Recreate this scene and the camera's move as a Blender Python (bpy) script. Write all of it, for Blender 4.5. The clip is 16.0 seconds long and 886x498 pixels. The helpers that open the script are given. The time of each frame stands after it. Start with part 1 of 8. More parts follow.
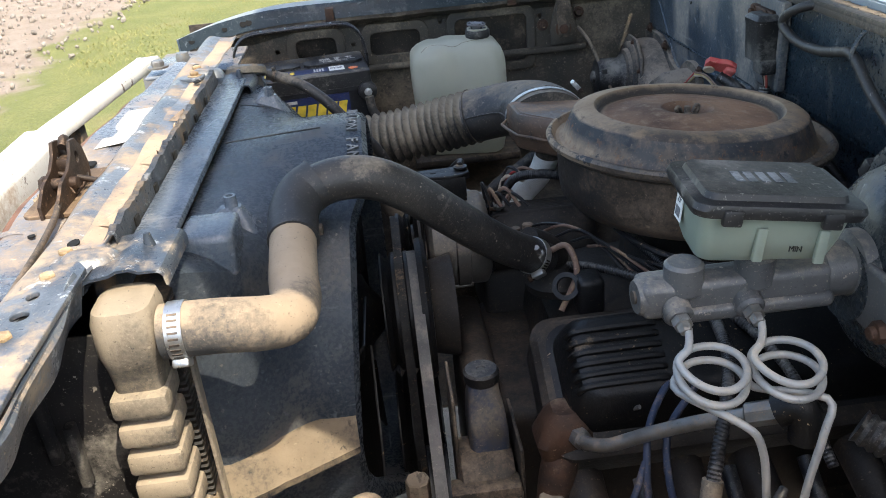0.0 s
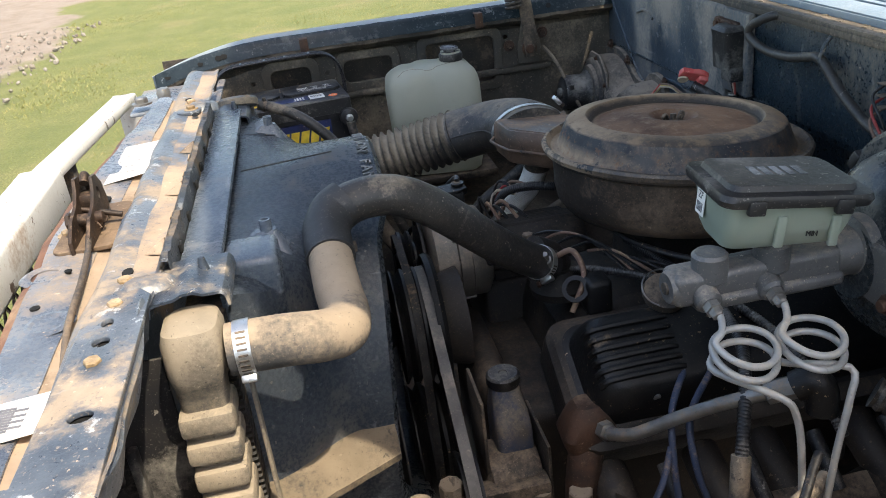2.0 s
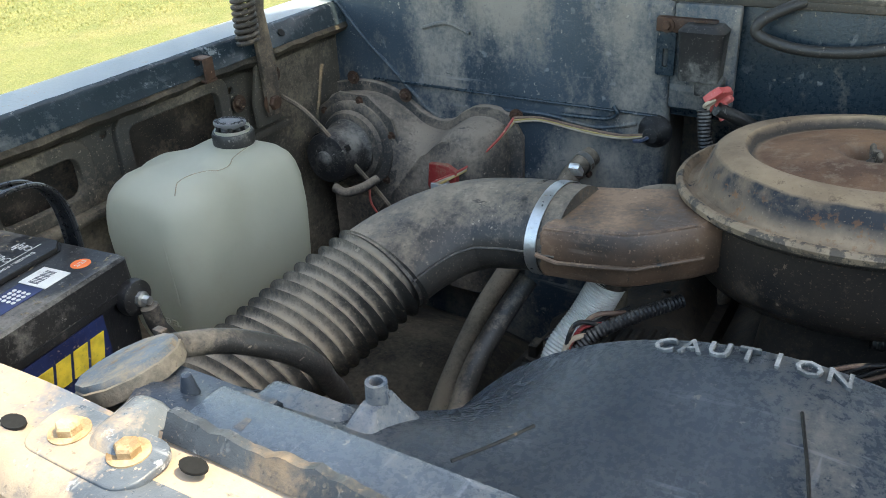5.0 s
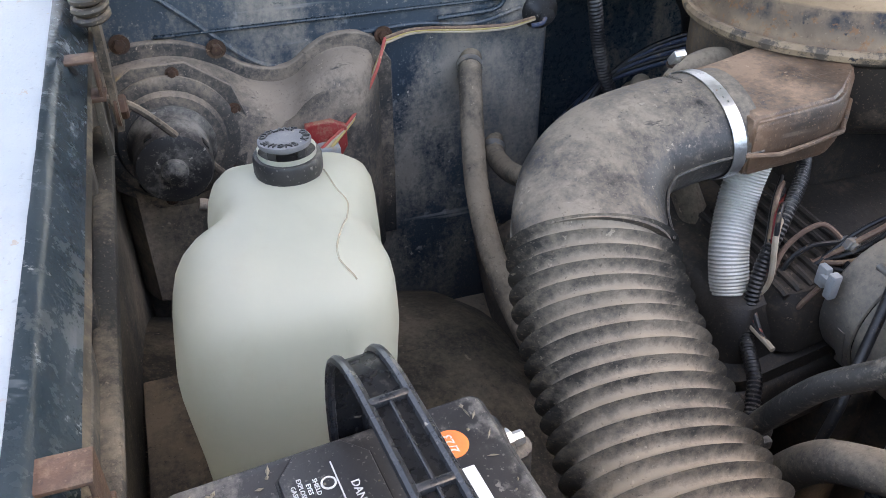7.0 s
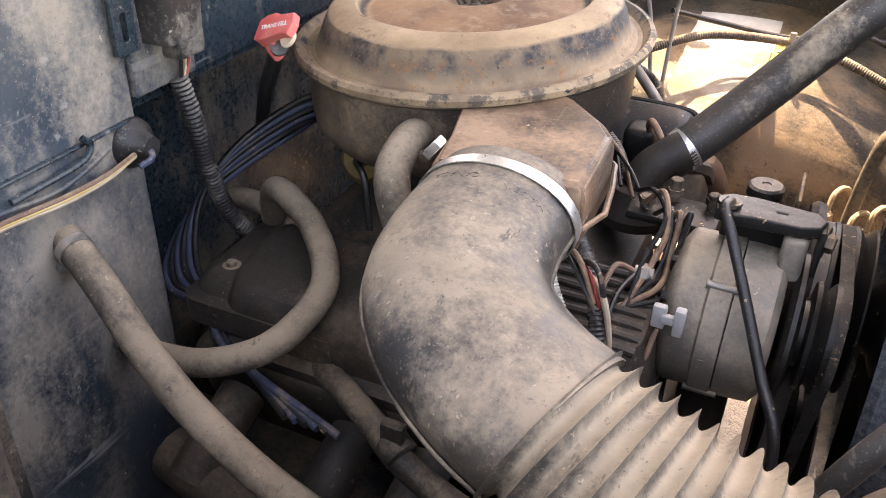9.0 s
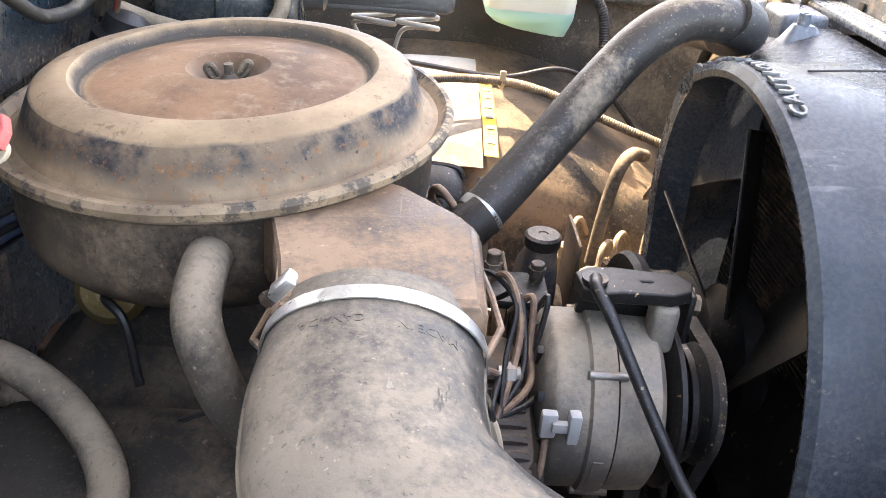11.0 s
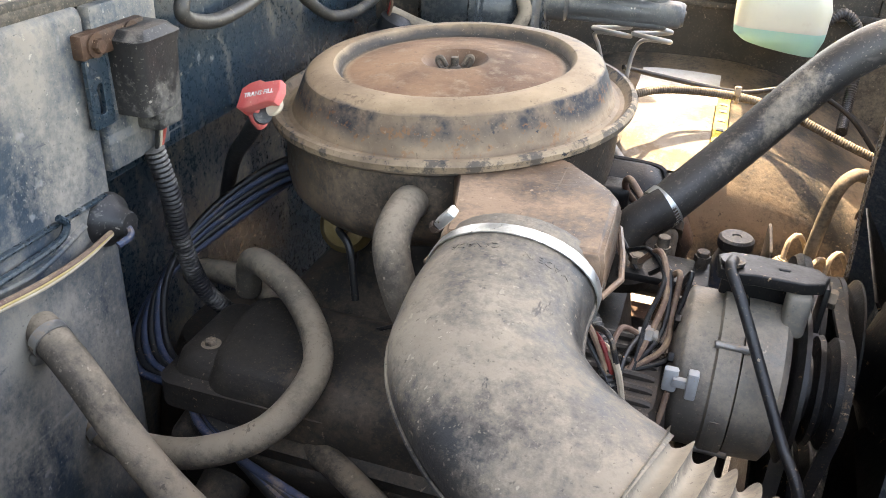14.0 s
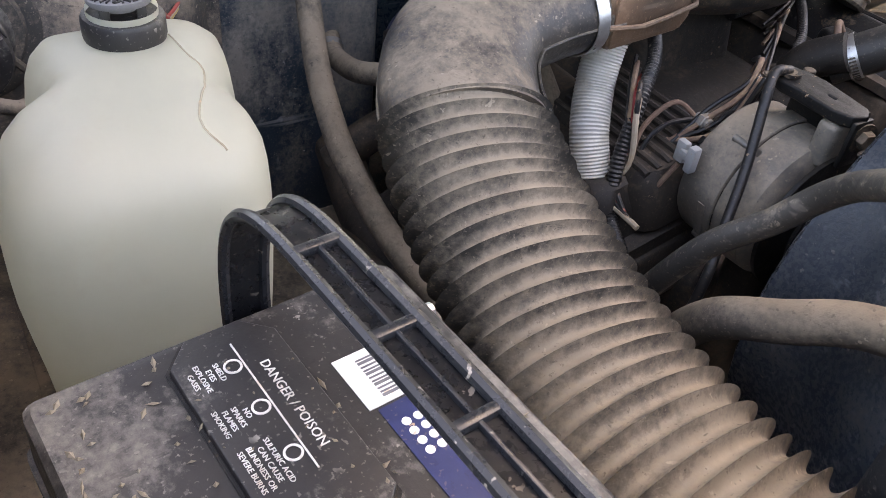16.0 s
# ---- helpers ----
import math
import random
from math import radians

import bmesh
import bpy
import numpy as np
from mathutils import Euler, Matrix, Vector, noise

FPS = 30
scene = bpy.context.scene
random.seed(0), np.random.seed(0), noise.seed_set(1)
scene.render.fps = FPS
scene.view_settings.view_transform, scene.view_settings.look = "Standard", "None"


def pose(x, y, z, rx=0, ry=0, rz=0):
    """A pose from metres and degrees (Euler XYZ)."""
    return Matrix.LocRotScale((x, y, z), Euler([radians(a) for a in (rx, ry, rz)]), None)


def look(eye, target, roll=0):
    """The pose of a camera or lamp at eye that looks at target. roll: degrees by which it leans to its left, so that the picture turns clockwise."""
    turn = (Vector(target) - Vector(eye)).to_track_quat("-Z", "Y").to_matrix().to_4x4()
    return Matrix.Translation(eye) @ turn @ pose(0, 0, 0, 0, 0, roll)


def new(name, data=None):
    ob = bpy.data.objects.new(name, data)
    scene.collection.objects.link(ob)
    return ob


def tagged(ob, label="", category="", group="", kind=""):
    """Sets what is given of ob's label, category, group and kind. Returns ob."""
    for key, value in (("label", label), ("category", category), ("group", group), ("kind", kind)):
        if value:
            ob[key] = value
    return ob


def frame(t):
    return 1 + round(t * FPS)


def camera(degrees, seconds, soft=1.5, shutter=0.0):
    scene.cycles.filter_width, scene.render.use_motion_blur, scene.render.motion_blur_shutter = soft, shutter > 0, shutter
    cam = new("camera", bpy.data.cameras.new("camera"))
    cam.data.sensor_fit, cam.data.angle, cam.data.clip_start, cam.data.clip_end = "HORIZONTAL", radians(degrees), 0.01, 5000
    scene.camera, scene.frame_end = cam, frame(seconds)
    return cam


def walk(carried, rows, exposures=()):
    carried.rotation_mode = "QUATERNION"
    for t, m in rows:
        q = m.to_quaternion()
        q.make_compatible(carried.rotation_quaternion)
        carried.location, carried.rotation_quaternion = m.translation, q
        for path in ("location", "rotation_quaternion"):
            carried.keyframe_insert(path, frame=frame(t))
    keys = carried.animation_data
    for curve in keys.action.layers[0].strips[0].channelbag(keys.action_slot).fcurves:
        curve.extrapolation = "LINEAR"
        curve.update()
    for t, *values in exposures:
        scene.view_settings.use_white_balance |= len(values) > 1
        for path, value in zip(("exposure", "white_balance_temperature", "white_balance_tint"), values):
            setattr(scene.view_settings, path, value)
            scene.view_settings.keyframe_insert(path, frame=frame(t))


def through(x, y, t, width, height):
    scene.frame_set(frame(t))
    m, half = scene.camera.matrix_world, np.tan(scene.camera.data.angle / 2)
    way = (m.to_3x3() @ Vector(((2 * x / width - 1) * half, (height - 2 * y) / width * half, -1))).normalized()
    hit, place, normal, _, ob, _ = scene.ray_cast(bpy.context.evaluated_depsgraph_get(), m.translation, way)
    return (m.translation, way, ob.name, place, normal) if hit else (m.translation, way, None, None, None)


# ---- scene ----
from mathutils.bvhtree import BVHTree

cam = camera(55.7, 16.0, soft=0.9)
PATH = [
    (0, (-0.159, -0.991, 1.351), (-0.065, 0.8, 0.467), -5.5),
    (0.5, (-0.172, -1.007, 1.356), (-0.076, 0.796, 0.494), -5.5),
    (1, (-0.179, -1.025, 1.361), (-0.079, 0.789, 0.525), -5.5),
    (1.5, (-0.189, -1.037, 1.37), (-0.084, 0.786, 0.553), -6.4),
    (2, (-0.256, -1.026, 1.366), (-0.017, 0.771, 0.521), -7.1),
    (2.5, (-0.422, -0.938, 1.379), (0.121, 0.779, 0.507), -5.8),
    (3, (-0.535, -0.78, 1.35), (0.269, 0.82, 0.459), -4.3),
    (3.5, (-0.593, -0.591, 1.358), (0.38, 0.894, 0.437), -4.8),
    (4, (-0.675, -0.391, 1.357), (0.532, 0.891, 0.407), -4.9),
    (4.5, (-0.664, -0.19, 1.349), (0.705, 0.93, 0.415), -3.6),
    (5, (-0.632, 0.016, 1.325), (0.866, 0.944, 0.378), -3.0),
    (5.2, (-0.64, 0.111, 1.327), (0.91, 0.925, 0.361), -3.1),
    (7.3, (-0.431, 0.834, 1.271), (1.018, 0.115, 0.094), 0.6),
    (7.5, (-0.388, 0.86, 1.255), (0.998, 0.007, 0.092), 0.6),
    (8, (-0.296, 0.883, 1.254), (0.79, -0.342, 0.105), 2.7),
    (8.5, (-0.199, 0.87, 1.239), (0.691, -0.531, 0.123), 2.7),
    (8.7, (-0.152, 0.862, 1.243), (0.644, -0.605, 0.141), 2.3),
    (10.8, (0.092, 0.745, 1.214), (0.109, -1.006, 0.247), 4.3),
    (11, (0.092, 0.722, 1.212), (-0.027, -1.03, 0.256), 5.7),
    (11.5, (0.097, 0.691, 1.218), (-0.185, -1.055, 0.285), 7.0),
    (12, (0.096, 0.686, 1.238), (-0.148, -1.082, 0.336), 5.8),
    (12.5, (0.095, 0.689, 1.284), (-0.015, -1.136, 0.472), 3.8),
    (13, (0.085, 0.72, 1.286), (0.095, -1.122, 0.507), 3.1),
    (13.5, (0.064, 0.78, 1.258), (0.304, -1.007, 0.393), 2.9),
    (14, (-0.009, 0.849, 1.241), (0.508, -0.825, 0.277), 2.8),
    (14.5, (-0.127, 0.888, 1.234), (0.53, -0.695, 0.204), 3.1),
    (15, (-0.248, 0.885, 1.218), (0.528, -0.575, 0.092), 3.0),
    (15.5, (-0.351, 0.874, 1.222), (0.639, -0.342, -0.019), 4.6),
    (16, (-0.457, 0.813, 1.223), (0.801, -0.077, -0.052), 7.1),
]
EXPOSURES = [(0, 1.76, 7150, 8), (1.5, 1.54, 7300, 8), (3.5, 1.66, 7350, 8), (5.2, 2.36, 7900, 2), (7.3, 3.01, 8700, 17), (8, 3.01, 11000, 22), (8.7, 3.46, 11000, 24), (11, 3.8, 9300, 18), (11.5, 3.32, 9500, 17), (12, 3.2, 9900, 16), (13, 2.66, 10600, 12), (13.5, 2.56, 10900, 14), (14, 3.58, 9700, 14), (14.5, 3.9, 9300, 12), (15, 3.69, 9000, 16), (16, 2.98, 9300, 20)]
walk(cam, [(t, look(eye, target, roll)) for t, eye, target, roll in PATH], EXPOSURES)

# ---- light ----
world = bpy.data.worlds.new("sky")
scene.world = world
world.use_nodes = True
wn = world.node_tree.nodes
sky = wn.new("ShaderNodeTexSky")
sky.sky_type, sky.sun_disc = "NISHITA", False
SUN_WAY = Vector((-0.32, 0.51, -1.0)).normalized()
sky.sun_elevation = math.asin(-SUN_WAY.z)
sky.sun_rotation = math.atan2(-SUN_WAY.x, -SUN_WAY.y)
sky.air_density, sky.dust_density = 1.0, 2.0
wn["Background"].inputs["Strength"].default_value = 0.15
world.node_tree.links.new(sky.outputs[0], wn["Background"].inputs["Color"])
sun = new("sun", bpy.data.lights.new("sun", "SUN"))
sun.data.energy, sun.data.angle, sun.data.color = 2.0, radians(0.55), (1.0, 0.93, 0.82)
sun.matrix_world = look(-SUN_WAY * 10, (0, 0, 0))


# ---- materials ----
def noise_node(tree, scale, detail=6.0, rough=0.6, stretch=None):
    co = tree.nodes.new("ShaderNodeTexCoord")
    out = co.outputs["Object"]
    if stretch:
        m = tree.nodes.new("ShaderNodeMapping")
        m.inputs["Scale"].default_value = stretch
        tree.links.new(out, m.inputs["Vector"])
        out = m.outputs["Vector"]
    n = tree.nodes.new("ShaderNodeTexNoise")
    n.inputs["Scale"].default_value, n.inputs["Detail"].default_value, n.inputs["Roughness"].default_value = scale, detail, rough
    tree.links.new(out, n.inputs["Vector"])
    return n.outputs["Fac"]


def ramp(tree, fac, lo, hi, a=0.0, b=1.0):
    n = tree.nodes.new("ShaderNodeMapRange")
    n.inputs["From Min"].default_value, n.inputs["From Max"].default_value = lo, hi
    n.inputs["To Min"].default_value, n.inputs["To Max"].default_value = a, b
    tree.links.new(fac, n.inputs["Value"])
    return n.outputs["Result"]


def times(tree, a, b, op="MULTIPLY"):
    n = tree.nodes.new("ShaderNodeMath")
    n.operation, n.use_clamp = op, True
    for i, v in enumerate((a, b)):
        if isinstance(v, (int, float)):
            n.inputs[i].default_value = v
        else:
            tree.links.new(v, n.inputs[i])
    return n.outputs[0]


def blend(tree, fac, a, b):
    n = tree.nodes.new("ShaderNodeMix")
    n.data_type = "RGBA"
    tree.links.new(fac, n.inputs["Factor"])
    for i, v in ((6, a), (7, b)):
        if isinstance(v, tuple):
            n.inputs[i].default_value = (*v[:3], 1)
        else:
            tree.links.new(v, n.inputs[i])
    return n.outputs[2]


DUST = (0.40, 0.27, 0.165)
GREY_DUST = (0.34, 0.27, 0.20)


def material(name, col, col2=None, rough=0.6, metal=0.0, scale=14.0, dust=0.3, dust_col=DUST, side_dust=0.35,
             wear=None, wear_at=0.62, bump=0.15, grain=160.0, coat=0.0, stretch=None, wear_scale=2.6, scuff=None, scuff_scale=30.0, up_lo=-0.3, blotch=1.0):
    """A dusty, worn surface: two paint tones, dust that settles on upper faces and in patches, chips of wear, fine grain."""
    m = bpy.data.materials.new(name)
    m.use_nodes = True
    t = m.node_tree
    p = t.nodes["Principled BSDF"]
    big = noise_node(t, scale, stretch=stretch)
    fine = noise_node(t, grain, 4.0, 0.7)
    c = blend(t, ramp(t, big, 0.38, 0.62), tuple(col), tuple(col2 or [min(1, v * 1.45 + 0.006) for v in col]))
    r = ramp(t, fine, 0.3, 0.7, rough - 0.07, min(1, rough + 0.1))
    if wear:
        w = noise_node(t, scale * wear_scale, 8.0, 0.72)
        f = ramp(t, w, wear_at, wear_at + 0.03)
        c = blend(t, f, c, tuple(wear))
    if scuff:
        # thin light scratches in two directions
        for way in ((1.0, 0.06, 1.0), (0.10, 1.0, 0.8)):
            sc = ramp(t, noise_node(t, scuff_scale * 3, 3.0, 0.55, stretch=way), 0.635, 0.70, 0.0, 0.6)
            where = ramp(t, noise_node(t, scale * 1.3, 5.0), 0.42, 0.62)
            c = blend(t, times(t, sc, where), c, tuple(scuff))
    if dust > 0:
        geo = t.nodes.new("ShaderNodeNewGeometry")
        sep = t.nodes.new("ShaderNodeSeparateXYZ")
        t.links.new(geo.outputs["Normal"], sep.inputs[0])
        up = ramp(t, sep.outputs["Z"], up_lo, 0.92, side_dust * dust * 2.0 - 0.85, dust * 2.0 - 0.85)
        patch = ramp(t, noise_node(t, 3.0 + scale * 0.6, 12.0, 0.62, stretch=stretch), 0.3, 0.7, -0.62 * blotch, 0.62 * blotch)
        blot = ramp(t, noise_node(t, 70.0 + scale * 3.0, 10.0, 0.85), 0.3, 0.7, -0.20, 0.20)
        speck = ramp(t, fine, 0.25, 0.75, -0.26, 0.26)
        total = up
        for v in (patch, blot, speck):
            n = t.nodes.new("ShaderNodeMath")
            t.links.new(total, n.inputs[0])
            t.links.new(v, n.inputs[1])
            total = n.outputs[0]
        f = ramp(t, total, -0.26, 0.44, 0.0, 0.94)
        grit = noise_node(t, 420.0, 2.0, 0.5)
        c = blend(t, ramp(t, grit, 0.64, 0.70, 0.0, min(0.5, dust * 1.2)), c, tuple(dust_col))
        shade = blend(t, ramp(t, noise_node(t, scale * 1.9, 7.0, 0.65), 0.3, 0.7), tuple(v * 0.78 for v in dust_col), tuple(v * 1.12 for v in dust_col))
        c = blend(t, f, c, shade)
        # small pale chips in loose flocks, and scraped streaks that bare the surface
        flock = ramp(t, noise_node(t, 22.0, 4.0, 0.6), 0.50, 0.60)
        chip = times(t, ramp(t, noise_node(t, 150.0, 3.0, 0.6), 0.655, 0.675, 0.0, 0.75), flock)
        c = blend(t, chip, c, tuple(min(0.85, v * 1.35) for v in dust_col))
        bare = times(t, ramp(t, noise_node(t, 60.0, 5.0, 0.75, stretch=(1.0, 0.35, 1.0)), 0.62, 0.66, 0.0, 0.7), ramp(t, noise_node(t, 15.0, 4.0, 0.6), 0.46, 0.58))
        c = blend(t, bare, c, tuple(col))
        pits = noise_node(t, 260.0, 3.0, 0.6)
        c = blend(t, ramp(t, pits, 0.36, 0.30, 0.0, 0.45), c, tuple(v * 0.6 for v in col))
        n = t.nodes.new("ShaderNodeMix")
        t.links.new(f, n.inputs["Factor"])
        t.links.new(r, n.inputs["A"])
        n.inputs["B"].default_value = 0.95
        r = n.outputs["Result"]
        if metal:
            t.links.new(ramp(t, f, 0, 0.6, metal, 0.0), p.inputs["Metallic"])
    elif metal:
        p.inputs["Metallic"].default_value = metal
    t.links.new(c, p.inputs["Base Color"])
    t.links.new(r, p.inputs["Roughness"])
    p.inputs["Coat Weight"].default_value = coat
    if bump:
        b = t.nodes.new("ShaderNodeBump")
        b.inputs["Strength"].default_value, b.inputs["Distance"].default_value = bump * 2, 0.002
        t.links.new(fine, b.inputs["Height"])
        t.links.new(b.outputs["Normal"], p.inputs["Normal"])
    return m


M = {}
M["booster"] = material("glossy_booster_paint", (0.020, 0.027, 0.032), (0.035, 0.042, 0.046), 0.25, dust=0.22, dust_col=(0.20, 0.165, 0.125), scale=8, side_dust=0.5, bump=0.06, scuff=(0.25, 0.25, 0.24))
M["support"] = material("worn_support_steel", (0.055, 0.068, 0.088), (0.125, 0.143, 0.168), 0.32, dust=0.34, blotch=1.9, dust_col=(0.39, 0.305, 0.225), scale=14, side_dust=0.55, wear=(0.40, 0.42, 0.44), wear_at=0.60, scuff=(0.45, 0.46, 0.47))
M["sand_strip"] = material("sandy_painted_strip", (0.07, 0.085, 0.11), (0.15, 0.165, 0.19), 0.35, dust=0.52, blotch=1.6, dust_col=(0.43, 0.32, 0.225), scale=9, side_dust=0.5, wear=(0.30, 0.33, 0.37), wear_at=0.63, bump=0.08)
M["lip_rust"] = material("rusted_deck_lip", (0.13, 0.055, 0.03), (0.22, 0.10, 0.055), 0.75, dust=0.2, scale=12, wear=(0.05, 0.07, 0.09), wear_at=0.60)
M["strap"] = material("glossy_black_strap", (0.010, 0.011, 0.014), (0.020, 0.021, 0.024), 0.28, dust=0.10, dust_col=(0.3, 0.26, 0.22), scale=14, bump=0.05)
M["deck"] = material("dusty_blue_deck", (0.07, 0.085, 0.115), (0.17, 0.195, 0.23), 0.26, dust=0.40, dust_col=(0.42, 0.325, 0.24), scale=6, side_dust=0.6, wear=(0.26, 0.28, 0.31), wear_at=0.63, scuff=(0.34, 0.35, 0.36))
M["cover_grey"] = material("dusty_grey_plastic", (0.028, 0.027, 0.026), (0.05, 0.047, 0.044), 0.35, dust=0.22, dust_col=(0.22, 0.19, 0.155), scale=12, side_dust=0.6)
M["cap_top"] = material("dusty_blue_grey_cap", (0.12, 0.12, 0.13), (0.17, 0.165, 0.165), 0.6, dust=0.2, dust_col=(0.3, 0.27, 0.23), scale=30)
M["cowl_paint"] = material("faded_cowl_paint", (0.19, 0.25, 0.29), (0.25, 0.30, 0.33), 0.35, dust=0.2, scale=8, scuff=(0.5, 0.52, 0.54))
M["bolt_tan"] = material("dusty_tan_bolt", (0.20, 0.125, 0.06), (0.34, 0.235, 0.125), 0.55, 0.2, dust=0.5, dust_col=(0.52, 0.39, 0.25), scale=50, side_dust=0.8)
M["cap_blue"] = material("chalky_blue_radiator_cap", (0.10, 0.125, 0.15), (0.17, 0.195, 0.215), 0.7, dust=0.42, blotch=1.4, dust_col=(0.36, 0.29, 0.21), scale=30, wear=(0.20, 0.13, 0.08), wear_at=0.60, wear_scale=1.2)
M["bracket_blue"] = material("scraped_blue_bracket", (0.020, 0.028, 0.042), (0.055, 0.068, 0.088), 0.32, dust=0.34, blotch=1.8, dust_col=(0.42, 0.34, 0.25), scale=14, side_dust=0.5, wear=(0.34, 0.36, 0.38), wear_at=0.60, scuff=(0.42, 0.43, 0.44))
M["brass"] = material("dirty_brass_plate", (0.20, 0.14, 0.06), (0.28, 0.21, 0.10), 0.35, 0.7, dust=0.3, scale=20)
M["trough"] = material("settled_tan_dust", (0.16, 0.115, 0.080), (0.27, 0.185, 0.115), 0.75, dust=0.72, blotch=1.4, dust_col=(0.42, 0.315, 0.225), scale=8, side_dust=0.62, bump=0.08)
M["brown_sand"] = material("dark_brown_dust", (0.10, 0.066, 0.042), (0.17, 0.115, 0.075), 0.8, dust=0.45, dust_col=(0.27, 0.185, 0.12), scale=16, side_dust=0.6)
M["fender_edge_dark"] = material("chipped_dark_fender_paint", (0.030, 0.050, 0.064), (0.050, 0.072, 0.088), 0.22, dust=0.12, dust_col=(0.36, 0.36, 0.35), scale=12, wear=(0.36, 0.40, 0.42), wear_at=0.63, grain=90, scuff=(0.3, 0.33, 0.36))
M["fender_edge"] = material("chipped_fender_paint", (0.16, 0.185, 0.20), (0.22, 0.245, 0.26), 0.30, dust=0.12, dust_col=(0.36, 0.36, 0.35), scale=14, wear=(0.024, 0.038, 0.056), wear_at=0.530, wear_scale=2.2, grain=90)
M["fender_top"] = material("faded_fender_paint", (0.50, 0.56, 0.60), (0.58, 0.62, 0.64), 0.4, dust=0.1, scale=10, wear=(0.30, 0.12, 0.07), wear_at=0.70)
M["inner_fender"] = material("dusty_inner_fender", (0.040, 0.038, 0.034), (0.085, 0.070, 0.052), 0.75, dust=0.40, dust_col=(0.30, 0.24, 0.175), scale=6, side_dust=0.75)
M["wheel_well"] = material("dusty_wheel_well", (0.045, 0.05, 0.056), (0.10, 0.09, 0.075), 0.45, dust=0.50, blotch=1.3, dust_col=(0.42, 0.325, 0.235), scale=5, side_dust=0.7)
M["firewall"] = material("blue_firewall", (0.012, 0.026, 0.038), (0.026, 0.042, 0.054), 0.28, dust=0.25, blotch=1.5, dust_col=(0.30, 0.25, 0.19), scale=5, side_dust=0.9, stretch=(1.0, 1.0, 0.4), wear=(0.36, 0.34, 0.30), wear_at=0.70, wear_scale=9.0, scuff=(0.3, 0.3, 0.29), scuff_scale=20)
M["firewall_dusty"] = material("dust_covered_firewall", (0.024, 0.040, 0.056), (0.050, 0.070, 0.090), 0.35, dust=0.51, blotch=1.6, dust_col=(0.285, 0.252, 0.212), scale=5.5, side_dust=0.97, stretch=(1.0, 1.0, 0.55), wear=(0.46, 0.45, 0.43), wear_at=0.67, wear_scale=20.0, scuff=(0.36, 0.36, 0.35), scuff_scale=20)
M["heater_box"] = material("dusty_heater_box", (0.030, 0.032, 0.034), (0.07, 0.06, 0.05), 0.65, dust=0.62, dust_col=(0.32, 0.25, 0.19), scale=8, side_dust=0.45)
M["shroud"] = material("black_shroud_plastic", (0.066, 0.084, 0.108), (0.112, 0.134, 0.164), 0.26, dust=0.20, dust_col=(0.33, 0.31, 0.28), scale=11, side_dust=1.2, wear=(0.30, 0.33, 0.36), wear_at=0.69, wear_scale=9.0, bump=0.12, grain=220, scuff=(0.34, 0.37, 0.41), scuff_scale=40)
M["ledge"] = material("dusty_shroud_ledge", (0.03, 0.035, 0.042), (0.06, 0.06, 0.06), 0.5, dust=0.62, dust_col=(0.42, 0.33, 0.23), scale=10, side_dust=0.5)
M["tank"] = material("dusty_tank_plastic", (0.06, 0.055, 0.05), (0.10, 0.09, 0.075), 0.7, dust=0.72, dust_col=(0.34, 0.28, 0.205), scale=10, side_dust=0.72)
M["hose"] = material("dusty_hose_rubber", (0.022, 0.021, 0.021), (0.045, 0.041, 0.037), 0.45, dust=0.24, blotch=1.5, dust_col=(0.33, 0.27, 0.205), scale=9, side_dust=0.4, scuff=(0.22, 0.19, 0.16))
M["hose_dark"] = material("black_hose_rubber", (0.016, 0.017, 0.019), (0.030, 0.031, 0.033), 0.55, dust=0.25, dust_col=(0.30, 0.26, 0.22), scale=20, side_dust=0.4)
# tan dust in a lighter copy of hose_tan; sunlight is in the colour
M["hose_sun"] = material("sunlit_tan_dust_hose", (0.045, 0.045, 0.046), (0.085, 0.078, 0.068), 0.75, dust=0.70, blotch=1.3, dust_col=(0.37, 0.285, 0.20), scale=9, side_dust=0.62)
M["hose_tan"] = material("brown_dusty_hose", (0.055, 0.046, 0.038), (0.10, 0.08, 0.062), 0.8, dust=0.66, dust_col=(0.30, 0.235, 0.17), scale=9, side_dust=0.5)
M["duct"] = material("dusty_duct_rubber", (0.024, 0.023, 0.023), (0.055, 0.048, 0.041), 0.42, dust=0.50, blotch=1.15, dust_col=(0.30, 0.24, 0.178), scale=13, side_dust=0.5, wear=(0.42, 0.35, 0.29), wear_at=0.705, wear_scale=6.0)
M["bellows"] = material("dusty_bellows_rubber", (0.030, 0.028, 0.025), (0.060, 0.053, 0.045), 0.6, dust=0.70, blotch=0.65, dust_col=(0.32, 0.262, 0.195), scale=16, side_dust=0.42, bump=0.06)
M["cleaner_base"] = material("dusty_black_steel_base", (0.018, 0.017, 0.017), (0.048, 0.036, 0.027), 0.42, dust=0.36, dust_col=(0.26, 0.18, 0.12), scale=6, side_dust=0.8, bump=0.08)
M["snorkel"] = material("dusty_snorkel_steel", (0.045, 0.033, 0.026), (0.20, 0.115, 0.07), 0.42, dust=0.48, blotch=1.7, dust_col=(0.35, 0.225, 0.145), scale=6, side_dust=0.5, wear=(0.022, 0.021, 0.022), wear_at=0.62, wear_scale=1.5, bump=0.1, scuff=(0.35, 0.28, 0.22))


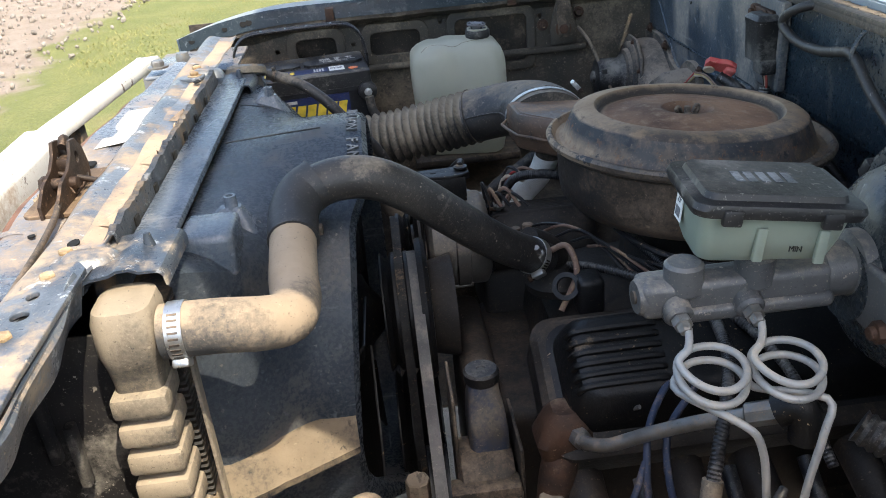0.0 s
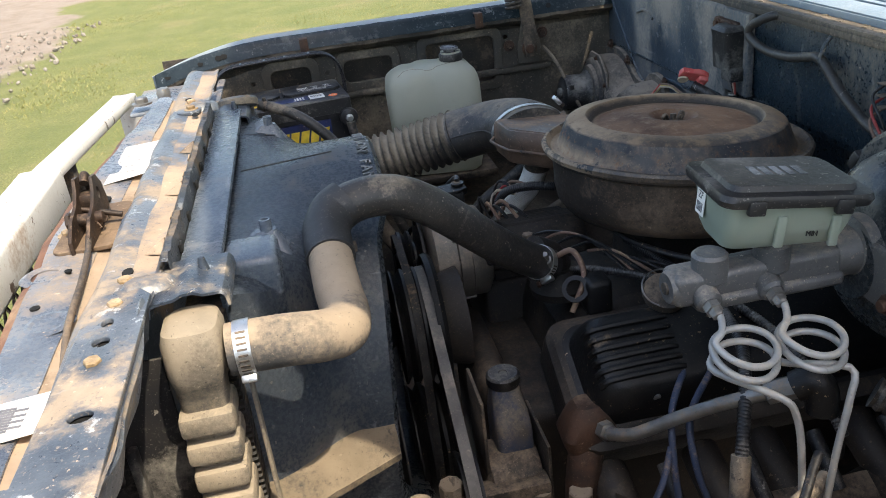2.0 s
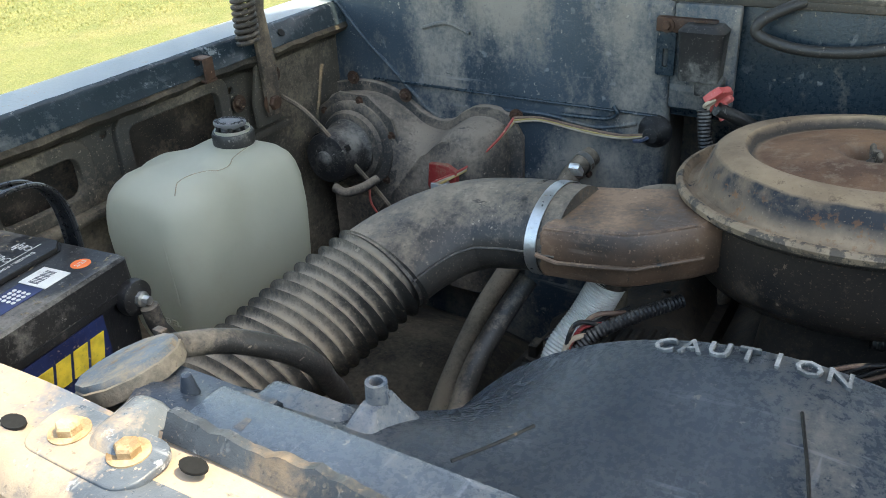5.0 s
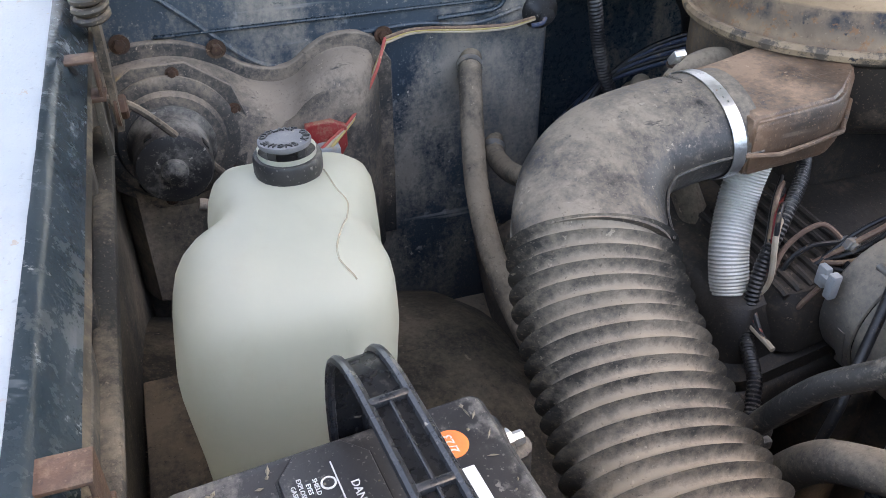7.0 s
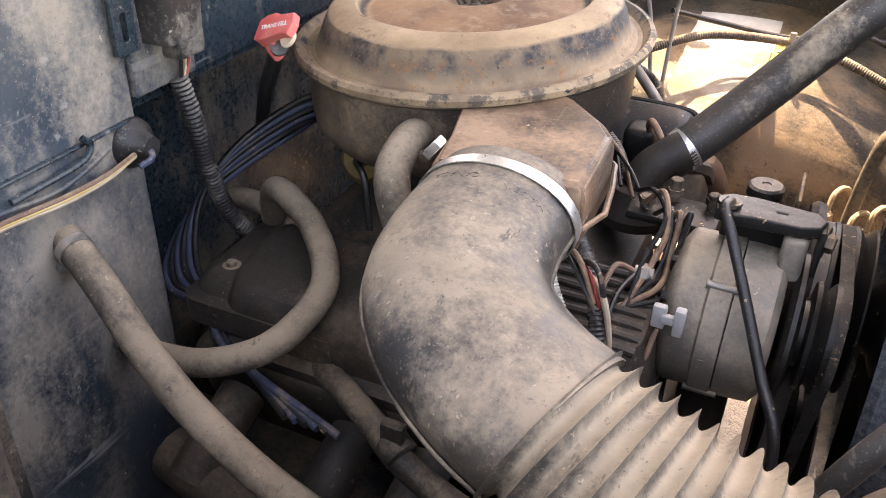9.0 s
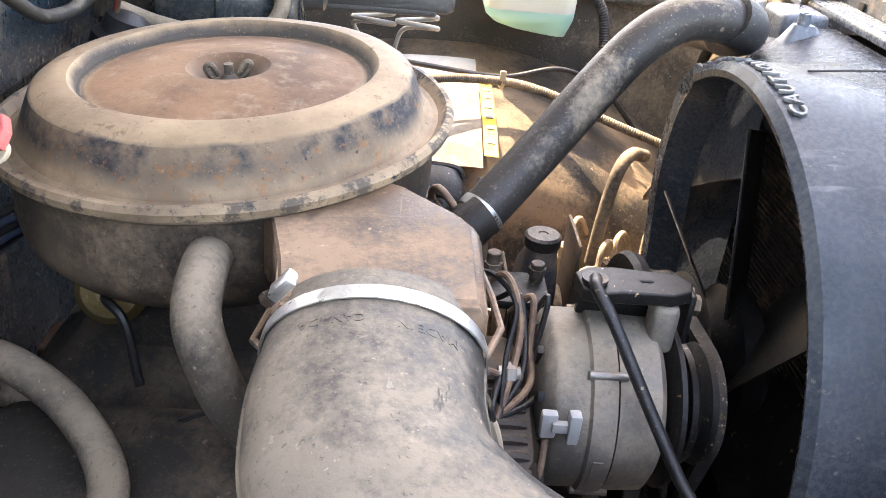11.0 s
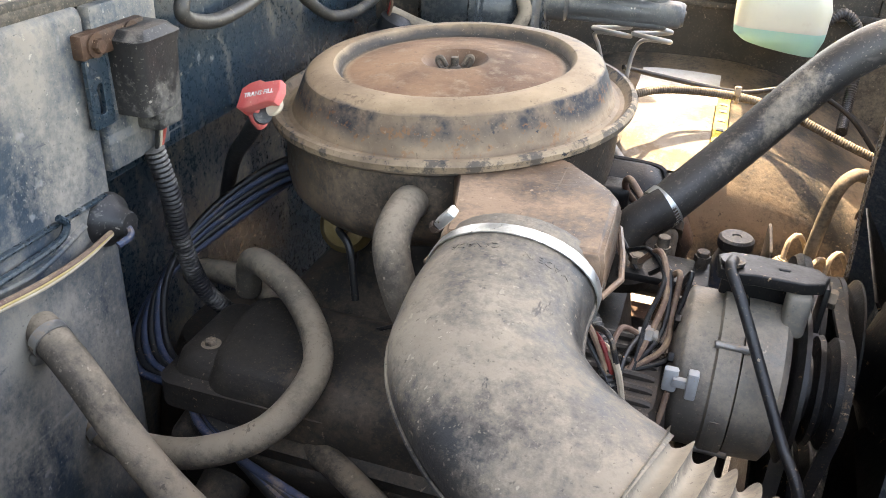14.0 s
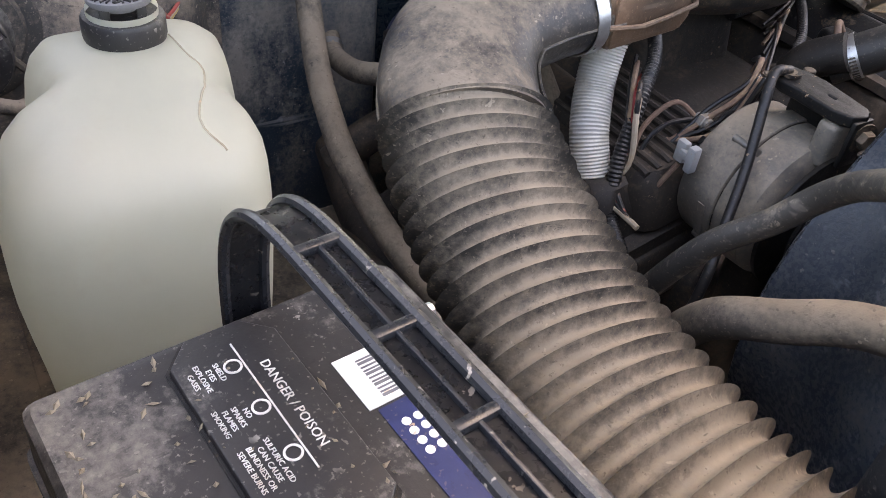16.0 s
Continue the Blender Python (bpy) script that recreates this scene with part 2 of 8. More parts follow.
def lid_material():
    """Pressed steel lid: rust-brown dish, dusty rim, bare dark ridge with orange rust specks."""
    m = bpy.data.materials.new("rusty_dusty_lid")
    m.use_nodes = True
    t = m.node_tree
    p = t.nodes["Principled BSDF"]
    co = t.nodes.new("ShaderNodeTexCoord")
    off = t.nodes.new("ShaderNodeVectorMath")
    off.operation = "MULTIPLY_ADD"
    off.inputs[1].default_value, off.inputs[2].default_value = (1, 1, 0), (-0.235, -0.050, 0)
    t.links.new(co.outputs["Object"], off.inputs[0])
    ln = t.nodes.new("ShaderNodeVectorMath")
    ln.operation = "LENGTH"
    t.links.new(off.outputs["Vector"], ln.inputs[0])
    n = t.nodes.new("ShaderNodeMath")
    n.operation = "MULTIPLY_ADD"
    t.links.new(noise_node(t, 22.0, 6.0, 0.65), n.inputs[0])
    t.links.new(ln.outputs["Value"], n.inputs[2])
    n.inputs[1].default_value = 0.008
    wide = t.nodes.new("ShaderNodeMath")
    wide.inputs[1].default_value = 0.004
    t.links.new(n.outputs[0], wide.inputs[0])
    r = wide.outputs[0]                           # radius + 0.008, with an uneven edge
    sep = t.nodes.new("ShaderNodeSeparateXYZ")
    t.links.new(off.outputs["Vector"], sep.inputs[0])
    patch = noise_node(t, 9.0, 10.0, 0.64)
    fine = noise_node(t, 190.0, 5.0, 0.7)
    mid = noise_node(t, 45.0, 9.0, 0.72)
    dish = blend(t, ramp(t, patch, 0.36, 0.62), (0.115, 0.052, 0.026), (0.31, 0.160, 0.082))
    dish = blend(t, ramp(t, mid, 0.52, 0.68, 0.0, 0.6), dish, (0.37, 0.26, 0.175))
    rim = blend(t, ramp(t, patch, 0.34, 0.60), (0.22, 0.142, 0.086), (0.43, 0.295, 0.18))
    rim = blend(t, ramp(t, mid, 0.42, 0.34, 0.0, 0.75), rim, (0.10, 0.055, 0.032))
    c = blend(t, ramp(t, r, 0.112, 0.122), dish, rim)
    # shade in the step round the dish and in the nut's well is painted dark
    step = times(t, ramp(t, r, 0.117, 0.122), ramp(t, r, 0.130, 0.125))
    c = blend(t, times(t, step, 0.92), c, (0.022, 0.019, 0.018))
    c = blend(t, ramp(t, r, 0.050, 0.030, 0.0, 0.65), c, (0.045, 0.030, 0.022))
    slope = blend(t, ramp(t, patch, 0.40, 0.60), (0.18, 0.122, 0.078), (0.39, 0.275, 0.175))
    slope = blend(t, ramp(t, noise_node(t, 24.0, 8.0, 0.68), 0.60, 0.625), slope, (0.020, 0.022, 0.028))
    c = blend(t, ramp(t, r, 0.160, 0.165), c, slope)
    # bare ridge, its rust, and the rubbed outer bead
    ridge = times(t, ramp(t, r, 0.1555, 0.1585), ramp(t, r, 0.170, 0.164))
    c = blend(t, times(t, ridge, ramp(t, patch, 0.42, 0.50, 0.35, 1.0)), c, (0.020, 0.022, 0.028))
    rust = times(t, times(t, ramp(t, r, 0.160, 0.164), ramp(t, r, 0.178, 0.169)), ramp(t, noise_node(t, 85.0, 6.0, 0.7), 0.555, 0.60))
    c = blend(t, times(t, rust, 0.5), c, (0.27, 0.105, 0.03))
    bead = times(t, ramp(t, r, 0.183, 0.187), ramp(t, mid, 0.50, 0.56))
    c = blend(t, times(t, bead, 0.8), c, (0.045, 0.040, 0.036))
    # darker and smoother on the side towards the driver
    bare = times(t, ramp(t, sep.outputs["Y"], 0.03, -0.13, 0.0, 0.8), ramp(t, mid, 0.58, 0.46, 0.25, 1.0))
    bare = times(t, bare, ramp(t, r, 0.120, 0.150, 0.25, 1.0))
    c = blend(t, bare, c, (0.030, 0.031, 0.034))
    c = blend(t, ramp(t, fine, 0.40, 0.30, 0.0, 0.5), c, (0.03, 0.022, 0.018))
    c = blend(t, ramp(t, noise_node(t, 420.0, 2.0, 0.5), 0.66, 0.72, 0.0, 0.4), c, (0.36, 0.26, 0.18))
    t.links.new(c, p.inputs["Base Color"])
    t.links.new(ramp(t, bare, 0.0, 1.0, 0.72, 0.38), p.inputs["Roughness"])
    b = t.nodes.new("ShaderNodeBump")
    b.inputs["Strength"].default_value, b.inputs["Distance"].default_value = 0.22, 0.002
    t.links.new(fine, b.inputs["Height"])
    t.links.new(b.outputs["Normal"], p.inputs["Normal"])
    return m


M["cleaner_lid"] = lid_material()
M["steel"] = material("bright_clamp_steel", (0.58, 0.58, 0.57), (0.7, 0.7, 0.69), 0.32, 0.9, dust=0.12, scale=60)
M["zinc"] = material("dull_zinc_steel", (0.22, 0.21, 0.20), (0.32, 0.31, 0.29), 0.38, 0.7, dust=0.28, scale=40)
M["rust"] = material("rusty_steel", (0.045, 0.028, 0.021), (0.10, 0.05, 0.03), 0.65, 0.3, dust=0.22, dust_col=(0.28, 0.19, 0.125), scale=24)
M["latch_steel"] = material("greasy_rusty_latch_steel", (0.022, 0.016, 0.013), (0.055, 0.033, 0.022), 0.55, 0.3, dust=0.28, dust_col=(0.26, 0.17, 0.11), scale=30)
M["dirt_steel"] = material("dirty_dark_steel", (0.028, 0.025, 0.022), (0.065, 0.052, 0.042), 0.55, 0.2, dust=0.45, dust_col=(0.27, 0.20, 0.14), scale=14, side_dust=0.6)
M["iron"] = material("dirty_engine_iron", (0.019, 0.016, 0.014), (0.040, 0.031, 0.024), 0.6, dust=0.30, dust_col=(0.165, 0.12, 0.085), scale=9, side_dust=0.7)
M["alu"] = material("dusty_cast_aluminium", (0.165, 0.15, 0.132), (0.225, 0.205, 0.18), 0.5, 0.4, dust=0.40, dust_col=(0.38, 0.31, 0.235), scale=16, side_dust=0.6)
M["mc_alu"] = material("grey_cast_aluminium", (0.10, 0.10, 0.10), (0.15, 0.147, 0.143), 0.45, 0.35, dust=0.38, dust_col=(0.38, 0.32, 0.25), scale=14)
M["black"] = material("black_plastic", (0.012, 0.012, 0.014), (0.024, 0.024, 0.026), 0.35, dust=0.16, dust_col=(0.25, 0.21, 0.17), scale=24)
M["black_dusty"] = material("dusty_black_plastic", (0.013, 0.013, 0.015), (0.028, 0.026, 0.025), 0.42, dust=0.32, blotch=1.3, dust_col=(0.255, 0.235, 0.205), scale=12, side_dust=0.35, bump=0.08)
M["pulley"] = material("black_pulley_steel", (0.008, 0.008, 0.009), (0.016, 0.016, 0.016), 0.45, 0.3, dust=0.08, scale=24)
# lighter copy of the belt rubber, with sunlight put into its grey
M["belt_sunlit"] = material("sunlit_grey_belt", (0.12, 0.115, 0.11), (0.18, 0.17, 0.16), 0.7, dust=0.3, dust_col=(0.34, 0.30, 0.25), scale=30)
M["belt"] = material("worn_belt_rubber", (0.02, 0.02, 0.02), (0.05, 0.047, 0.044), 0.8, dust=0.25, scale=30)
M["pump_blue"] = material("dirty_blue_pump_steel", (0.030, 0.045, 0.085), (0.075, 0.066, 0.056), 0.45, dust=0.42, dust_col=(0.25, 0.20, 0.15), scale=24, side_dust=0.7)
M["line"] = material("dusty_brake_line", (0.36, 0.36, 0.35), (0.45, 0.44, 0.42), 0.45, 0.3, dust=0.4, dust_col=(0.55, 0.47, 0.37), scale=50)
M["wire_blue"] = material("dusty_blue_wire", (0.030, 0.045, 0.085), (0.05, 0.065, 0.11), 0.55, dust=0.25, scale=40)
M["wire_black"] = material("black_wire", (0.010, 0.010, 0.012), (0.02, 0.02, 0.02), 0.4, dust=0.12, scale=40)
M["wire_brown"] = material("dusty_brown_wire", (0.16, 0.09, 0.065), (0.22, 0.14, 0.1), 0.7, dust=0.4, scale=40)
M["wire_yellow"] = material("dusty_yellow_wire", (0.46, 0.32, 0.10), (0.52, 0.40, 0.2), 0.7, dust=0.3, scale=40)
M["wire_red"] = material("red_wire", (0.42, 0.06, 0.045), (0.5, 0.12, 0.09), 0.6, dust=0.25, scale=40)
M["wire_tan"] = material("dusty_tan_wire", (0.45, 0.35, 0.25), (0.5, 0.42, 0.32), 0.7, dust=0.3, scale=40)
M["red"] = material("faded_red_plastic", (0.55, 0.075, 0.07), (0.62, 0.16, 0.14), 0.5, dust=0.2, dust_col=(0.55, 0.38, 0.3), scale=40)
M["red_dark"] = material("dusty_red_plastic", (0.30, 0.022, 0.022), (0.36, 0.05, 0.045), 0.5, dust=0.3, scale=30)
M["engine_red"] = material("engine_red_paint", (0.35, 0.05, 0.03), (0.2, 0.04, 0.03), 0.6, dust=0.4, scale=20)
M["grey_clip"] = material("grey_plastic_plug", (0.33, 0.34, 0.34), (0.42, 0.42, 0.41), 0.55, dust=0.3, scale=40)
M["foil"] = material("foil_heat_tube", (0.68, 0.66, 0.61), (0.78, 0.75, 0.69), 0.5, 0.15, dust=0.42, dust_col=(0.58, 0.51, 0.41), scale=40, side_dust=0.6)
M["white_paint"] = material("worn_white_paint", (0.72, 0.71, 0.68), (0.8, 0.79, 0.76), 0.40, dust=0.18, scale=8, side_dust=1.2, wear=(0.13, 0.085, 0.06), wear_at=0.60, wear_scale=3.2)
M["white_label"] = material("white_paper_label", (0.80, 0.79, 0.76), (0.70, 0.68, 0.64), 0.6, dust=0.12, scale=30)
M["paper"] = material("stained_paper", (0.30, 0.27, 0.23), (0.20, 0.165, 0.125), 0.7, dust=0.45, blotch=1.5, dust_col=(0.19, 0.145, 0.10), scale=14)
M["yellow_label"] = material("yellow_paper_label", (0.75, 0.50, 0.05), (0.7, 0.52, 0.12), 0.6, dust=0.15, scale=30)
# flat black that stands in for the shade inside holes
M["hole"] = material("black_hole_shade", (0.003, 0.003, 0.003), (0.004, 0.004, 0.004), 0.95, dust=0.0, bump=0)
M["ink"] = material("grey_print", (0.12, 0.12, 0.13), None, 0.7, dust=0.0, scale=40, bump=0)
M["white_print"] = material("white_print", (0.72, 0.71, 0.68), (0.5, 0.48, 0.45), 0.7, dust=0.25, scale=60, bump=0)
M["yellow_print"] = material("yellow_print", (0.72, 0.50, 0.05), None, 0.5, dust=0.1, scale=60, bump=0)
M["navy_label"] = material("navy_label", (0.012, 0.022, 0.085), None, 0.4, dust=0.15, scale=30, bump=0)
M["orange_label"] = material("orange_label", (0.80, 0.16, 0.04), None, 0.5, dust=0.1, scale=30, bump=0)
M["mesh"] = material("dark_expanded_mesh", (0.05, 0.045, 0.04), (0.09, 0.075, 0.06), 0.7, dust=0.3, scale=30)
M["raised"] = material("scuffed_raised_plastic", (0.03, 0.035, 0.04), (0.14, 0.15, 0.155), 0.5, dust=0.5, dust_col=(0.36, 0.36, 0.35), scale=60, side_dust=0.4)


def plastic_tank(name, col, col2, scale=9.0, stain=(0.40, 0.33, 0.20), through=0.6, hollow=0.0):
    """Milky tank plastic that lets light through."""
    m = bpy.data.materials.new(name)
    m.use_nodes = True
    t = m.node_tree
    p = t.nodes["Principled BSDF"]
    c = blend(t, ramp(t, noise_node(t, scale), 0.35, 0.65), col, col2)
    c = blend(t, ramp(t, noise_node(t, scale * 1.7, 9.0, 0.7), 0.56, 0.80, 0, 0.55), c, stain)
    t.links.new(c, p.inputs["Base Color"])
    p.inputs["Roughness"].default_value = 0.42
    p.inputs["Subsurface Weight"].default_value = through
    p.inputs["Subsurface Radius"].default_value = (0.03, 0.03, 0.022)
    p.inputs["Subsurface Scale"].default_value = 0.6
    b = t.nodes.new("ShaderNodeBump")
    b.inputs["Strength"].default_value, b.inputs["Distance"].default_value = 0.12, 0.002
    t.links.new(noise_node(t, 60.0), b.inputs["Height"])
    t.links.new(b.outputs["Normal"], p.inputs["Normal"])
    if hollow:
        # thin wall of an empty tank: light falls in through the top and glows out through the sides
        thin = t.nodes.new("ShaderNodeBsdfTranslucent")
        t.links.new(blend(t, ramp(t, noise_node(t, scale), 0.35, 0.65), (0.76, 0.75, 0.64), (0.82, 0.80, 0.69)), thin.inputs["Color"])
        mix = t.nodes.new("ShaderNodeMixShader")
        mix.inputs[0].default_value = hollow
        t.links.new(p.outputs[0], mix.inputs[1])
        t.links.new(thin.outputs[0], mix.inputs[2])
        t.links.new(mix.outputs[0], t.nodes["Material Output"].inputs["Surface"])
    return m


M["jug"] = plastic_tank("milky_tank_plastic", (0.56, 0.55, 0.45), (0.62, 0.595, 0.485), stain=(0.48, 0.37, 0.26), through=0.0, hollow=0.5)
M["seam_stain"] = material("brown_stained_seam", (0.34, 0.28, 0.19), (0.40, 0.36, 0.26), 0.6, dust=0.2, scale=30)
M["reservoir"] = plastic_tank("milky_green_reservoir", (0.225, 0.270, 0.222), (0.28, 0.305, 0.245), stain=(0.20, 0.17, 0.10), through=0.15)
M["washer"] = plastic_tank("washer_tank_plastic", (0.60, 0.59, 0.47), (0.66, 0.63, 0.50))
M["washer_fluid"] = plastic_tank("tank_plastic_with_green_fluid", (0.30, 0.60, 0.50), (0.38, 0.63, 0.52), stain=(0.30, 0.52, 0.42))


def core_material():
    """Radiator fins."""
    m = material("radiator_fins", (0.02, 0.02, 0.02), (0.05, 0.045, 0.04), 0.6, dust=0.4, scale=20)
    t = m.node_tree
    co, w = t.nodes.new("ShaderNodeTexCoord"), t.nodes.new("ShaderNodeTexWave")
    w.bands_direction = "Z"
    w.inputs["Scale"].default_value = 45.0
    t.links.new(co.outputs["Object"], w.inputs["Vector"])
    b = t.nodes.new("ShaderNodeBump")
    b.inputs["Distance"].default_value = 0.01
    t.links.new(w.outputs["Fac"], b.inputs["Height"])
    t.links.new(b.outputs["Normal"], t.nodes["Principled BSDF"].inputs["Normal"])
    return m


M["core"] = core_material()


# ---- building helpers ----
def link_mesh(name, bm, mat, parent=None, smooth=True, angle=40):
    bmesh.ops.recalc_face_normals(bm, faces=bm.faces)
    me = bpy.data.meshes.new(name)
    for f in bm.faces:
        f.smooth = smooth
    if smooth:
        for e in bm.edges:
            if len(e.link_faces) == 2 and e.calc_face_angle(0) > radians(angle):
                e.smooth = False
    bm.to_mesh(me)
    bm.free()
    me.materials.append(mat)
    ob = new(name, me)
    if parent is not None:
        ob.parent = parent
        ob.matrix_parent_inverse = parent.matrix_basis.inverted()
    return ob


def part(name, bm, mat, parent, label="", smooth=True, angle=40):
    """One mesh part under a thing or under a part."""
    ob = link_mesh(name, bm, M[mat], parent, smooth, angle)
    return tagged(ob, label)


def thing(name, at, label, category, group=""):
    """An empty at the base of a thing."""
    ob = new(name)
    ob.empty_display_size = 0.05
    ob.matrix_basis = Matrix.Translation(at)
    return tagged(ob, label, category, group)


def single(name, bm, mat, label, category, group="", smooth=True, angle=40):
    """A thing that is one plain mesh."""
    return tagged(link_mesh(name, bm, M[mat], None, smooth, angle), label, category, group)


def structure(name, bm, mat, label="", smooth=True, angle=40, parent=None):
    ob = link_mesh(name, bm, M[mat], parent, smooth, angle)
    return tagged(ob, label, kind="structure") if parent is None else tagged(ob, label)


def join(*bms):
    out = bms[0]
    for b in bms[1:]:
        me = bpy.data.meshes.new("tmp")
        b.to_mesh(me)
        out.from_mesh(me)
        bpy.data.meshes.remove(me)
        b.free()
    return out


def moved(bm, m):
    bmesh.ops.transform(bm, matrix=m, verts=bm.verts)
    return bm


def box(x0, x1, y0, y1, z0, z1, bevel=0.004, seg=2, m=None):
    bm = bmesh.new()
    bmesh.ops.create_cube(bm, size=1)
    bmesh.ops.transform(bm, matrix=Matrix.Translation(((x0 + x1) / 2, (y0 + y1) / 2, (z0 + z1) / 2)) @ Matrix.Diagonal((abs(x1 - x0), abs(y1 - y0), abs(z1 - z0), 1)), verts=bm.verts)
    if bevel:
        bmesh.ops.bevel(bm, geom=list(bm.edges), offset=bevel, segments=seg, profile=0.5, affect="EDGES", clamp_overlap=True)
    return moved(bm, m) if m else bm


def smooth_line(points, per=8):
    """Catmull-Rom through the points."""
    p = [Vector(v) for v in points]
    if len(p) < 3 or per <= 1:
        return p
    p = [2 * p[0] - p[1]] + p + [2 * p[-1] - p[-2]]
    out = []
    for i in range(1, len(p) - 2):
        a, b, c, d = p[i - 1:i + 3]
        for k in range(per):
            t = k / per
            out.append(0.5 * (2 * b + (c - a) * t + (2 * a - 5 * b + 4 * c - d) * t * t + (3 * b - a - 3 * c + d) * t ** 3))
    out.append(p[-2])
    return out


def frames_along(line):
    n = len(line)
    tan = [(line[min(i + 1, n - 1)] - line[max(i - 1, 0)]).normalized() for i in range(n)]
    side = tan[0].orthogonal().normalized()
    if abs(tan[0].z) < 0.9:
        side = tan[0].cross(Vector((0, 0, 1))).normalized()
    out = []
    for t in tan:
        side = (side - t * side.dot(t)).normalized()
        out.append((side, t.cross(side).normalized()))
    return out


def sweep(line, radius, seg=14, caps=True, flat=1.0):
    """A tube along ready points; radius is a number or one for each point; flat squeezes it upward."""
    bm = bmesh.new()
    rings = []
    for i, (p, (s, u)) in enumerate(zip(line, frames_along(line))):
        r = radius if isinstance(radius, (int, float)) else radius[i]
        rings.append([bm.verts.new(p + s * r * math.cos(2 * math.pi * k / seg) + u * r * flat * math.sin(2 * math.pi * k / seg)) for k in range(seg)])
    for a, b in zip(rings, rings[1:]):
        for k in range(seg):
            bm.faces.new((a[k], a[(k + 1) % seg], b[(k + 1) % seg], b[k]))
    if caps:
        bm.faces.new(rings[0][::-1])
        bm.faces.new(rings[-1])
    return bm


def tube(points, r, seg=14, per=8, caps=True):
    return sweep(smooth_line(points, per), r, seg, caps)


def resample(line, step):
    out, left = [line[0].copy()], step
    for a, b in zip(line, line[1:]):
        d = (b - a).length
        at = left
        while at <= d:
            out.append(a.lerp(b, at / d))
            at += step
        left = at - d
    return out


def ribbed(points, r_out, r_in, pitch, seg=24, sharp=0.5, per=10):
    """A corrugated tube."""
    line = resample(smooth_line(points, per), pitch / 4)
    wave = (r_out, r_in + (r_out - r_in) * sharp, r_in, r_in + (r_out - r_in) * sharp)
    return sweep(line, [wave[i % 4] for i in range(len(line))], seg)


def lathe(profile, seg=32, m=None, close=False):
    """Turns (radius, height) pairs about the z axis."""
    bm = bmesh.new()
    rings = []
    for r, z in profile:
        if r < 1e-6:
            rings.append([bm.verts.new((0, 0, z))])
        else:
            rings.append([bm.verts.new((r * math.cos(2 * math.pi * k / seg), r * math.sin(2 * math.pi * k / seg), z)) for k in range(seg)])
    for a, b in zip(rings, rings[1:]):
        for k in range(seg):
            q = [a[k % len(a)], a[(k + 1) % len(a)], b[(k + 1) % len(b)], b[k % len(b)]]
            q = list(dict.fromkeys(q))
            if len(q) > 2:
                bm.faces.new(q)
    if close:
        for ring, flip in ((rings[0], True), (rings[-1], False)):
            if len(ring) > 2:
                bm.faces.new(ring[::-1] if flip else ring)
    return moved(bm, m) if m else bm


def aim(at, way):
    """A matrix that puts the z axis along way at a place."""
    return Matrix.Translation(at) @ Vector(way).to_track_quat("Z", "Y").to_matrix().to_4x4()


def rod(a, b, r, seg=16, bevel=0.0):
    a, b = Vector(a), Vector(b)
    h = (b - a).length
    e = bevel or r * 0.12
    return lathe([(0, 0), (r - e, 0), (r, e), (r, h - e), (r - e, h), (0, h)], seg, aim(a, b - a))


def hex_bolt(at, way, r=0.009, h=0.008, washer=True):
    bm = lathe([(0, 0), (r, 0), (r, h * 0.8), (r * 0.85, h), (0, h)], 6, aim(at, way))
    if washer:
        bm = join(bm, lathe([(0, 0), (r * 1.6, 0), (r * 1.6, h * 0.25), (0, h * 0.25)], 18, aim(at, way)))
    return bm


def sheet(outline, holes=(), thick=0.004, m=None, bevel=0.0006):
    """A flat sheet from an outline and holes, lists of (x, y), of a thickness upward along z."""
    cu = bpy.data.curves.new("sheet", "CURVE")
    cu.dimensions, cu.fill_mode = "2D", "BOTH"
    for ring in (outline, *holes):
        s = cu.splines.new("POLY")
        s.points.add(len(ring) - 1)
        for pt, (x, y) in zip(s.points, ring):
            pt.co = (x, y, 0, 1)
        s.use_cyclic_u = True
    cu.extrude, cu.bevel_depth = thick / 2, bevel
    return from_curve(cu, (m or Matrix()) @ Matrix.Translation((0, 0, thick / 2)))


def from_curve(cu, m):
    ob = bpy.data.objects.new("tmp", cu)
    me = bpy.data.meshes.new_from_object(ob)
    bm = bmesh.new()
    bm.from_mesh(me)
    bmesh.ops.remove_doubles(bm, verts=bm.verts, dist=1e-5)
    bpy.data.objects.remove(ob)
    bpy.data.curves.remove(cu)
    bpy.data.meshes.remove(me)
    return moved(bm, m)


def words(text, size, m, thick=0.001, spread=1.0, shear=0.0, bevel=0.0):
    cu = bpy.data.curves.new("words", "FONT")
    cu.body, cu.size, cu.extrude, cu.space_character, cu.shear = text, size, thick, spread, shear
    cu.align_x, cu.align_y, cu.resolution_u = "CENTER", "CENTER", 2
    cu.bevel_depth, cu.bevel_resolution = bevel, 1
    return from_curve(cu, m)


def oval(cx, cy, rx, ry, n=14):
    return [(cx + rx * math.cos(2 * math.pi * k / n), cy + ry * math.sin(2 * math.pi * k / n)) for k in range(n)]


def rounded(x0, x1, y0, y1, r, n=4):
    out = []
    for cx, cy, a in ((x1 - r, y1 - r, 0), (x0 + r, y1 - r, 90), (x0 + r, y0 + r, 180), (x1 - r, y0 + r, 270)):
        out += [(cx + r * math.cos(radians(a + 90 * k / n)), cy + r * math.sin(radians(a + 90 * k / n))) for k in range(n + 1)]
    return out


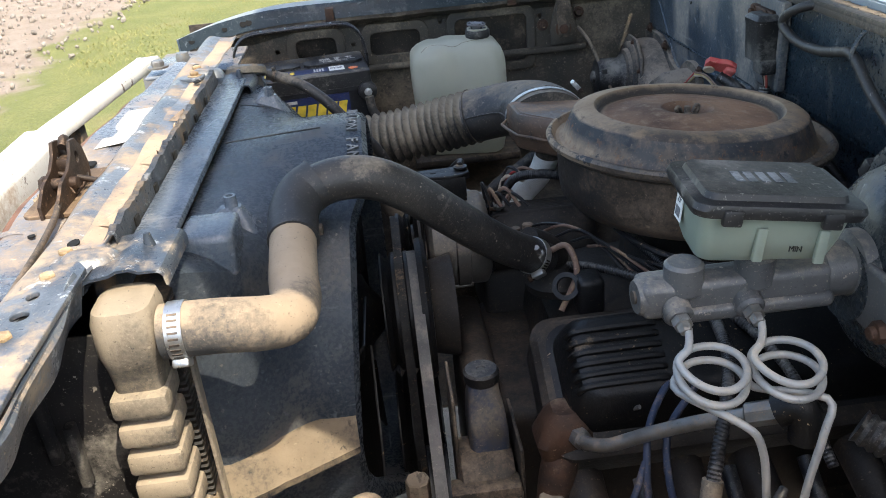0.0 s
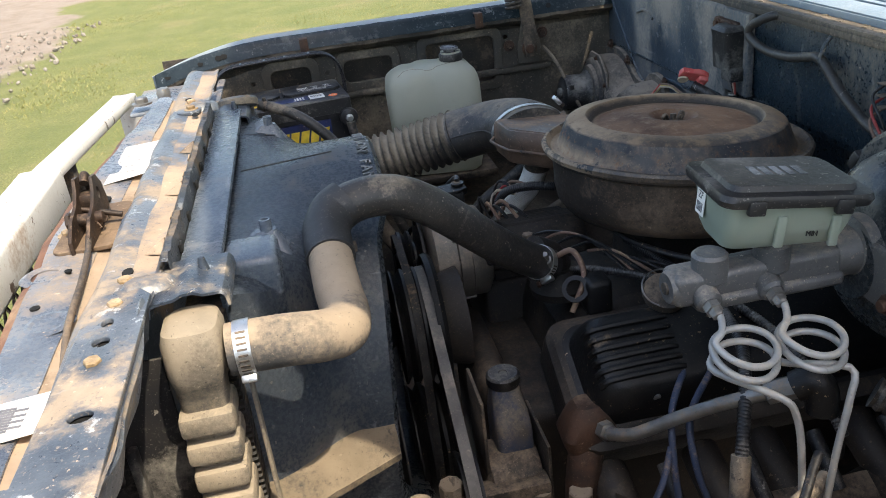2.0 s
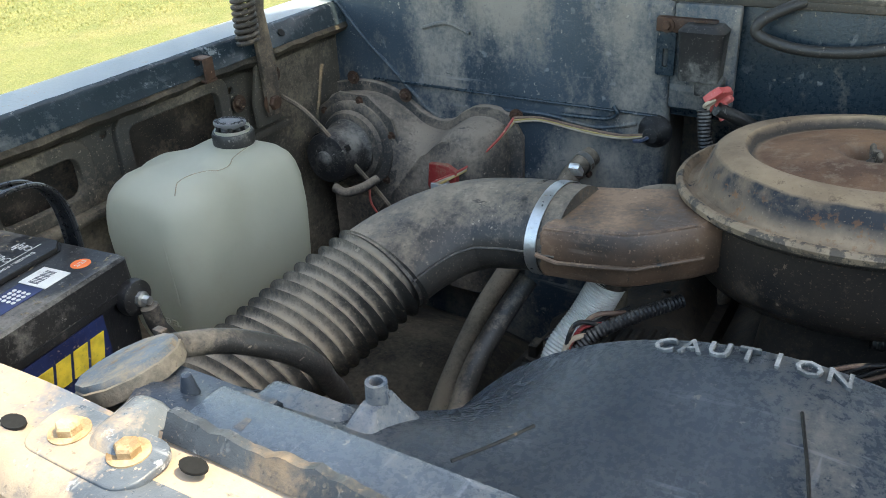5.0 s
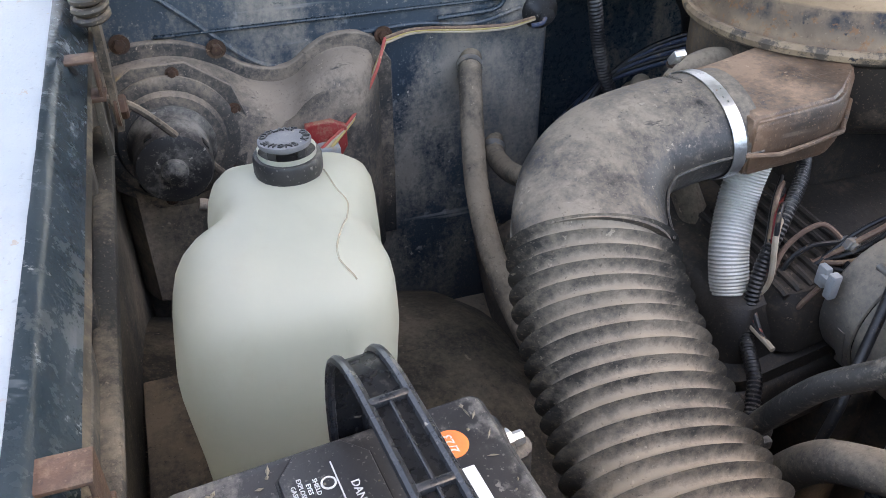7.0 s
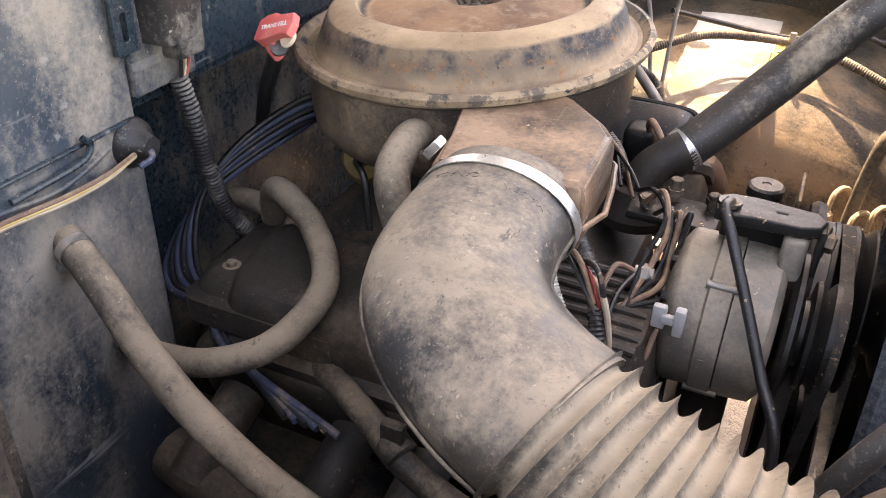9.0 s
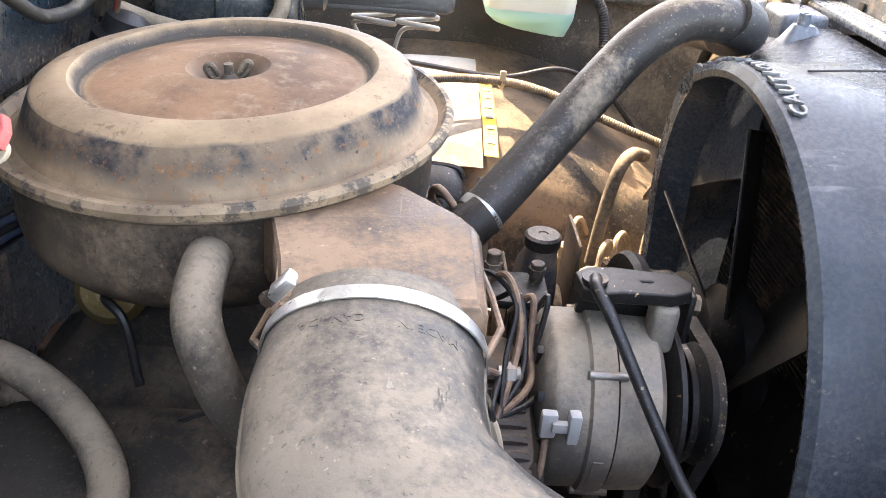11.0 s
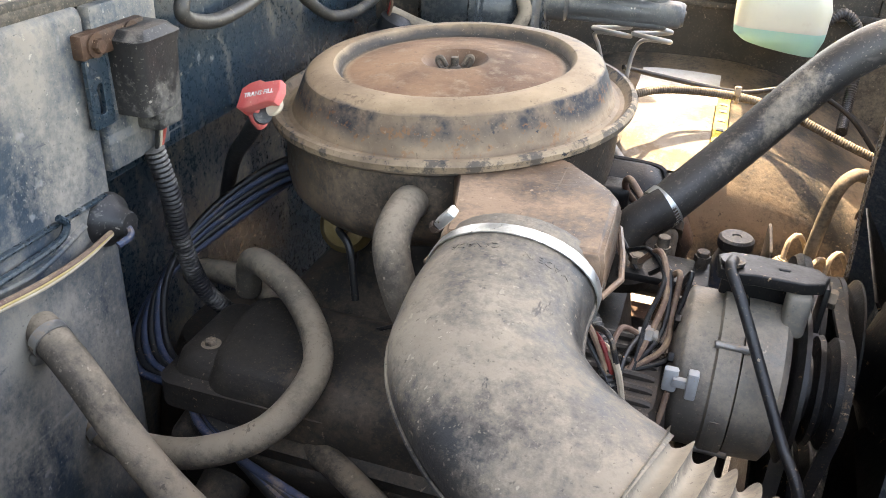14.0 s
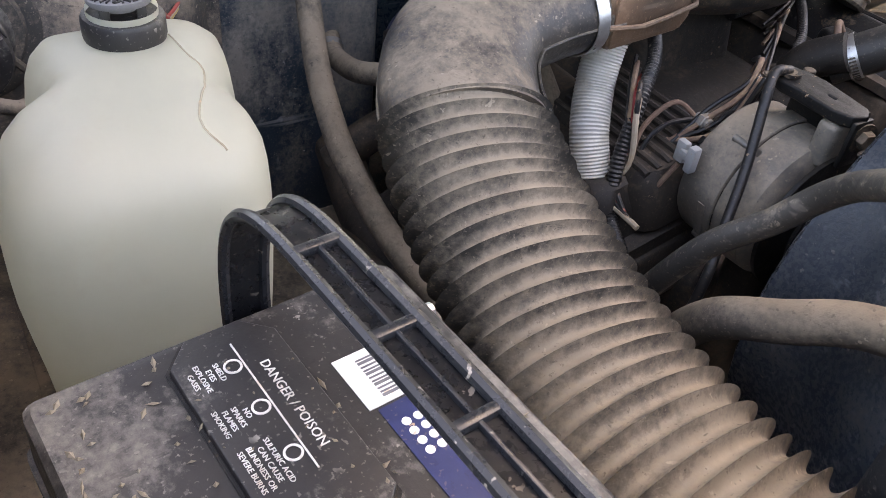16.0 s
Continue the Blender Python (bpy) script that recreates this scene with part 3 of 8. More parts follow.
def loft(levels, n=5, caps=True):
    """A body from rounded rectangles (z, x0, x1, y0, y1, corner)."""
    bm = bmesh.new()
    rings = [[bm.verts.new((x, y, z)) for x, y in rounded(x0, x1, y0, y1, r, n)] for z, x0, x1, y0, y1, r in levels]
    for a, b in zip(rings, rings[1:]):
        for k in range(len(a)):
            bm.faces.new((a[k], a[(k + 1) % len(a)], b[(k + 1) % len(b)], b[k]))
    if caps:
        bm.faces.new(rings[0][::-1])
        bm.faces.new(rings[-1])
    return bm


def extrude_profile(profile, y0, y1, steps=1, wobble=0.0, thick=0.003):
    """A folded sheet: (x, z) pairs run along y, given a thickness."""
    bm = bmesh.new()
    rows = []
    for i in range(steps + 1):
        y = y0 + (y1 - y0) * i / steps
        rows.append([bm.verts.new((x + wobble * noise.noise((x * 9, y * 14, z * 9)), y, z + wobble * noise.noise((x * 7 + 5, y * 12, z * 9)))) for x, z in profile])
    for a, b in zip(rows, rows[1:]):
        for k in range(len(profile) - 1):
            bm.faces.new((a[k], a[k + 1], b[k + 1], b[k]))
    bmesh.ops.recalc_face_normals(bm, faces=bm.faces)
    bmesh.ops.solidify(bm, geom=list(bm.faces), thickness=thick)
    return bm


def band(centre, way, r, width=0.013, thick=0.0012, flat=1.0):
    """A clamp band round a hose."""
    h = width / 2
    return moved(lathe([(r, -h), (r + thick, -h), (r + thick, h), (r, h), (r, -h)], 36), aim(centre, way) @ Matrix.Diagonal((1, flat, 1, 1)))


def clamp_slots(centre, way, r, width, n, start, stop):
    """Dark slots round a worm clamp."""
    bm = None
    for k in range(n):
        a = radians(start + (stop - start) * k / (n - 1))
        b = box(r - 0.0004, r + 0.0006, -0.0009, 0.0009, -width * 0.3, width * 0.3, 0, m=aim(centre, way) @ Matrix.Rotation(a, 4, "Z"))
        bm = join(bm, b) if bm else b
    return bm


def bend(bm, fn):
    for v in bm.verts:
        v.co = fn(v.co.copy())
    return bm

# ---- ground ----
def ground_material():
    m = bpy.data.materials.new("grass_and_dirt")
    m.use_nodes = True
    t = m.node_tree
    p = t.nodes["Principled BSDF"]
    co = t.nodes.new("ShaderNodeTexCoord")
    sep = t.nodes.new("ShaderNodeSeparateXYZ")
    t.links.new(co.outputs["Object"], sep.inputs[0])
    wob = ramp(t, noise_node(t, 0.55, 8.0, 0.6), 0.3, 0.7, -1.0, 1.0)
    grass = blend(t, ramp(t, noise_node(t, 2.2, 9.0, 0.65), 0.35, 0.65), (0.17, 0.19, 0.055), (0.27, 0.26, 0.09))
    grass = blend(t, ramp(t, noise_node(t, 0.9, 6.0, 0.6), 0.56, 0.72), grass, (0.36, 0.29, 0.14))
    grass = blend(t, ramp(t, noise_node(t, 70.0, 3.0, 0.7), 0.35, 0.7), grass, (0.12, 0.14, 0.04))
    dirt = blend(t, ramp(t, noise_node(t, 3.0, 9.0, 0.7), 0.35, 0.65), (0.27, 0.21, 0.16), (0.37, 0.30, 0.24))
    dirt = blend(t, ramp(t, noise_node(t, 40.0, 5.0, 0.75), 0.52, 0.72), dirt, (0.24, 0.19, 0.15))
    # grass begins beside the truck, and stops at a dirt lane ahead of it
    def plus(*terms):
        out = terms[0]
        for v in terms[1:]:
            n = t.nodes.new("ShaderNodeMath")
            n.operation = "ADD"
            for i, s in enumerate((out, v)):
                if isinstance(s, (int, float)):
                    n.inputs[i].default_value = s
                else:
                    t.links.new(s, n.inputs[i])
            out = n.outputs[0]
        return out
    def scaled(v, k):
        n = t.nodes.new("ShaderNodeMath")
        n.operation = "MULTIPLY"
        t.links.new(v, n.inputs[0])
        n.inputs[1].default_value = k
        return n.outputs[0]
    side = ramp(t, plus(sep.outputs["Y"], scaled(wob, 0.35)), 1.15, 1.45)
    lane = ramp(t, plus(sep.outputs["X"], scaled(sep.outputs["Y"], 0.10), scaled(wob, 0.5)), -2.25, -2.05)
    c = blend(t, times(t, side, lane), dirt, grass)
    t.links.new(c, p.inputs["Base Color"])
    p.inputs["Roughness"].default_value = 0.95
    b = t.nodes.new("ShaderNodeBump")
    b.inputs["Strength"].default_value, b.inputs["Distance"].default_value = 0.7, 0.05
    t.links.new(noise_node(t, 28.0, 8.0, 0.75), b.inputs["Height"])
    t.links.new(b.outputs["Normal"], p.inputs["Normal"])
    return m


M["ground"] = ground_material()
bm = bmesh.new()
bmesh.ops.create_grid(bm, x_segments=60, y_segments=60, size=1)
for v in bm.verts:
    v.co = Vector((math.copysign(abs(v.co.x) ** 3, v.co.x) * 400, math.copysign(abs(v.co.y) ** 3, v.co.y) * 400, 0))
    v.co.z = 0.05 * noise.noise(v.co * 0.35) - 0.02
structure("ground", bm, "ground", "dry grass beside a pale dirt and gravel yard")


# ---- body of the truck ----
def fender(name, s, lift, label):
    """Front fender: chipped sloping flange, faded top and outer skin, fold underneath; s is the side, +1 or -1."""
    def place(x, y, z):
        k = max(0.0, (-0.32 - x) / 0.26)
        inward = 0.10 * k ** 2.2 * max(0.0, (y - 0.85) / 0.11)
        return Vector((x, (y - inward) * s, z + lift - 0.040 * k * k))
    def strip(profile, x0, x1, n, thick=0.003, rag=0.0):
        bm = bmesh.new()
        rows = []
        for i in range(n + 1):
            x = x0 + (x1 - x0) * i / n
            rows.append([bm.verts.new(place(x, y, z + rag * noise.noise((x * 40, y * 30, s)))) for y, z in profile])
        for a, b in zip(rows, rows[1:]):
            for k in range(len(profile) - 1):
                bm.faces.new((a[k], a[k + 1], b[k + 1], b[k]))
        bmesh.ops.solidify(bm, geom=list(bm.faces), thickness=thick)
        return bm
    w = 0.010 if s > 0 else 0.0
    top = structure(name, strip([(0.874 - w, 1.0485), (0.892 - w, 1.050), (0.925, 1.049), (0.955, 1.043), (0.978, 1.028), (0.988, 1.005), (0.990, 0.93), (0.985, 0.75), (0.95, 0.45)], 0.62, -0.585, 48), "fender_top", label)
    # passenger flange takes the darker colour, driver flange the paler one
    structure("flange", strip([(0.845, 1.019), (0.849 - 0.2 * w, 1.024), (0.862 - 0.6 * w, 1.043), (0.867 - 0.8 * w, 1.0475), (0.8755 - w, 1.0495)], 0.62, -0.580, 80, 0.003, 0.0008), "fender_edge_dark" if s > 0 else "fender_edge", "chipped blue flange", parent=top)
    structure("fold", strip([(0.8475, 1.0195), (0.843, 1.012), (0.850, 1.004), (0.858, 1.002), (0.868, 1.0), (0.872, 0.985)], 0.62, -0.56, 80, 0.002, 0.003), "inner_fender", parent=top)
    # black discs on the flange paint its holes' shade
    for x, r in ((-0.553, 0.007), (-0.480, 0.006), (-0.440, 0.007), (-0.428, 0.007), (0.13, 0.004), (0.30, 0.006)):
        p = place(x, 0.8555 - 0.4 * w, 1.0345)
        structure("flange_hole_shade", lathe([(0, 0), (r, 0), (r, 0.0012), (0, 0.0012)], 14, aim(p, (0, -0.80 * s, 0.60))), "hole", parent=top)
    return top


flange_r = fender("fender_passenger", 1, 0.0, "faded blue front fender with chipped top flange")
flange_l = fender("fender_driver", -1, 0.038, "faded blue front fender with chipped grey flange")


def inner_panel(name, s, windows, label, z_low=0.40, lift=0.0):
    """The pressed inner panel below a fender's flange, with openings that have raised rims."""
    out = [(-0.56, z_low), (0.60, z_low), (0.60, 1.0 + lift), (-0.40, 1.0 + lift), (-0.56, 0.965 + lift)]
    holes = [rounded(x0, x1, z0, z1, min(0.016, (z1 - z0) / 3)) for x0, x1, z0, z1 in windows]
    holes += [oval(x, z, 0.006, 0.006, 10) for x, z in ((-0.38, 0.955), (-0.215, 0.955), (-0.02, 0.985), (0.20, 0.975), (-0.12, 0.992), (0.05, 0.995))]
    turn = Matrix(((1, 0, 0, 0), (0, 0, -1, 0.874), (0, 1, 0, 0), (0, 0, 0, 1)))
    bm = sheet(out, holes, 0.003, turn)
    bm = bend(bm, lambda v: Vector((v.x, v.y * s, v.z)))
    ob = structure(name, bm, "inner_fender", label)
    for x0, x1, z0, z1 in windows:
        rim = sheet(rounded(x0 - 0.016, x1 + 0.016, z0 - 0.016, z1 + 0.016, 0.022), [rounded(x0 - 0.001, x1 + 0.001, z0 - 0.001, z1 + 0.001, 0.016)], 0.007, turn @ Matrix.Translation((0, 0, 0.003)), 0.002)
        structure("window_rim", bend(rim, lambda v: Vector((v.x, v.y * s, v.z))), "inner_fender", parent=ob)
    # added dark sheet stands in for the shade behind the openings
    structure("shade_backing", bend(box(-0.57, 0.60, 0.930, 0.934, z_low, 1.022, 0), lambda v: Vector((v.x, v.y * s, v.z))), "dirt_steel", parent=ob)
    rail = box(-0.50, 0.30, 0.850, 0.868, 0.895, 0.908, 0.004)
    structure("pressed_rail", bend(rail, lambda v: Vector((v.x, v.y * s, v.z))), "inner_fender", parent=ob)
    return ob


inner_panel("inner_fender_passenger", 1, [(-0.340, -0.250, 0.932, 0.978), (-0.178, -0.066, 0.925, 0.977), (0.010, 0.170, 0.880, 0.986)], "dusty pressed inner fender with three openings")
inner_panel("inner_fender_driver", -1, [(-0.410, -0.303, 0.903, 1.000)], "dusty pressed inner fender with a square opening", lift=0.036)


def wheel_well(name, s, label):
    bm = bmesh.new()
    rows = []
    for i in range(37):
        x = -0.60 + 1.14 * i / 36
        arch = (0.768 if s < 0 else 0.672) - 0.30 * (abs(x - 0.02) / 0.56) ** 2.4
        row = []
        fall = ((0.52, -0.024), (0.48, -0.060), (0.455, -0.11), (0.445, -0.17), (0.44, -0.26)) if s < 0 else ((0.56, -0.006), (0.50, -0.02), (0.46, -0.05), (0.445, -0.12), (0.44, -0.22))
        for y, dz in ((0.872, 0.03), (0.82, 0.012), (0.74, 0.0), (0.62, -0.004)) + fall:
            k = 0.006 * noise.noise((x * 6, y * 6, s * 3.0))
            row.append(bm.verts.new((x, y * s, arch + dz + k)))
        rows.append(row)
    for a, b in zip(rows, rows[1:]):
        for k in range(len(a) - 1):
            bm.faces.new((a[k], a[k + 1], b[k + 1], b[k]))
    bmesh.ops.solidify(bm, geom=list(bm.faces), thickness=0.003)
    # darker material puts the passenger side's deep shade into the colour
    return structure(name, bm, "wheel_well" if s < 0 else "inner_fender", label)


wheel_well("wheel_well_driver", -1, "dusty curved wheel well with patches of sun")
# added panel that keeps sunlit ground out of the bay's dark gaps
structure("ground_blocker", box(-0.60, 0.60, 0.20, 0.62, 0.455, 0.462, 0.002), "wheel_well", "added dark panel that hides the lit ground below the bay")
wheel_well("wheel_well_passenger", 1, "dusty curved wheel well in shade")


# firewall: heater case on the passenger side, flat wall above, recess behind the engine
fw = structure("firewall", box(0.462, 0.475, -0.88, 0.34, 0.93, 1.090, 0.003), "firewall", "dark blue dusty steel firewall below the cowl")
structure("firewall_recess", join(box(0.585, 0.60, -0.88, 0.36, 0.30, 0.95, 0.003), box(0.462, 0.60, -0.88, 0.34, 0.930, 0.940, 0.002)), "firewall", parent=fw)
# unseen plate added to hide the lit ground behind the engine
structure("added_floor", box(0.38, 0.60, -0.88, 0.345, 0.44, 0.452, 0.002), "iron", parent=fw)
structure("firewall_panel", join(box(0.450, 0.478, 0.318, 0.88, 0.40, 1.085, 0.010, 3), box(0.470, 0.60, 0.330, 0.345, 0.40, 0.95, 0.002)), "firewall_dusty", parent=fw)
structure("upper_panel", box(0.447, 0.460, 0.236, 0.3185, 0.945, 1.083, 0.003), "firewall_dusty", parent=fw)
for pts in ([(0.4492, 0.862, 1.050), (0.4492, 0.815, 0.998), (0.4492, 0.755, 0.943), (0.4492, 0.700, 0.892), (0.4492, 0.655, 0.872)], [(0.4492, 0.60, 0.905), (0.4492, 0.50, 0.910), (0.4492, 0.42, 0.902), (0.4492, 0.36, 0.915)], [(0.4492, 0.700, 1.02), (0.4492, 0.66, 1.03), (0.4492, 0.62, 1.018)]):
    structure("panel_seam", tube(pts, 0.0032, 8), "firewall_dusty", parent=fw)
structure("panel_step", box(0.4455, 0.452, 0.33, 0.80, 0.928, 0.932, 0.002), "firewall", parent=fw)
cowl = structure("cowl", join(box(0.455, 0.505, -0.90, 0.90, 1.082, 1.094, 0.003), box(0.455, 0.470, -0.90, 0.90, 1.090, 1.099, 0.003)), "inner_fender", "dusty cowl channel with leaf litter")
bm = bmesh.new()
ys = [(-0.95 + 1.9 * i / 2) for i in range(3)]
slots = []
for y0, y1 in ((-0.80, -0.43), (-0.40, -0.03), (0.03, 0.40), (0.43, 0.80)):
    for k in range(16):
        x0 = 0.535 + 0.0145 * k
        slots.append(rounded(x0, x0 + 0.0075, y0, y1, 0.003, 2))
panel = sheet([(0.50, -0.98), (1.05, -0.98), (1.05, 0.98), (0.50, 0.98)], slots, 0.004, Matrix.Translation((0, 0, 1.102)) )
panel = bend(panel, lambda v: Vector((v.x, v.y, v.z + 0.10 * (v.x - 0.50))))
structure("cowl_grille", join(panel, box(0.497, 0.503, -0.98, 0.98, 1.080, 1.104, 0.002)), "cowl_paint", parent=cowl)
# black plate under the grille paints the shade between its slats
structure("slot_shade_plate", box(0.51, 1.05, -0.95, 0.95, 1.045, 1.055, 0), "pulley", parent=cowl)


# radiator support: front deck, wall, raised beam, ragged lip
prof = [(-0.628, 0.975), (-0.620, 1.004), (-0.605, 1.009), (-0.56, 1.008), (-0.53, 1.004), (-0.512, 0.999), (-0.500, 1.001), (-0.493, 1.012), (-0.487, 1.036), (-0.482, 1.045), (-0.474, 1.050), (-0.466, 1.050), (-0.452, 1.046), (-0.436, 1.044), (-0.428, 1.045), (-0.424, 1.047)]
support = structure("radiator_support", extrude_profile(prof[8:13], -0.60, 0.63, 160, 0.004, 0.0025), "support", "dusty dented radiator support beam of blue-grey steel")
def taper(v):
    """The deck's front edge runs back towards both fenders."""
    k = min(1.0, max(0.0, (-0.512 - v.x) / 0.108))
    return Vector((v.x + k * (0.022 + 0.095 * max(0.0, abs(v.y) - 0.10)), v.y, v.z))


structure("front_deck", bend(extrude_profile(prof[2:5], -0.60, 0.63, 160, 0.004, 0.0025), taper), "deck", "dark blue front deck", parent=support)
structure("sand_strip", extrude_profile(prof[12:], -0.60, 0.63, 160, 0.004, 0.0025), "sand_strip", "strip of tan dust behind the ridge", parent=support)
structure("deck_lip", bend(extrude_profile(prof[:3], -0.60, 0.63, 160, 0.004, 0.0025), taper), "lip_rust", "rusty front lip", parent=support)
structure("trough", extrude_profile(prof[4:9], -0.60, 0.63, 160, 0.004, 0.0025), "trough", "trough filled with tan dust", parent=support)
bm = bmesh.new()
rows = []
for i in range(150):
    y = -0.285 + 0.60 * i / 149
    k = 0.004 * noise.noise((y * 40, 3.0, 0)) + 0.003 * noise.noise((y * 110, 7.0, 0))
    d = 0.003 * noise.noise((y * 25, 9.0, 0))
    rows.append([bm.verts.new(c) for c in ((-0.428, y, 1.047), (-0.421 + d, y, 1.058 + k), (-0.415 + d, y, 1.057 + k), (-0.413 + d, y, 1.030))])
for a, b in zip(rows, rows[1:]):
    for k in range(3):
        bm.faces.new((a[k], a[k + 1], b[k + 1], b[k]))
bmesh.ops.solidify(bm, geom=list(bm.faces), thickness=0.0025)
structure("ragged_lip", bm, "support", parent=support)
for y in (0.33, 0.235, 0.09, -0.09, -0.25):
    g = bmesh.new()
    v = [g.verts.new(c) for c in ((-0.500, y - 0.012, 1.000), (-0.500, y + 0.012, 1.000), (-0.487, y, 1.034), (-0.480, y - 0.016, 1.02), (-0.480, y + 0.016, 1.02), (-0.516, y, 1.000))]
    for f in ((5, 1, 2), (5, 2, 0), (0, 2, 3), (1, 4, 2), (0, 3, 4, 1)):
        g.faces.new([v[k] for k in f])
    structure("gusset", g, "trough", parent=support)
# black boxes behind the lip stand in for shaded slots
for y in (0.20, 0.115, 0.04, -0.03, -0.135, -0.22):
    structure("lip_slot_shade", box(-0.4135, -0.4105, y - 0.006, y + 0.006, 1.036, 1.046, 0.001), "hole", parent=support)
# folded gussets between the ridge and the ragged lip, and tan ovals at the lip's openings
for y in (0.105, -0.060, -0.231):
    g = bmesh.new()
    v = [g.verts.new(c) for c in ((-0.446, y - 0.002, 1.0450), (-0.4235, y + 0.002, 1.0585), (-0.4225, y + 0.013, 1.046), (-0.4225, y - 0.013, 1.046))]
    for f in ((0, 2, 1), (0, 1, 3), (0, 3, 2)):
        g.faces.new([v[k] for k in f])
    structure("gusset", g, "trough", parent=support)
for y, h in ((0.056, 0.0045), (-0.012, 0.0035), (-0.150, 0.004)):
    structure("lip_opening", sheet(oval(0.0, 0.0, 0.0048, h, 10), [], 0.0016, Matrix(((0, 0.35, -0.94, -0.4262), (1, 0, 0, y), (0, 0.94, 0.35, 1.0505), (0, 0, 0, 1))), 0), "trough", parent=support)
# rings pressed in the deck
for x, y, r in ((-0.571, -0.150, 0.021), (-0.539, -0.270, 0.019)):
    structure("pressed_ring", lathe([(r - 0.006, 0), (r - 0.002, 0.0022), (r + 0.002, 0.0022), (r + 0.006, 0)], 32, Matrix.Translation((x, y, 1.0070))), "deck", parent=support)
# black plates stand in for shaded openings in the deck and the ridge
structure("latch_slot_shade", sheet(rounded(-0.582, -0.537, 0.049, 0.070, 0.006), [], 0.002, Matrix.Translation((0, 0, 1.0105))), "hole", parent=support)
for x, y, z, r in ((-0.545, -0.155, 1.0095, 0.004), (-0.560, -0.235, 1.0090, 0.005)):
    structure("deck_hole_shade", lathe([(0, 0), (r, 0), (r, 0.0016), (0, 0.0016)], 16, Matrix.Translation((x, y, z))), "hole", parent=support)
# side brace on the driver side with holes
brace = sheet([(-0.455, -0.30), (-0.424, -0.345), (-0.423, -0.50), (-0.426, -0.62), (-0.44, -0.80), (-0.60, -0.80), (-0.60, -0.58), (-0.478, -0.58), (-0.472, -0.30)],
              [oval(-0.452, -0.387, 0.006, 0.008), oval(-0.452, -0.417, 0.008, 0.009), oval(-0.447, -0.520, 0.010, 0.008)], 0.003, Matrix.Translation((0, 0, 1.050)), 0.001)
brace = bend(brace, lambda v: Vector((v.x, v.y, v.z - 0.12 * max(0, -0.55 - v.y) + 0.002 * noise.noise(v * 20))))
structure("side_brace", join(brace, bend(extrude_profile([(-0.424, 1.050), (-0.420, 1.042), (-0.424, 1.028), (-0.430, 1.012)], -0.80, -0.36, 70, 0.012, 0.0025), lambda v: Vector((v.x - 0.03 * min(1, max(0, (-0.5 - v.y) / 0.3)), v.y, v.z - 0.12 * max(0, -0.55 - v.y))))), "support", parent=support)
# black sheets under the brace holes stand in for shade below
for x, y, rx, ry in ((-0.452, -0.387, 0.008, 0.010), (-0.452, -0.417, 0.010, 0.011), (-0.447, -0.520, 0.012, 0.010)):
    structure("brace_hole_shade", sheet(oval(x, y, rx, ry), [], 0.002, Matrix.Translation((0, 0, 1.0455)), 0), "hole", parent=support)
structure("end_brace", box(-0.60, -0.43, 0.60, 0.80, 0.985, 0.992, 0.003), "deck", parent=support)
# baffle beside the radiator, below the driver side brace
structure("air_baffle", box(-0.600, -0.432, -0.338, -0.334, 0.50, 0.985, 0.001), "black_dusty", parent=support)
for k in range(2):
    structure("baffle_rib", box(-0.505 + 0.02 * k, -0.495 + 0.02 * k, -0.352, -0.338, 0.86 - 0.03 * k, 0.93 - 0.03 * k, 0.003), "black_dusty", parent=support)
# front wall of the support below the deck
panel = bmesh.new()
rows = [[panel.verts.new(taper(Vector((-0.622, -0.80 + 0.1 * k, z)))) for z in (0.45, 0.70, 0.982)] for k in range(17)]
for a, b in zip(rows, rows[1:]):
    for k in range(2):
        panel.faces.new((a[k], a[k + 1], b[k + 1], b[k]))
bmesh.ops.solidify(panel, geom=list(panel.faces), thickness=0.006)
structure("grille_panel", panel, "support", parent=support)


# open hood above the bay
def hood():
    lean = radians(60)
    bm = bmesh.new()
    rows = []
    for i in range(13):
        row = []
        for j in range(17):
            y = -0.80 + 1.60 * j / 16
            k = min(1.0, max(0.0, (y + 0.80) / 0.45))
            a = (1.045 + 0.080 * k * k * (3 - 2 * k)) * i / 12
            crown = 0.035 * (1 - (y / 0.8) ** 2) + (0.02 if abs(y) < 0.5 else 0)
            row.append(bm.verts.new((0.465 - a * math.cos(lean) + crown * math.sin(lean), y, 1.16 + a * math.sin(lean) + crown * math.cos(lean))))
        rows.append(row)
    for a, b in zip(rows, rows[1:]):
        for k in range(16):
            bm.faces.new((a[k], a[k + 1], b[k + 1], b[k]))
    bmesh.ops.solidify(bm, geom=list(bm.faces), thickness=0.03)
    structure("hood", bm, "fender_edge", "open blue steel hood on two hinges")


hood()


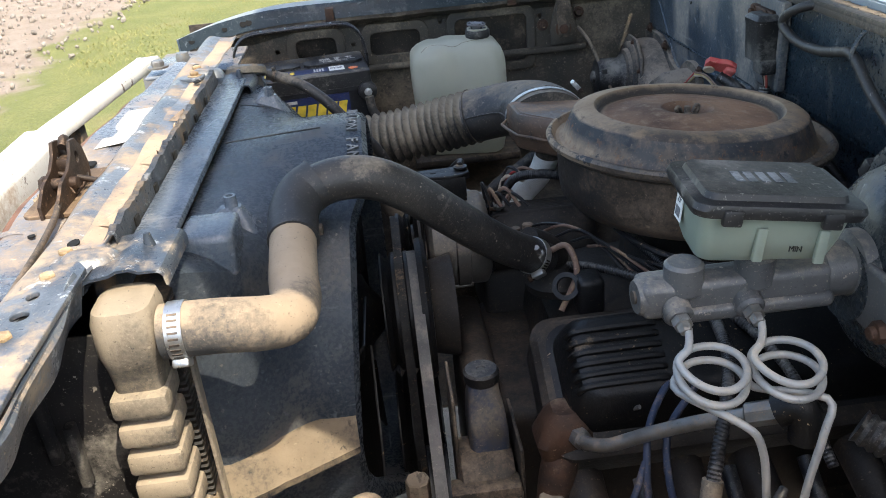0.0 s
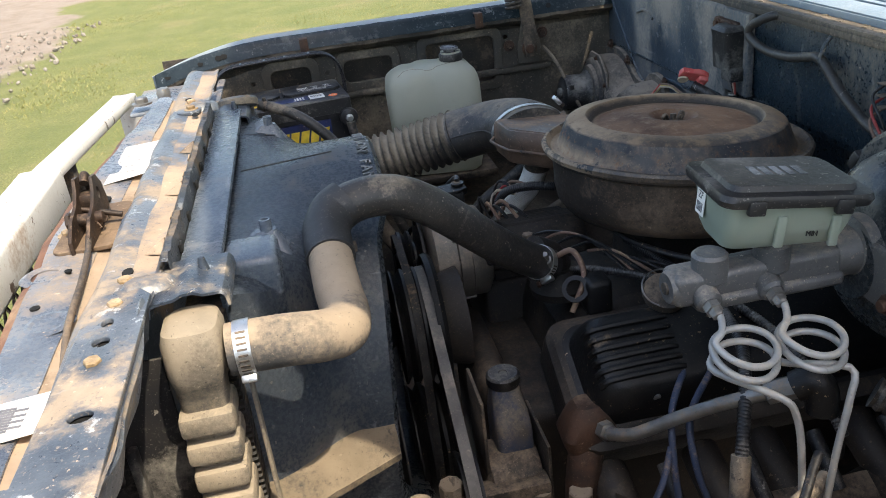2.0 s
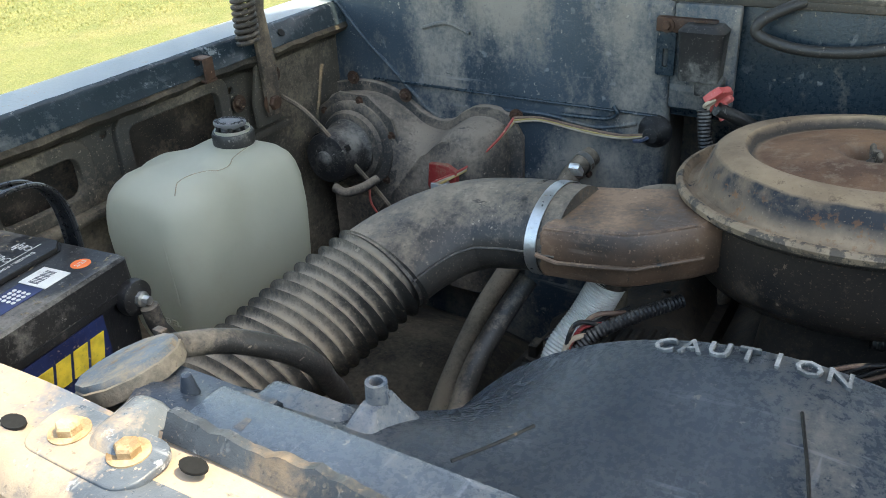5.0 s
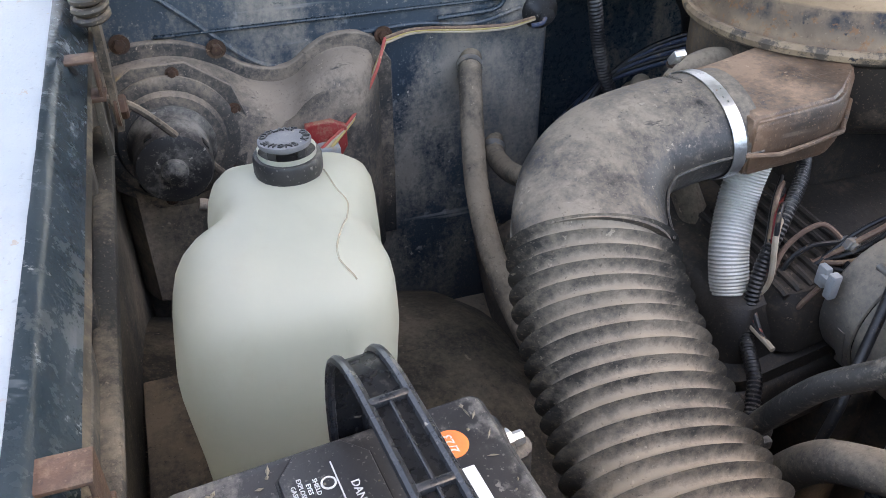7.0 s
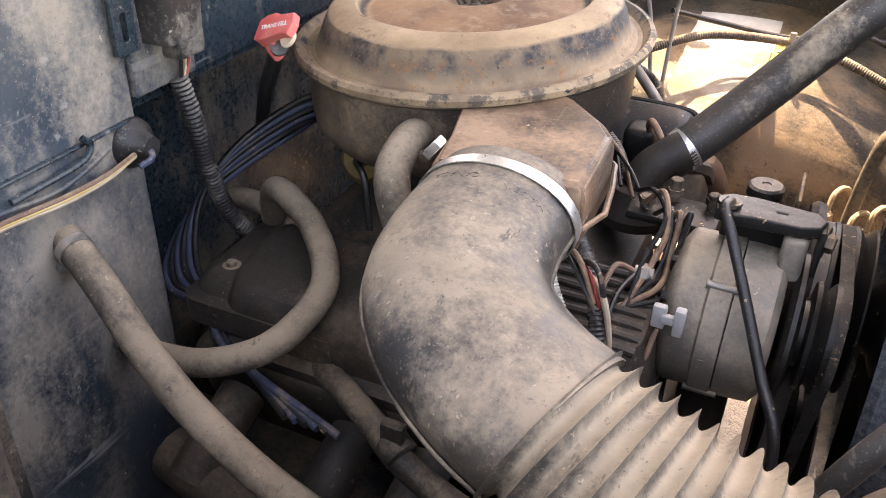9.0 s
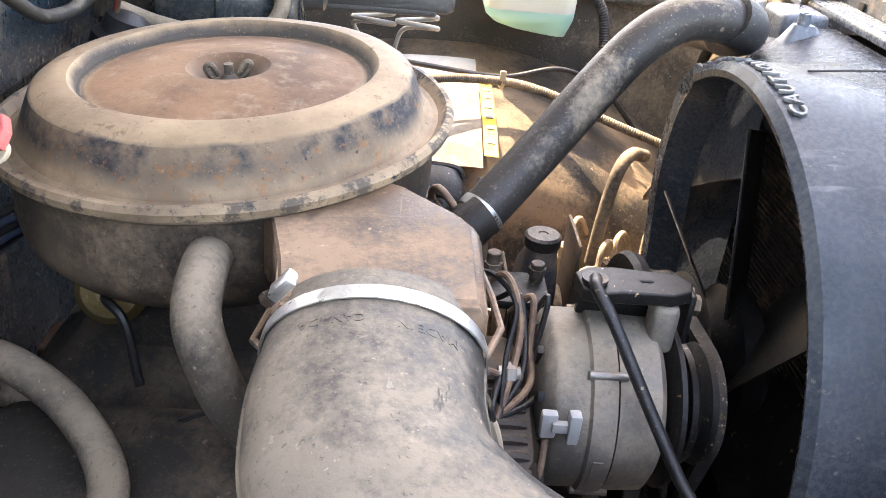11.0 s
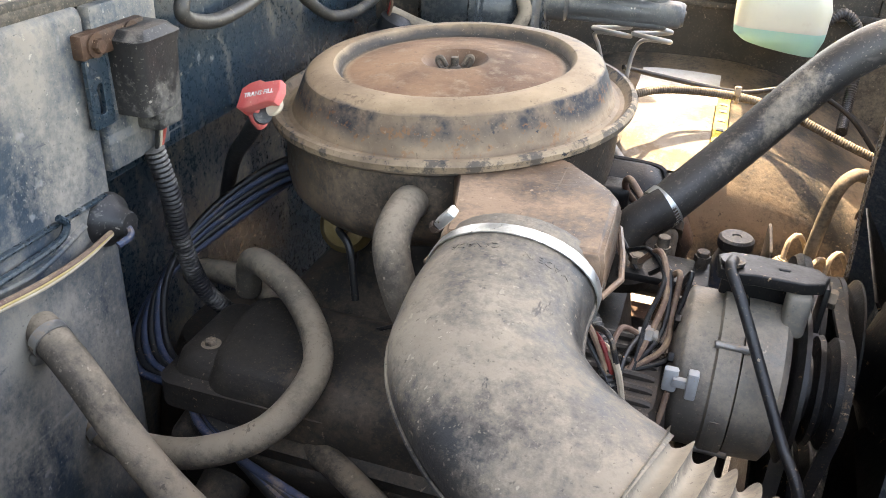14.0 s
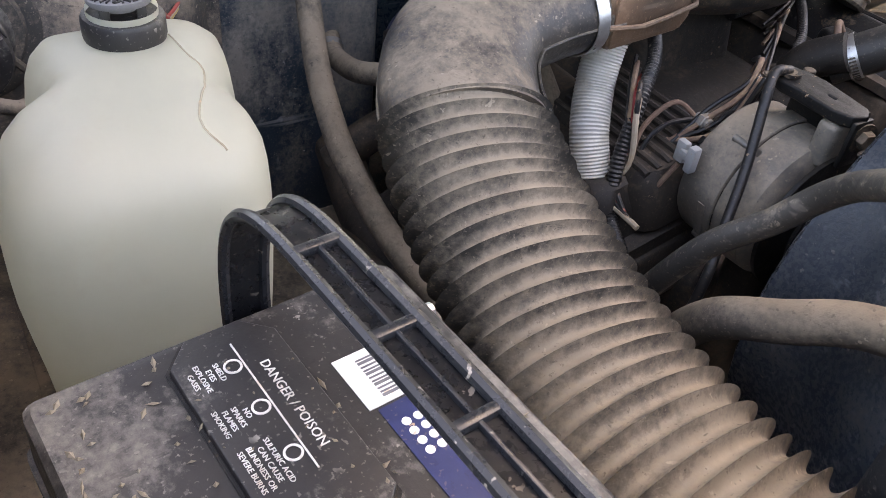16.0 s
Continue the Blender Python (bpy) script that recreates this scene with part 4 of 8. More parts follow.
# ---- radiator ----
def radiator():
    r = thing("radiator", (-0.39, 0.0, 0.50), "dusty radiator with ribbed plastic side tanks", "radiator")
    part("core", box(-0.412, -0.372, -0.33, 0.37, 0.50, 1.005, 0.002), "core", r)
    tank = join(loft([(0.48, -0.424, -0.382, -0.372, -0.335, 0.008), (0.952, -0.420, -0.378, -0.374, -0.335, 0.008), (0.970, -0.420, -0.376, -0.380, -0.333, 0.010), (0.988, -0.422, -0.370, -0.388, -0.330, 0.014), (1.018, -0.421, -0.368, -0.390, -0.330, 0.016), (1.028, -0.418, -0.371, -0.386, -0.332, 0.014), (1.032, -0.411, -0.378, -0.378, -0.338, 0.010)], 5))
    tank = part("side_tank", tank, "tank", r, "dusty tan plastic side tank")
    for k in range(13):
        z = 0.945 - k * 0.0305
        part("tank_rib", box(-0.424, -0.374, -0.385, -0.334, z - 0.022, z, 0.005, 2), "tank", tank)
    part("header_strip", box(-0.361, -0.3575, -0.344, -0.330, 0.48, 1.0, 0.001), "tank", r, "dusty crimped header strip")
    part("hose_neck", rod((-0.366, -0.372, 1.000), (-0.335, -0.372, 1.000), 0.020, 20, 0.003), "tank", tank)
    t2 = join(box(-0.424, -0.355, 0.37, 0.445, 0.48, 1.010, 0.014, 4))
    t2 = part("side_tank", t2, "hose_dark", r, "black plastic side tank")
    part("filler_neck", lathe([(0.022, 0), (0.022, 0.02), (0.018, 0.02), (0.018, 0)], 24, Matrix.Translation((-0.378, 0.400, 1.002))), "zinc", t2)
    tip = Matrix.Translation((-0.380, 0.396, 1.028)) @ Matrix.Rotation(radians(-22), 4, "X")
    cap = part("pressure_cap", lathe([(0.020, -0.005), (0.0300, -0.004), (0.0318, -0.001), (0.0322, 0.008), (0.0310, 0.0105), (0.020, 0.0112), (0, 0.0115)], 12, tip), "cap_blue", r, "chalky blue-grey radiator cap with rusty rim")
    part("cap_rim", lathe([(0.0312, -0.0045), (0.0330, -0.004), (0.0333, 0.006), (0.0322, 0.0068)], 12, tip), "tank", cap, "tan dust-caked rim")
    for y0, y1, z in ((-0.352, -0.262, 1.0455), (0.292, 0.372, 1.034)):
        b = extrude_profile([(-0.428, z - 0.012), (-0.426, z - 0.002), (-0.420, z), (-0.405, z + 0.001), (-0.398, z + 0.004), (-0.388, z + 0.004), (-0.380, z), (-0.364, z - 0.001), (-0.360, z - 0.006), (-0.359, z - 0.016)], y0, y1, 22, 0.003, 0.0025)
        b = bend(b, lambda v: Vector((v.x, v.y + 0.14 * (v.x + 0.39), v.z)))
        plate = part("top_bracket", b, "bracket_blue", r, "scraped dark blue hold-down bracket")
        part("bracket_peg", lathe([(0, 0.014), (0.003, 0.013), (0.0045, 0.006), (0.006, 0)], 14, Matrix.Translation((-0.383, (y0 + y1) / 2 + 0.012, z))), "bracket_blue", plate)
    return r


radiator()


def bolt(at, way=(0, 0, 1), r=0.0072, mat="bolt_tan", name="bolt", label="dusty tan hex bolt on the radiator support", h=0.007):
    return single(name, hex_bolt(at, way, r, h), mat, label, "bolt", "bolts of the bay", angle=25)


for x, y in ((-0.449, 0.357), (-0.446, 0.317), (-0.450, -0.309), (-0.451, -0.355), (-0.452, -0.449)):
    bolt((x, y, 1.0505), r=0.0068)
for y0, y1 in ((0.298, 0.376), (-0.376, -0.291)):
    # pressed pad under each pair of bolts, raised a little from the beam
    pad = sheet(rounded(-0.4665, -0.432, y0, y1, 0.012, 5), [], 0.003, Matrix.Translation((0, 0, 1.0475)), 0.0012)
    structure("bolt_pad", bend(pad, lambda v: Vector((v.x, v.y, v.z + 0.001 * noise.noise(v * 40)))), "support", parent=support)
# black ovals on the beam stand in for shaded holes
for x, y in ((-0.457, 0.392), (-0.437, 0.283), (-0.453, -0.281)):
    structure("beam_hole_shade", sheet(oval(x, y, 0.0052, 0.0085), [], 0.0016, Matrix.Translation((0, 0, 1.0492)), 0), "hole", parent=support)
for y0, y1 in ((0.318, 0.352), (-0.335, -0.300)):
    # embossed hump that runs from the pad over the edge
    hump = loft([(1.047, -0.455, -0.405, y0, y1, 0.008), (1.055, -0.450, -0.408, y0 + 0.006, y1 - 0.006, 0.007), (1.0575, -0.445, -0.412, y0 + 0.010, y1 - 0.010, 0.005)], 4)
    structure("embossed_hump", bend(hump, lambda v: Vector((v.x, v.y + 0.25 * (v.x + 0.43), v.z - 0.35 * max(0.0, v.x + 0.425)))), "support", parent=support)
bolt((-0.575, 0.62, 1.004), r=0.012, h=0.014, mat="zinc")
bolt((-0.505, 0.035, 1.004), r=0.008)
bolt((-0.569, -0.040, 1.008), r=0.008)
bolt((-0.515, -0.04, 1.004), r=0.008)


# ---- fan shroud ----
RING_Y, RING_Z, RING_R = 0.055, 0.765, 0.252


def shroud():
    s = thing("fan_shroud", (-0.30, 0.05, 0.50), "black plastic fan shroud with raised warning letters", "fan shroud")
    # flat top plate against the radiator, then the body that closes in on the ring
    plate = bend(box(-0.4125, -0.371, -0.266, 0.330, 1.028, 1.038, 0.003), lambda v: Vector((v.x, v.y, v.z + 0.0012 * noise.noise(v * 12))))
    part("top_plate", plate, "shroud", s)
    bm = bmesh.new()
    rows = []
    n = 96
    for i in range(n):
        a = 2 * math.pi * i / n
        cy, cz = math.cos(a), math.sin(a)
        # rectangle against the radiator
        k = min(0.335 / max(abs(cy), 1e-6), 0.262 / max(abs(cz), 1e-6))
        ry, rz = 0.035 + k * cy, 0.760 + k * cz
        if cz > 0:
            rz = min(rz, 1.032)
        # the driver side flares out into a flat slanted wall
        deg = i * 360.0 / n
        w = min(1.0, max(0.0, (deg - 116) / 22)) * min(1.0, max(0.0, (226 - deg) / 30))
        w = w * w * (3 - 2 * w)
        grow, back = 0.034 * w, -0.022 * w - 0.02 * min(1.0, max(0.0, (deg - 140) / 45)) * w
        ring_y, ring_z = RING_Y + (RING_R + 0.016 + grow) * cy, RING_Z + (RING_R + 0.016 + grow) * cz
        row = [(-0.374, ry, rz)]
        for u in (0.12, 0.25, 0.4, 0.55, 0.7, 0.82, 0.92):
            e = u * u * (3 - 2 * u)
            row.append((-0.374 + (0.150 + back) * u, ry + (ring_y - ry) * e, rz + (ring_z - rz) * e))
        row += [(x + back, RING_Y + (RING_R + o + grow * k) * cy, RING_Z + (RING_R + o + grow * k) * cz) for x, o, k in ((-0.212, 0.016, 1), (-0.194, 0.014, 1), (-0.188, 0.006, 0.9), (-0.190, 0.0, 0.5), (-0.225, -0.002, 0.0))]
        rows.append([bm.verts.new(c) for c in row])
    for a, b in zip(rows, rows[1:] + rows[:1]):
        for k in range(len(a) - 1):
            bm.faces.new((a[k], a[k + 1], b[k + 1], b[k]))
    bmesh.ops.solidify(bm, geom=list(bm.faces), thickness=0.003)
    body = part("body", bm, "shroud", s)
    # raised bosses with gussets on the top corners
    for y, k in ((0.252, 1), (-0.174, -1)):
        part("corner_boss", join(lathe([(0.0075, -0.03), (0.0065, 0.0), (0.0040, 0.0), (0.0040, -0.012), (0, -0.012)], 18, Matrix.Translation((-0.330, y, 1.038))),
                                 loft([(0.985, -0.372, -0.300, y - 0.030, y + 0.030, 0.01), (1.012, -0.362, -0.312, y - 0.012, y + 0.012, 0.008), (1.026, -0.342, -0.320, y - 0.006, y + 0.006, 0.004)])), "shroud", body)
    flange = bmesh.new()
    rows = []
    for i in range(17):
        q = i / 16
        e = 0.0015 * noise.noise((q * 9, 1.0, 4.0))
        x, y, z = -0.385 + 0.152 * q, -0.328 + 0.078 * q, 0.792 + 0.004 * q + e
        rows.append([flange.verts.new(c) for c in ((x, y + 0.03, z + 0.004), (x + 0.002, y - 0.002, z - 0.004), (x + 0.003, y - 0.016, z - 0.022), (x + 0.003, y - 0.019, z - 0.024), (x + 0.003, y - 0.019, z - 0.032))])
    for a, c in zip(rows, rows[1:]):
        for k in range(4):
            flange.faces.new((a[k], a[k + 1], c[k + 1], c[k]))
    bmesh.ops.solidify(flange, geom=list(flange.faces), thickness=0.003)
    part("lower_flange", flange, "ledge", body, "dusty lower joining flange")
    part("side_block", box(-0.372, -0.318, -0.262, -0.196, 0.985, 1.032, 0.008, 3), "shroud", body)
    part("side_block", box(-0.372, -0.330, 0.262, 0.330, 0.975, 1.018, 0.008, 3), "shroud", body)
    # mould seams
    for y0, y1, x1 in ((0.018, 0.040, -0.245), (0.185, 0.160, -0.318)):
        part("seam", tube([(-0.362, y0, 1.0335), ((x1 - 0.362) / 2, (y0 + y1) / 2 - 0.002, 1.0340), (x1, y1, 1.0330)], 0.0010, 6), "pulley", body)
    # letters round the ring
    text = "CAUTION FAN"
    for k, ch in enumerate(text):
        if ch == " ":
            continue
        a = radians(75.0 + 3.5 * k)
        r = RING_R + 0.0165
        at = Vector((-0.206, RING_Y + r * math.cos(a), RING_Z + r * math.sin(a)))
        out = Vector((0, math.cos(a), math.sin(a)))
        along = Vector((0, -math.sin(a), math.cos(a)))
        up = out.cross(along)
        m = Matrix((along, up, out)).transposed().to_4x4()
        m.translation = at
        part("raised_letter", words(ch, 0.0195, m, 0.0012, bevel=0.0004), "raised", body)
    a = radians(75.0 + 3.5 * 11.7)
    r = RING_R + 0.0165
    out, along = Vector((0, math.cos(a), math.sin(a))), Vector((0, -math.sin(a), math.cos(a)))
    m = Matrix((along, out.cross(along), out)).transposed().to_4x4()
    m.translation = Vector((-0.206, RING_Y + r * math.cos(a), RING_Z + r * math.sin(a)))
    arrow = sheet([(-0.010, -0.004), (0.002, -0.004), (0.002, -0.009), (0.012, 0), (0.002, 0.009), (0.002, 0.004), (-0.010, 0.004)], [[(-0.008, -0.002), (0.004, -0.002), (0.004, -0.005), (0.009, 0), (0.004, 0.005), (0.004, 0.002), (-0.008, 0.002)]], 0.0016, m, 0.0003)
    part("raised_arrow", arrow, "raised", body)
    return s


shroud()


# ---- fan, pulleys and belts ----
def fan():
    f = thing("engine_fan", (-0.20, RING_Y, 0.70), "dirty metal engine fan behind the shroud", "fan")
    part("hub", lathe([(0, 0), (0.055, 0), (0.075, 0.015), (0.075, 0.035), (0.04, 0.05), (0.02, 0.07), (0, 0.07)], 32, aim((-0.265, RING_Y, RING_Z - 0.02), (1, 0, 0))), "pulley", f)
    for k in range(6):
        a = radians(20 + 60 * k)
        m = Matrix.Translation((-0.245, RING_Y, RING_Z - 0.02)) @ Matrix.Rotation(a, 4, "X")
        blade = bend(box(-0.002, 0.002, -0.045, 0.045, 0.05, 0.225, 0.001), lambda v: Vector((v.x + v.y * 0.6, v.y, v.z)))
        part("blade", moved(blade, m), "pulley", f)
    return f


fan()


def pulley(x0, x1, r, y, z, grooves=1):
    w = (x1 - x0) / grooves
    prof = [(0, 0), (r * 0.35, 0), (r * 0.45, 0.006), (r * 0.8, 0.006), (r, 0)]
    for g in range(grooves):
        prof += [(r, g * w + w * 0.12), (r * 0.88, g * w + w * 0.5), (r, g * w + w * 0.88)]
    prof += [(r, x1 - x0), (r * 0.8, x1 - x0 - 0.004), (0, x1 - x0 - 0.004)]
    return lathe(prof, 40, aim((x0, y, z), (1, 0, 0)))


def belt(x, pts, width=0.012, thick=0.009):
    """A closed belt round round pulleys (y, z, r) in one plane, going round them in turn."""
    out = []
    n = len(pts)
    for i in range(n):
        (y0, z0, r0), (y1, z1, r1) = pts[i], pts[(i + 1) % n]
        d = Vector((y1 - y0, z1 - z0))
        a = math.atan2(d.y, d.x)
        b = math.acos(max(-1, min(1, (r0 - r1) / d.length)))
        out.append(((y0, z0, r0), a - b, (y1, z1, r1)))
    line = []
    for i in range(n):
        (c0, ang, c1), (_, ang2, _) = out[i - 1], out[i]
        y, z, r = pts[i]
        a0, a1 = out[i - 1][1], out[i][1]
        while a1 < a0:
            a1 += 2 * math.pi
        for k in range(13):
            a = a0 + (a1 - a0) * k / 12
            line.append((y + r * math.cos(a), z + r * math.sin(a)))
    bm = bmesh.new()
    rows = []
    m = len(line)
    for i in range(m):
        py, pz = line[i]
        ty, tz = line[(i + 1) % m][0] - line[i - 1][0], line[(i + 1) % m][1] - line[i - 1][1]
        k = math.hypot(ty, tz) or 1
        ny, nz = tz / k, -ty / k
        rows.append([bm.verts.new((x + dx, py + ny * o, pz + nz * o)) for dx, o in ((-width / 2, 0.001), (width / 2, 0.001), (width * 0.32, -thick), (-width * 0.32, -thick))])
    for i in range(m):
        a, b = rows[i], rows[(i + 1) % m]
        for k in range(4):
            bm.faces.new((a[k], a[(k + 1) % 4], b[(k + 1) % 4], b[k]))
    return bm


pp = thing("water_pump_pulley", (-0.18, RING_Y, 0.70), "black stepped water pump pulley", "pulley")
part("pulley_disc", pulley(-0.195, -0.140, 0.085, RING_Y, 0.745, 3), "pulley", pp)
part("pulley_hub", lathe([(0.10, -0.002), (0.102, 0.006), (0.098, 0.012), (0.05, 0.014), (0, 0.014)], 36, aim((-0.142, RING_Y, 0.745), (1, 0, 0))), "pulley", pp)
cp = thing("crank_pulley", (-0.18, RING_Y, 0.46), "black crankshaft pulley low in the bay", "pulley")
part("pulley_disc", pulley(-0.195, -0.130, 0.095, RING_Y, 0.53, 3), "pulley", cp)
single("fan_belt", belt(-0.148, [(RING_Y, 0.745, 0.083), (RING_Y, 0.53, 0.093), (-0.190, 0.62, 0.06)][::-1], 0.015), "belt_sunlit", "worn drive belt with sunlight in its grey colour", "belt", "drive belts")
single("fan_belt", belt(-0.168, [(RING_Y, 0.53, 0.093), (0.175, 0.785, 0.05), (RING_Y, 0.745, 0.083)]), "belt", "worn black drive belt", "belt", "drive belts")


# ---- engine ----
def engine():
    e = thing("engine", (0.15, RING_Y, 0.40), "grimy iron V8 engine with black valve covers", "engine")
    block = join(box(-0.06, 0.46, -0.10, 0.21, 0.40, 0.66, 0.02, 3), box(-0.10, -0.05, -0.06, 0.17, 0.42, 0.70, 0.02, 3))
    part("block", block, "iron", e)
    part("bellhousing", loft([(0.40, 0.44, 0.58, -0.09, 0.20, 0.04), (0.56, 0.44, 0.58, -0.07, 0.18, 0.06), (0.62, 0.45, 0.57, -0.02, 0.13, 0.05)], 5), "iron", e)
    part("front_cover", lathe([(0, 0), (0.055, 0), (0.065, 0.01), (0.075, 0.05), (0, 0.05)], 28, aim((-0.145, RING_Y, 0.745), (1, 0, 0))), "iron", e)
    intake = join(loft([(0.66, 0.02, 0.40, -0.09, 0.20, 0.03), (0.74, 0.03, 0.39, -0.06, 0.17, 0.03), (0.775, 0.10, 0.36, -0.03, 0.13, 0.03)]), loft([(0.76, 0.16, 0.32, -0.03, 0.13, 0.02), (0.86, 0.17, 0.31, -0.02, 0.12, 0.02)]))
    intake = part("intake", intake, "iron", e)
    part("runner", tube([(0.06, -0.05, 0.745), (0.07, -0.11, 0.735), (0.07, -0.15, 0.70)], 0.028, 14), "iron", intake)
    part("runner", tube([(0.33, -0.05, 0.745), (0.33, -0.11, 0.735), (0.33, -0.15, 0.70)], 0.028, 14), "iron", intake)
    for s, name in ((-1, "driver"), (1, "passenger")):
        m = Matrix.Translation((0.026 if s < 0 else 0.0, RING_Y + s * (0.235 if s < 0 else 0.205), 0.757 if s < 0 else 0.722)) @ Matrix.Rotation(radians(-s * (32 if s < 0 else 14)), 4, "X")
        head = part("cylinder_head", box(-0.04, 0.42, -0.085, 0.085, -0.10, -0.015, 0.012, 3, m), "iron", e)
        vc = loft([(-0.015, -0.035, 0.405, -0.080, 0.080, 0.03), (0.0, -0.035, 0.405, -0.080, 0.080, 0.03), (0.004, -0.020, 0.390, -0.068, 0.068, 0.03), (0.035, -0.015, 0.385, -0.062, 0.062, 0.028), (0.058, -0.005, 0.375, -0.050, 0.050, 0.024), (0.062, 0.004, 0.366, -0.042, 0.042, 0.02)])
        cover = part("valve_cover", moved(vc, m), "pulley" if s < 0 else "iron", e, "black finned valve cover" if s < 0 else "dusty brown valve cover")
        if s < 0:
            part("cover_flange", moved(loft([(-0.017, -0.044, 0.412, -0.094, 0.088, 0.03), (-0.006, -0.044, 0.412, -0.094, 0.088, 0.03), (0.002, -0.036, 0.404, -0.084, 0.080, 0.03)], 5), m), "iron", cover, "dusty brown cover flange")
        for k in range(6 if s < 0 else 0):
            y = -0.034 + k * 0.0136
            part("fin", moved(tube([(-0.010, y, 0.048), (-0.002, y, 0.060), (0.03, y, 0.0635), (0.078, y, 0.0635), (0.092, y, 0.060)], 0.0046, 8, 4), m), "pulley" if s < 0 else "iron", cover)
        # exhaust manifold and plugs
        man = part("exhaust_manifold", tube([(0.0, RING_Y + s * 0.345, 0.635), (0.10, RING_Y + s * 0.375, 0.60), (0.25, RING_Y + s * 0.375, 0.59), (0.40, RING_Y + s * 0.345, 0.60)], 0.030, 14), "iron", e)
        for x in (0.02, 0.14, 0.22, 0.35):
            part("runner", tube([(x, RING_Y + s * 0.29, 0.655), (x, RING_Y + s * 0.33, 0.64), (x + 0.01, RING_Y + s * 0.37, 0.605)], 0.024, 12), "iron", man)
        for x0 in ((0.035, 0.195) if s < 0 else ()):
            part("heat_shield", moved(bend(box(x0, x0 + 0.125, -0.035, 0.035, 0, 0.004, 0.0015), lambda v: Vector((v.x, v.y, v.z - 6 * v.y * v.y))), Matrix.Translation((0, RING_Y + s * 0.40, 0.625)) @ Matrix.Rotation(radians(-s * 28), 4, "X")), "dirt_steel", e, "dusty pressed heat shield")
        for x in ((0.075, 0.175, 0.265, 0.36) if s < 0 else ()):
            y = RING_Y + s * 0.355
            part("spark_plug_boot", tube([(x, y - s * 0.02, 0.685), (x, y + s * 0.01, 0.665), (x + 0.003, y + s * 0.035, 0.640)], 0.0095, 10), "black_dusty", e)
    # ribbed raised front of the passenger cover
    m = Matrix.Translation((-0.004, 0.214, 0.712)) @ Matrix.Rotation(radians(-14), 4, "X")
    hump = part("cover_front", moved(loft([(0.03, -0.03, 0.155, -0.062, 0.062, 0.026), (0.075, -0.026, 0.150, -0.058, 0.058, 0.026), (0.092, -0.016, 0.142, -0.046, 0.046, 0.022)], 5), m), "iron", e, "dusty brown ribbed cover")
    for k in range(7):
        y = -0.042 + k * 0.014
        part("fin", moved(tube([(-0.012, y, 0.0905), (0.0, y, 0.0925), (0.04, y, 0.0928), (0.10, y, 0.0928), (0.132, y, 0.0915)], 0.0042, 8, 4), m), "iron", hump)
    rear = loft([(0.715, 0.245, 0.430, 0.195, 0.330, 0.018), (0.742, 0.245, 0.430, 0.195, 0.330, 0.018), (0.746, 0.255, 0.420, 0.205, 0.318, 0.016), (0.762, 0.260, 0.416, 0.210, 0.312, 0.016), (0.767, 0.268, 0.408, 0.218, 0.304, 0.012)], 4)
    rear = part("rear_cover", rear, "iron", e, "flat dusty brown cover at the back of the engine")
    for x, y in ((0.285, 0.235), (0.390, 0.290)):
        part("cover_bolt", hex_bolt((x, y, 0.766), (0, 0, 1), 0.006, 0.006), "dirt_steel", rear, angle=25)
    part("oil_cap", lathe([(0, 0), (0.026, 0), (0.028, 0.004), (0.026, 0.012), (0.008, 0.014), (0, 0.014)], 26, aim((0.128, -0.158, 0.840), (0, -0.5, 0.86))), "dirt_steel", e, "dirty round oil cap")
    part("cap_ring", tube([(0.128 + 0.029 * math.cos(a), -0.164 + 0.024 * math.sin(a), 0.854 + 0.014 * math.sin(a)) for a in [radians(x) for x in range(20, 250, 18)]], 0.0011, 6, 3), "zinc", e)
    part("red_patch", box(0.00, 0.16, -0.205, -0.195, 0.655, 0.700, 0.004), "engine_red", e, "patch of bare red engine paint")
    # thermostat housing
    th = join(lathe([(0.040, 0), (0.042, 0.012), (0.034, 0.022), (0.028, 0.040), (0.0, 0.045)], 26, Matrix.Translation((0.045, 0.02, 0.775))), tube([(0.045, 0.02, 0.815), (0.035, 0.014, 0.835), (0.020, 0.006, 0.848), (0.005, -0.002, 0.858)], 0.021, 16))
    part("thermostat_neck", th, "iron", e)
    return e


engine()


# ---- air cleaner ----
AC = Vector((0.235, 0.050, 0.0))


def lean(bm):
    """The engine sits nose up, so the air cleaner falls towards the firewall."""
    return bend(bm, lambda v: Vector((v.x, v.y, v.z - 0.062 * (v.x - AC.x) - 0.038 * (v.y - AC.y))))


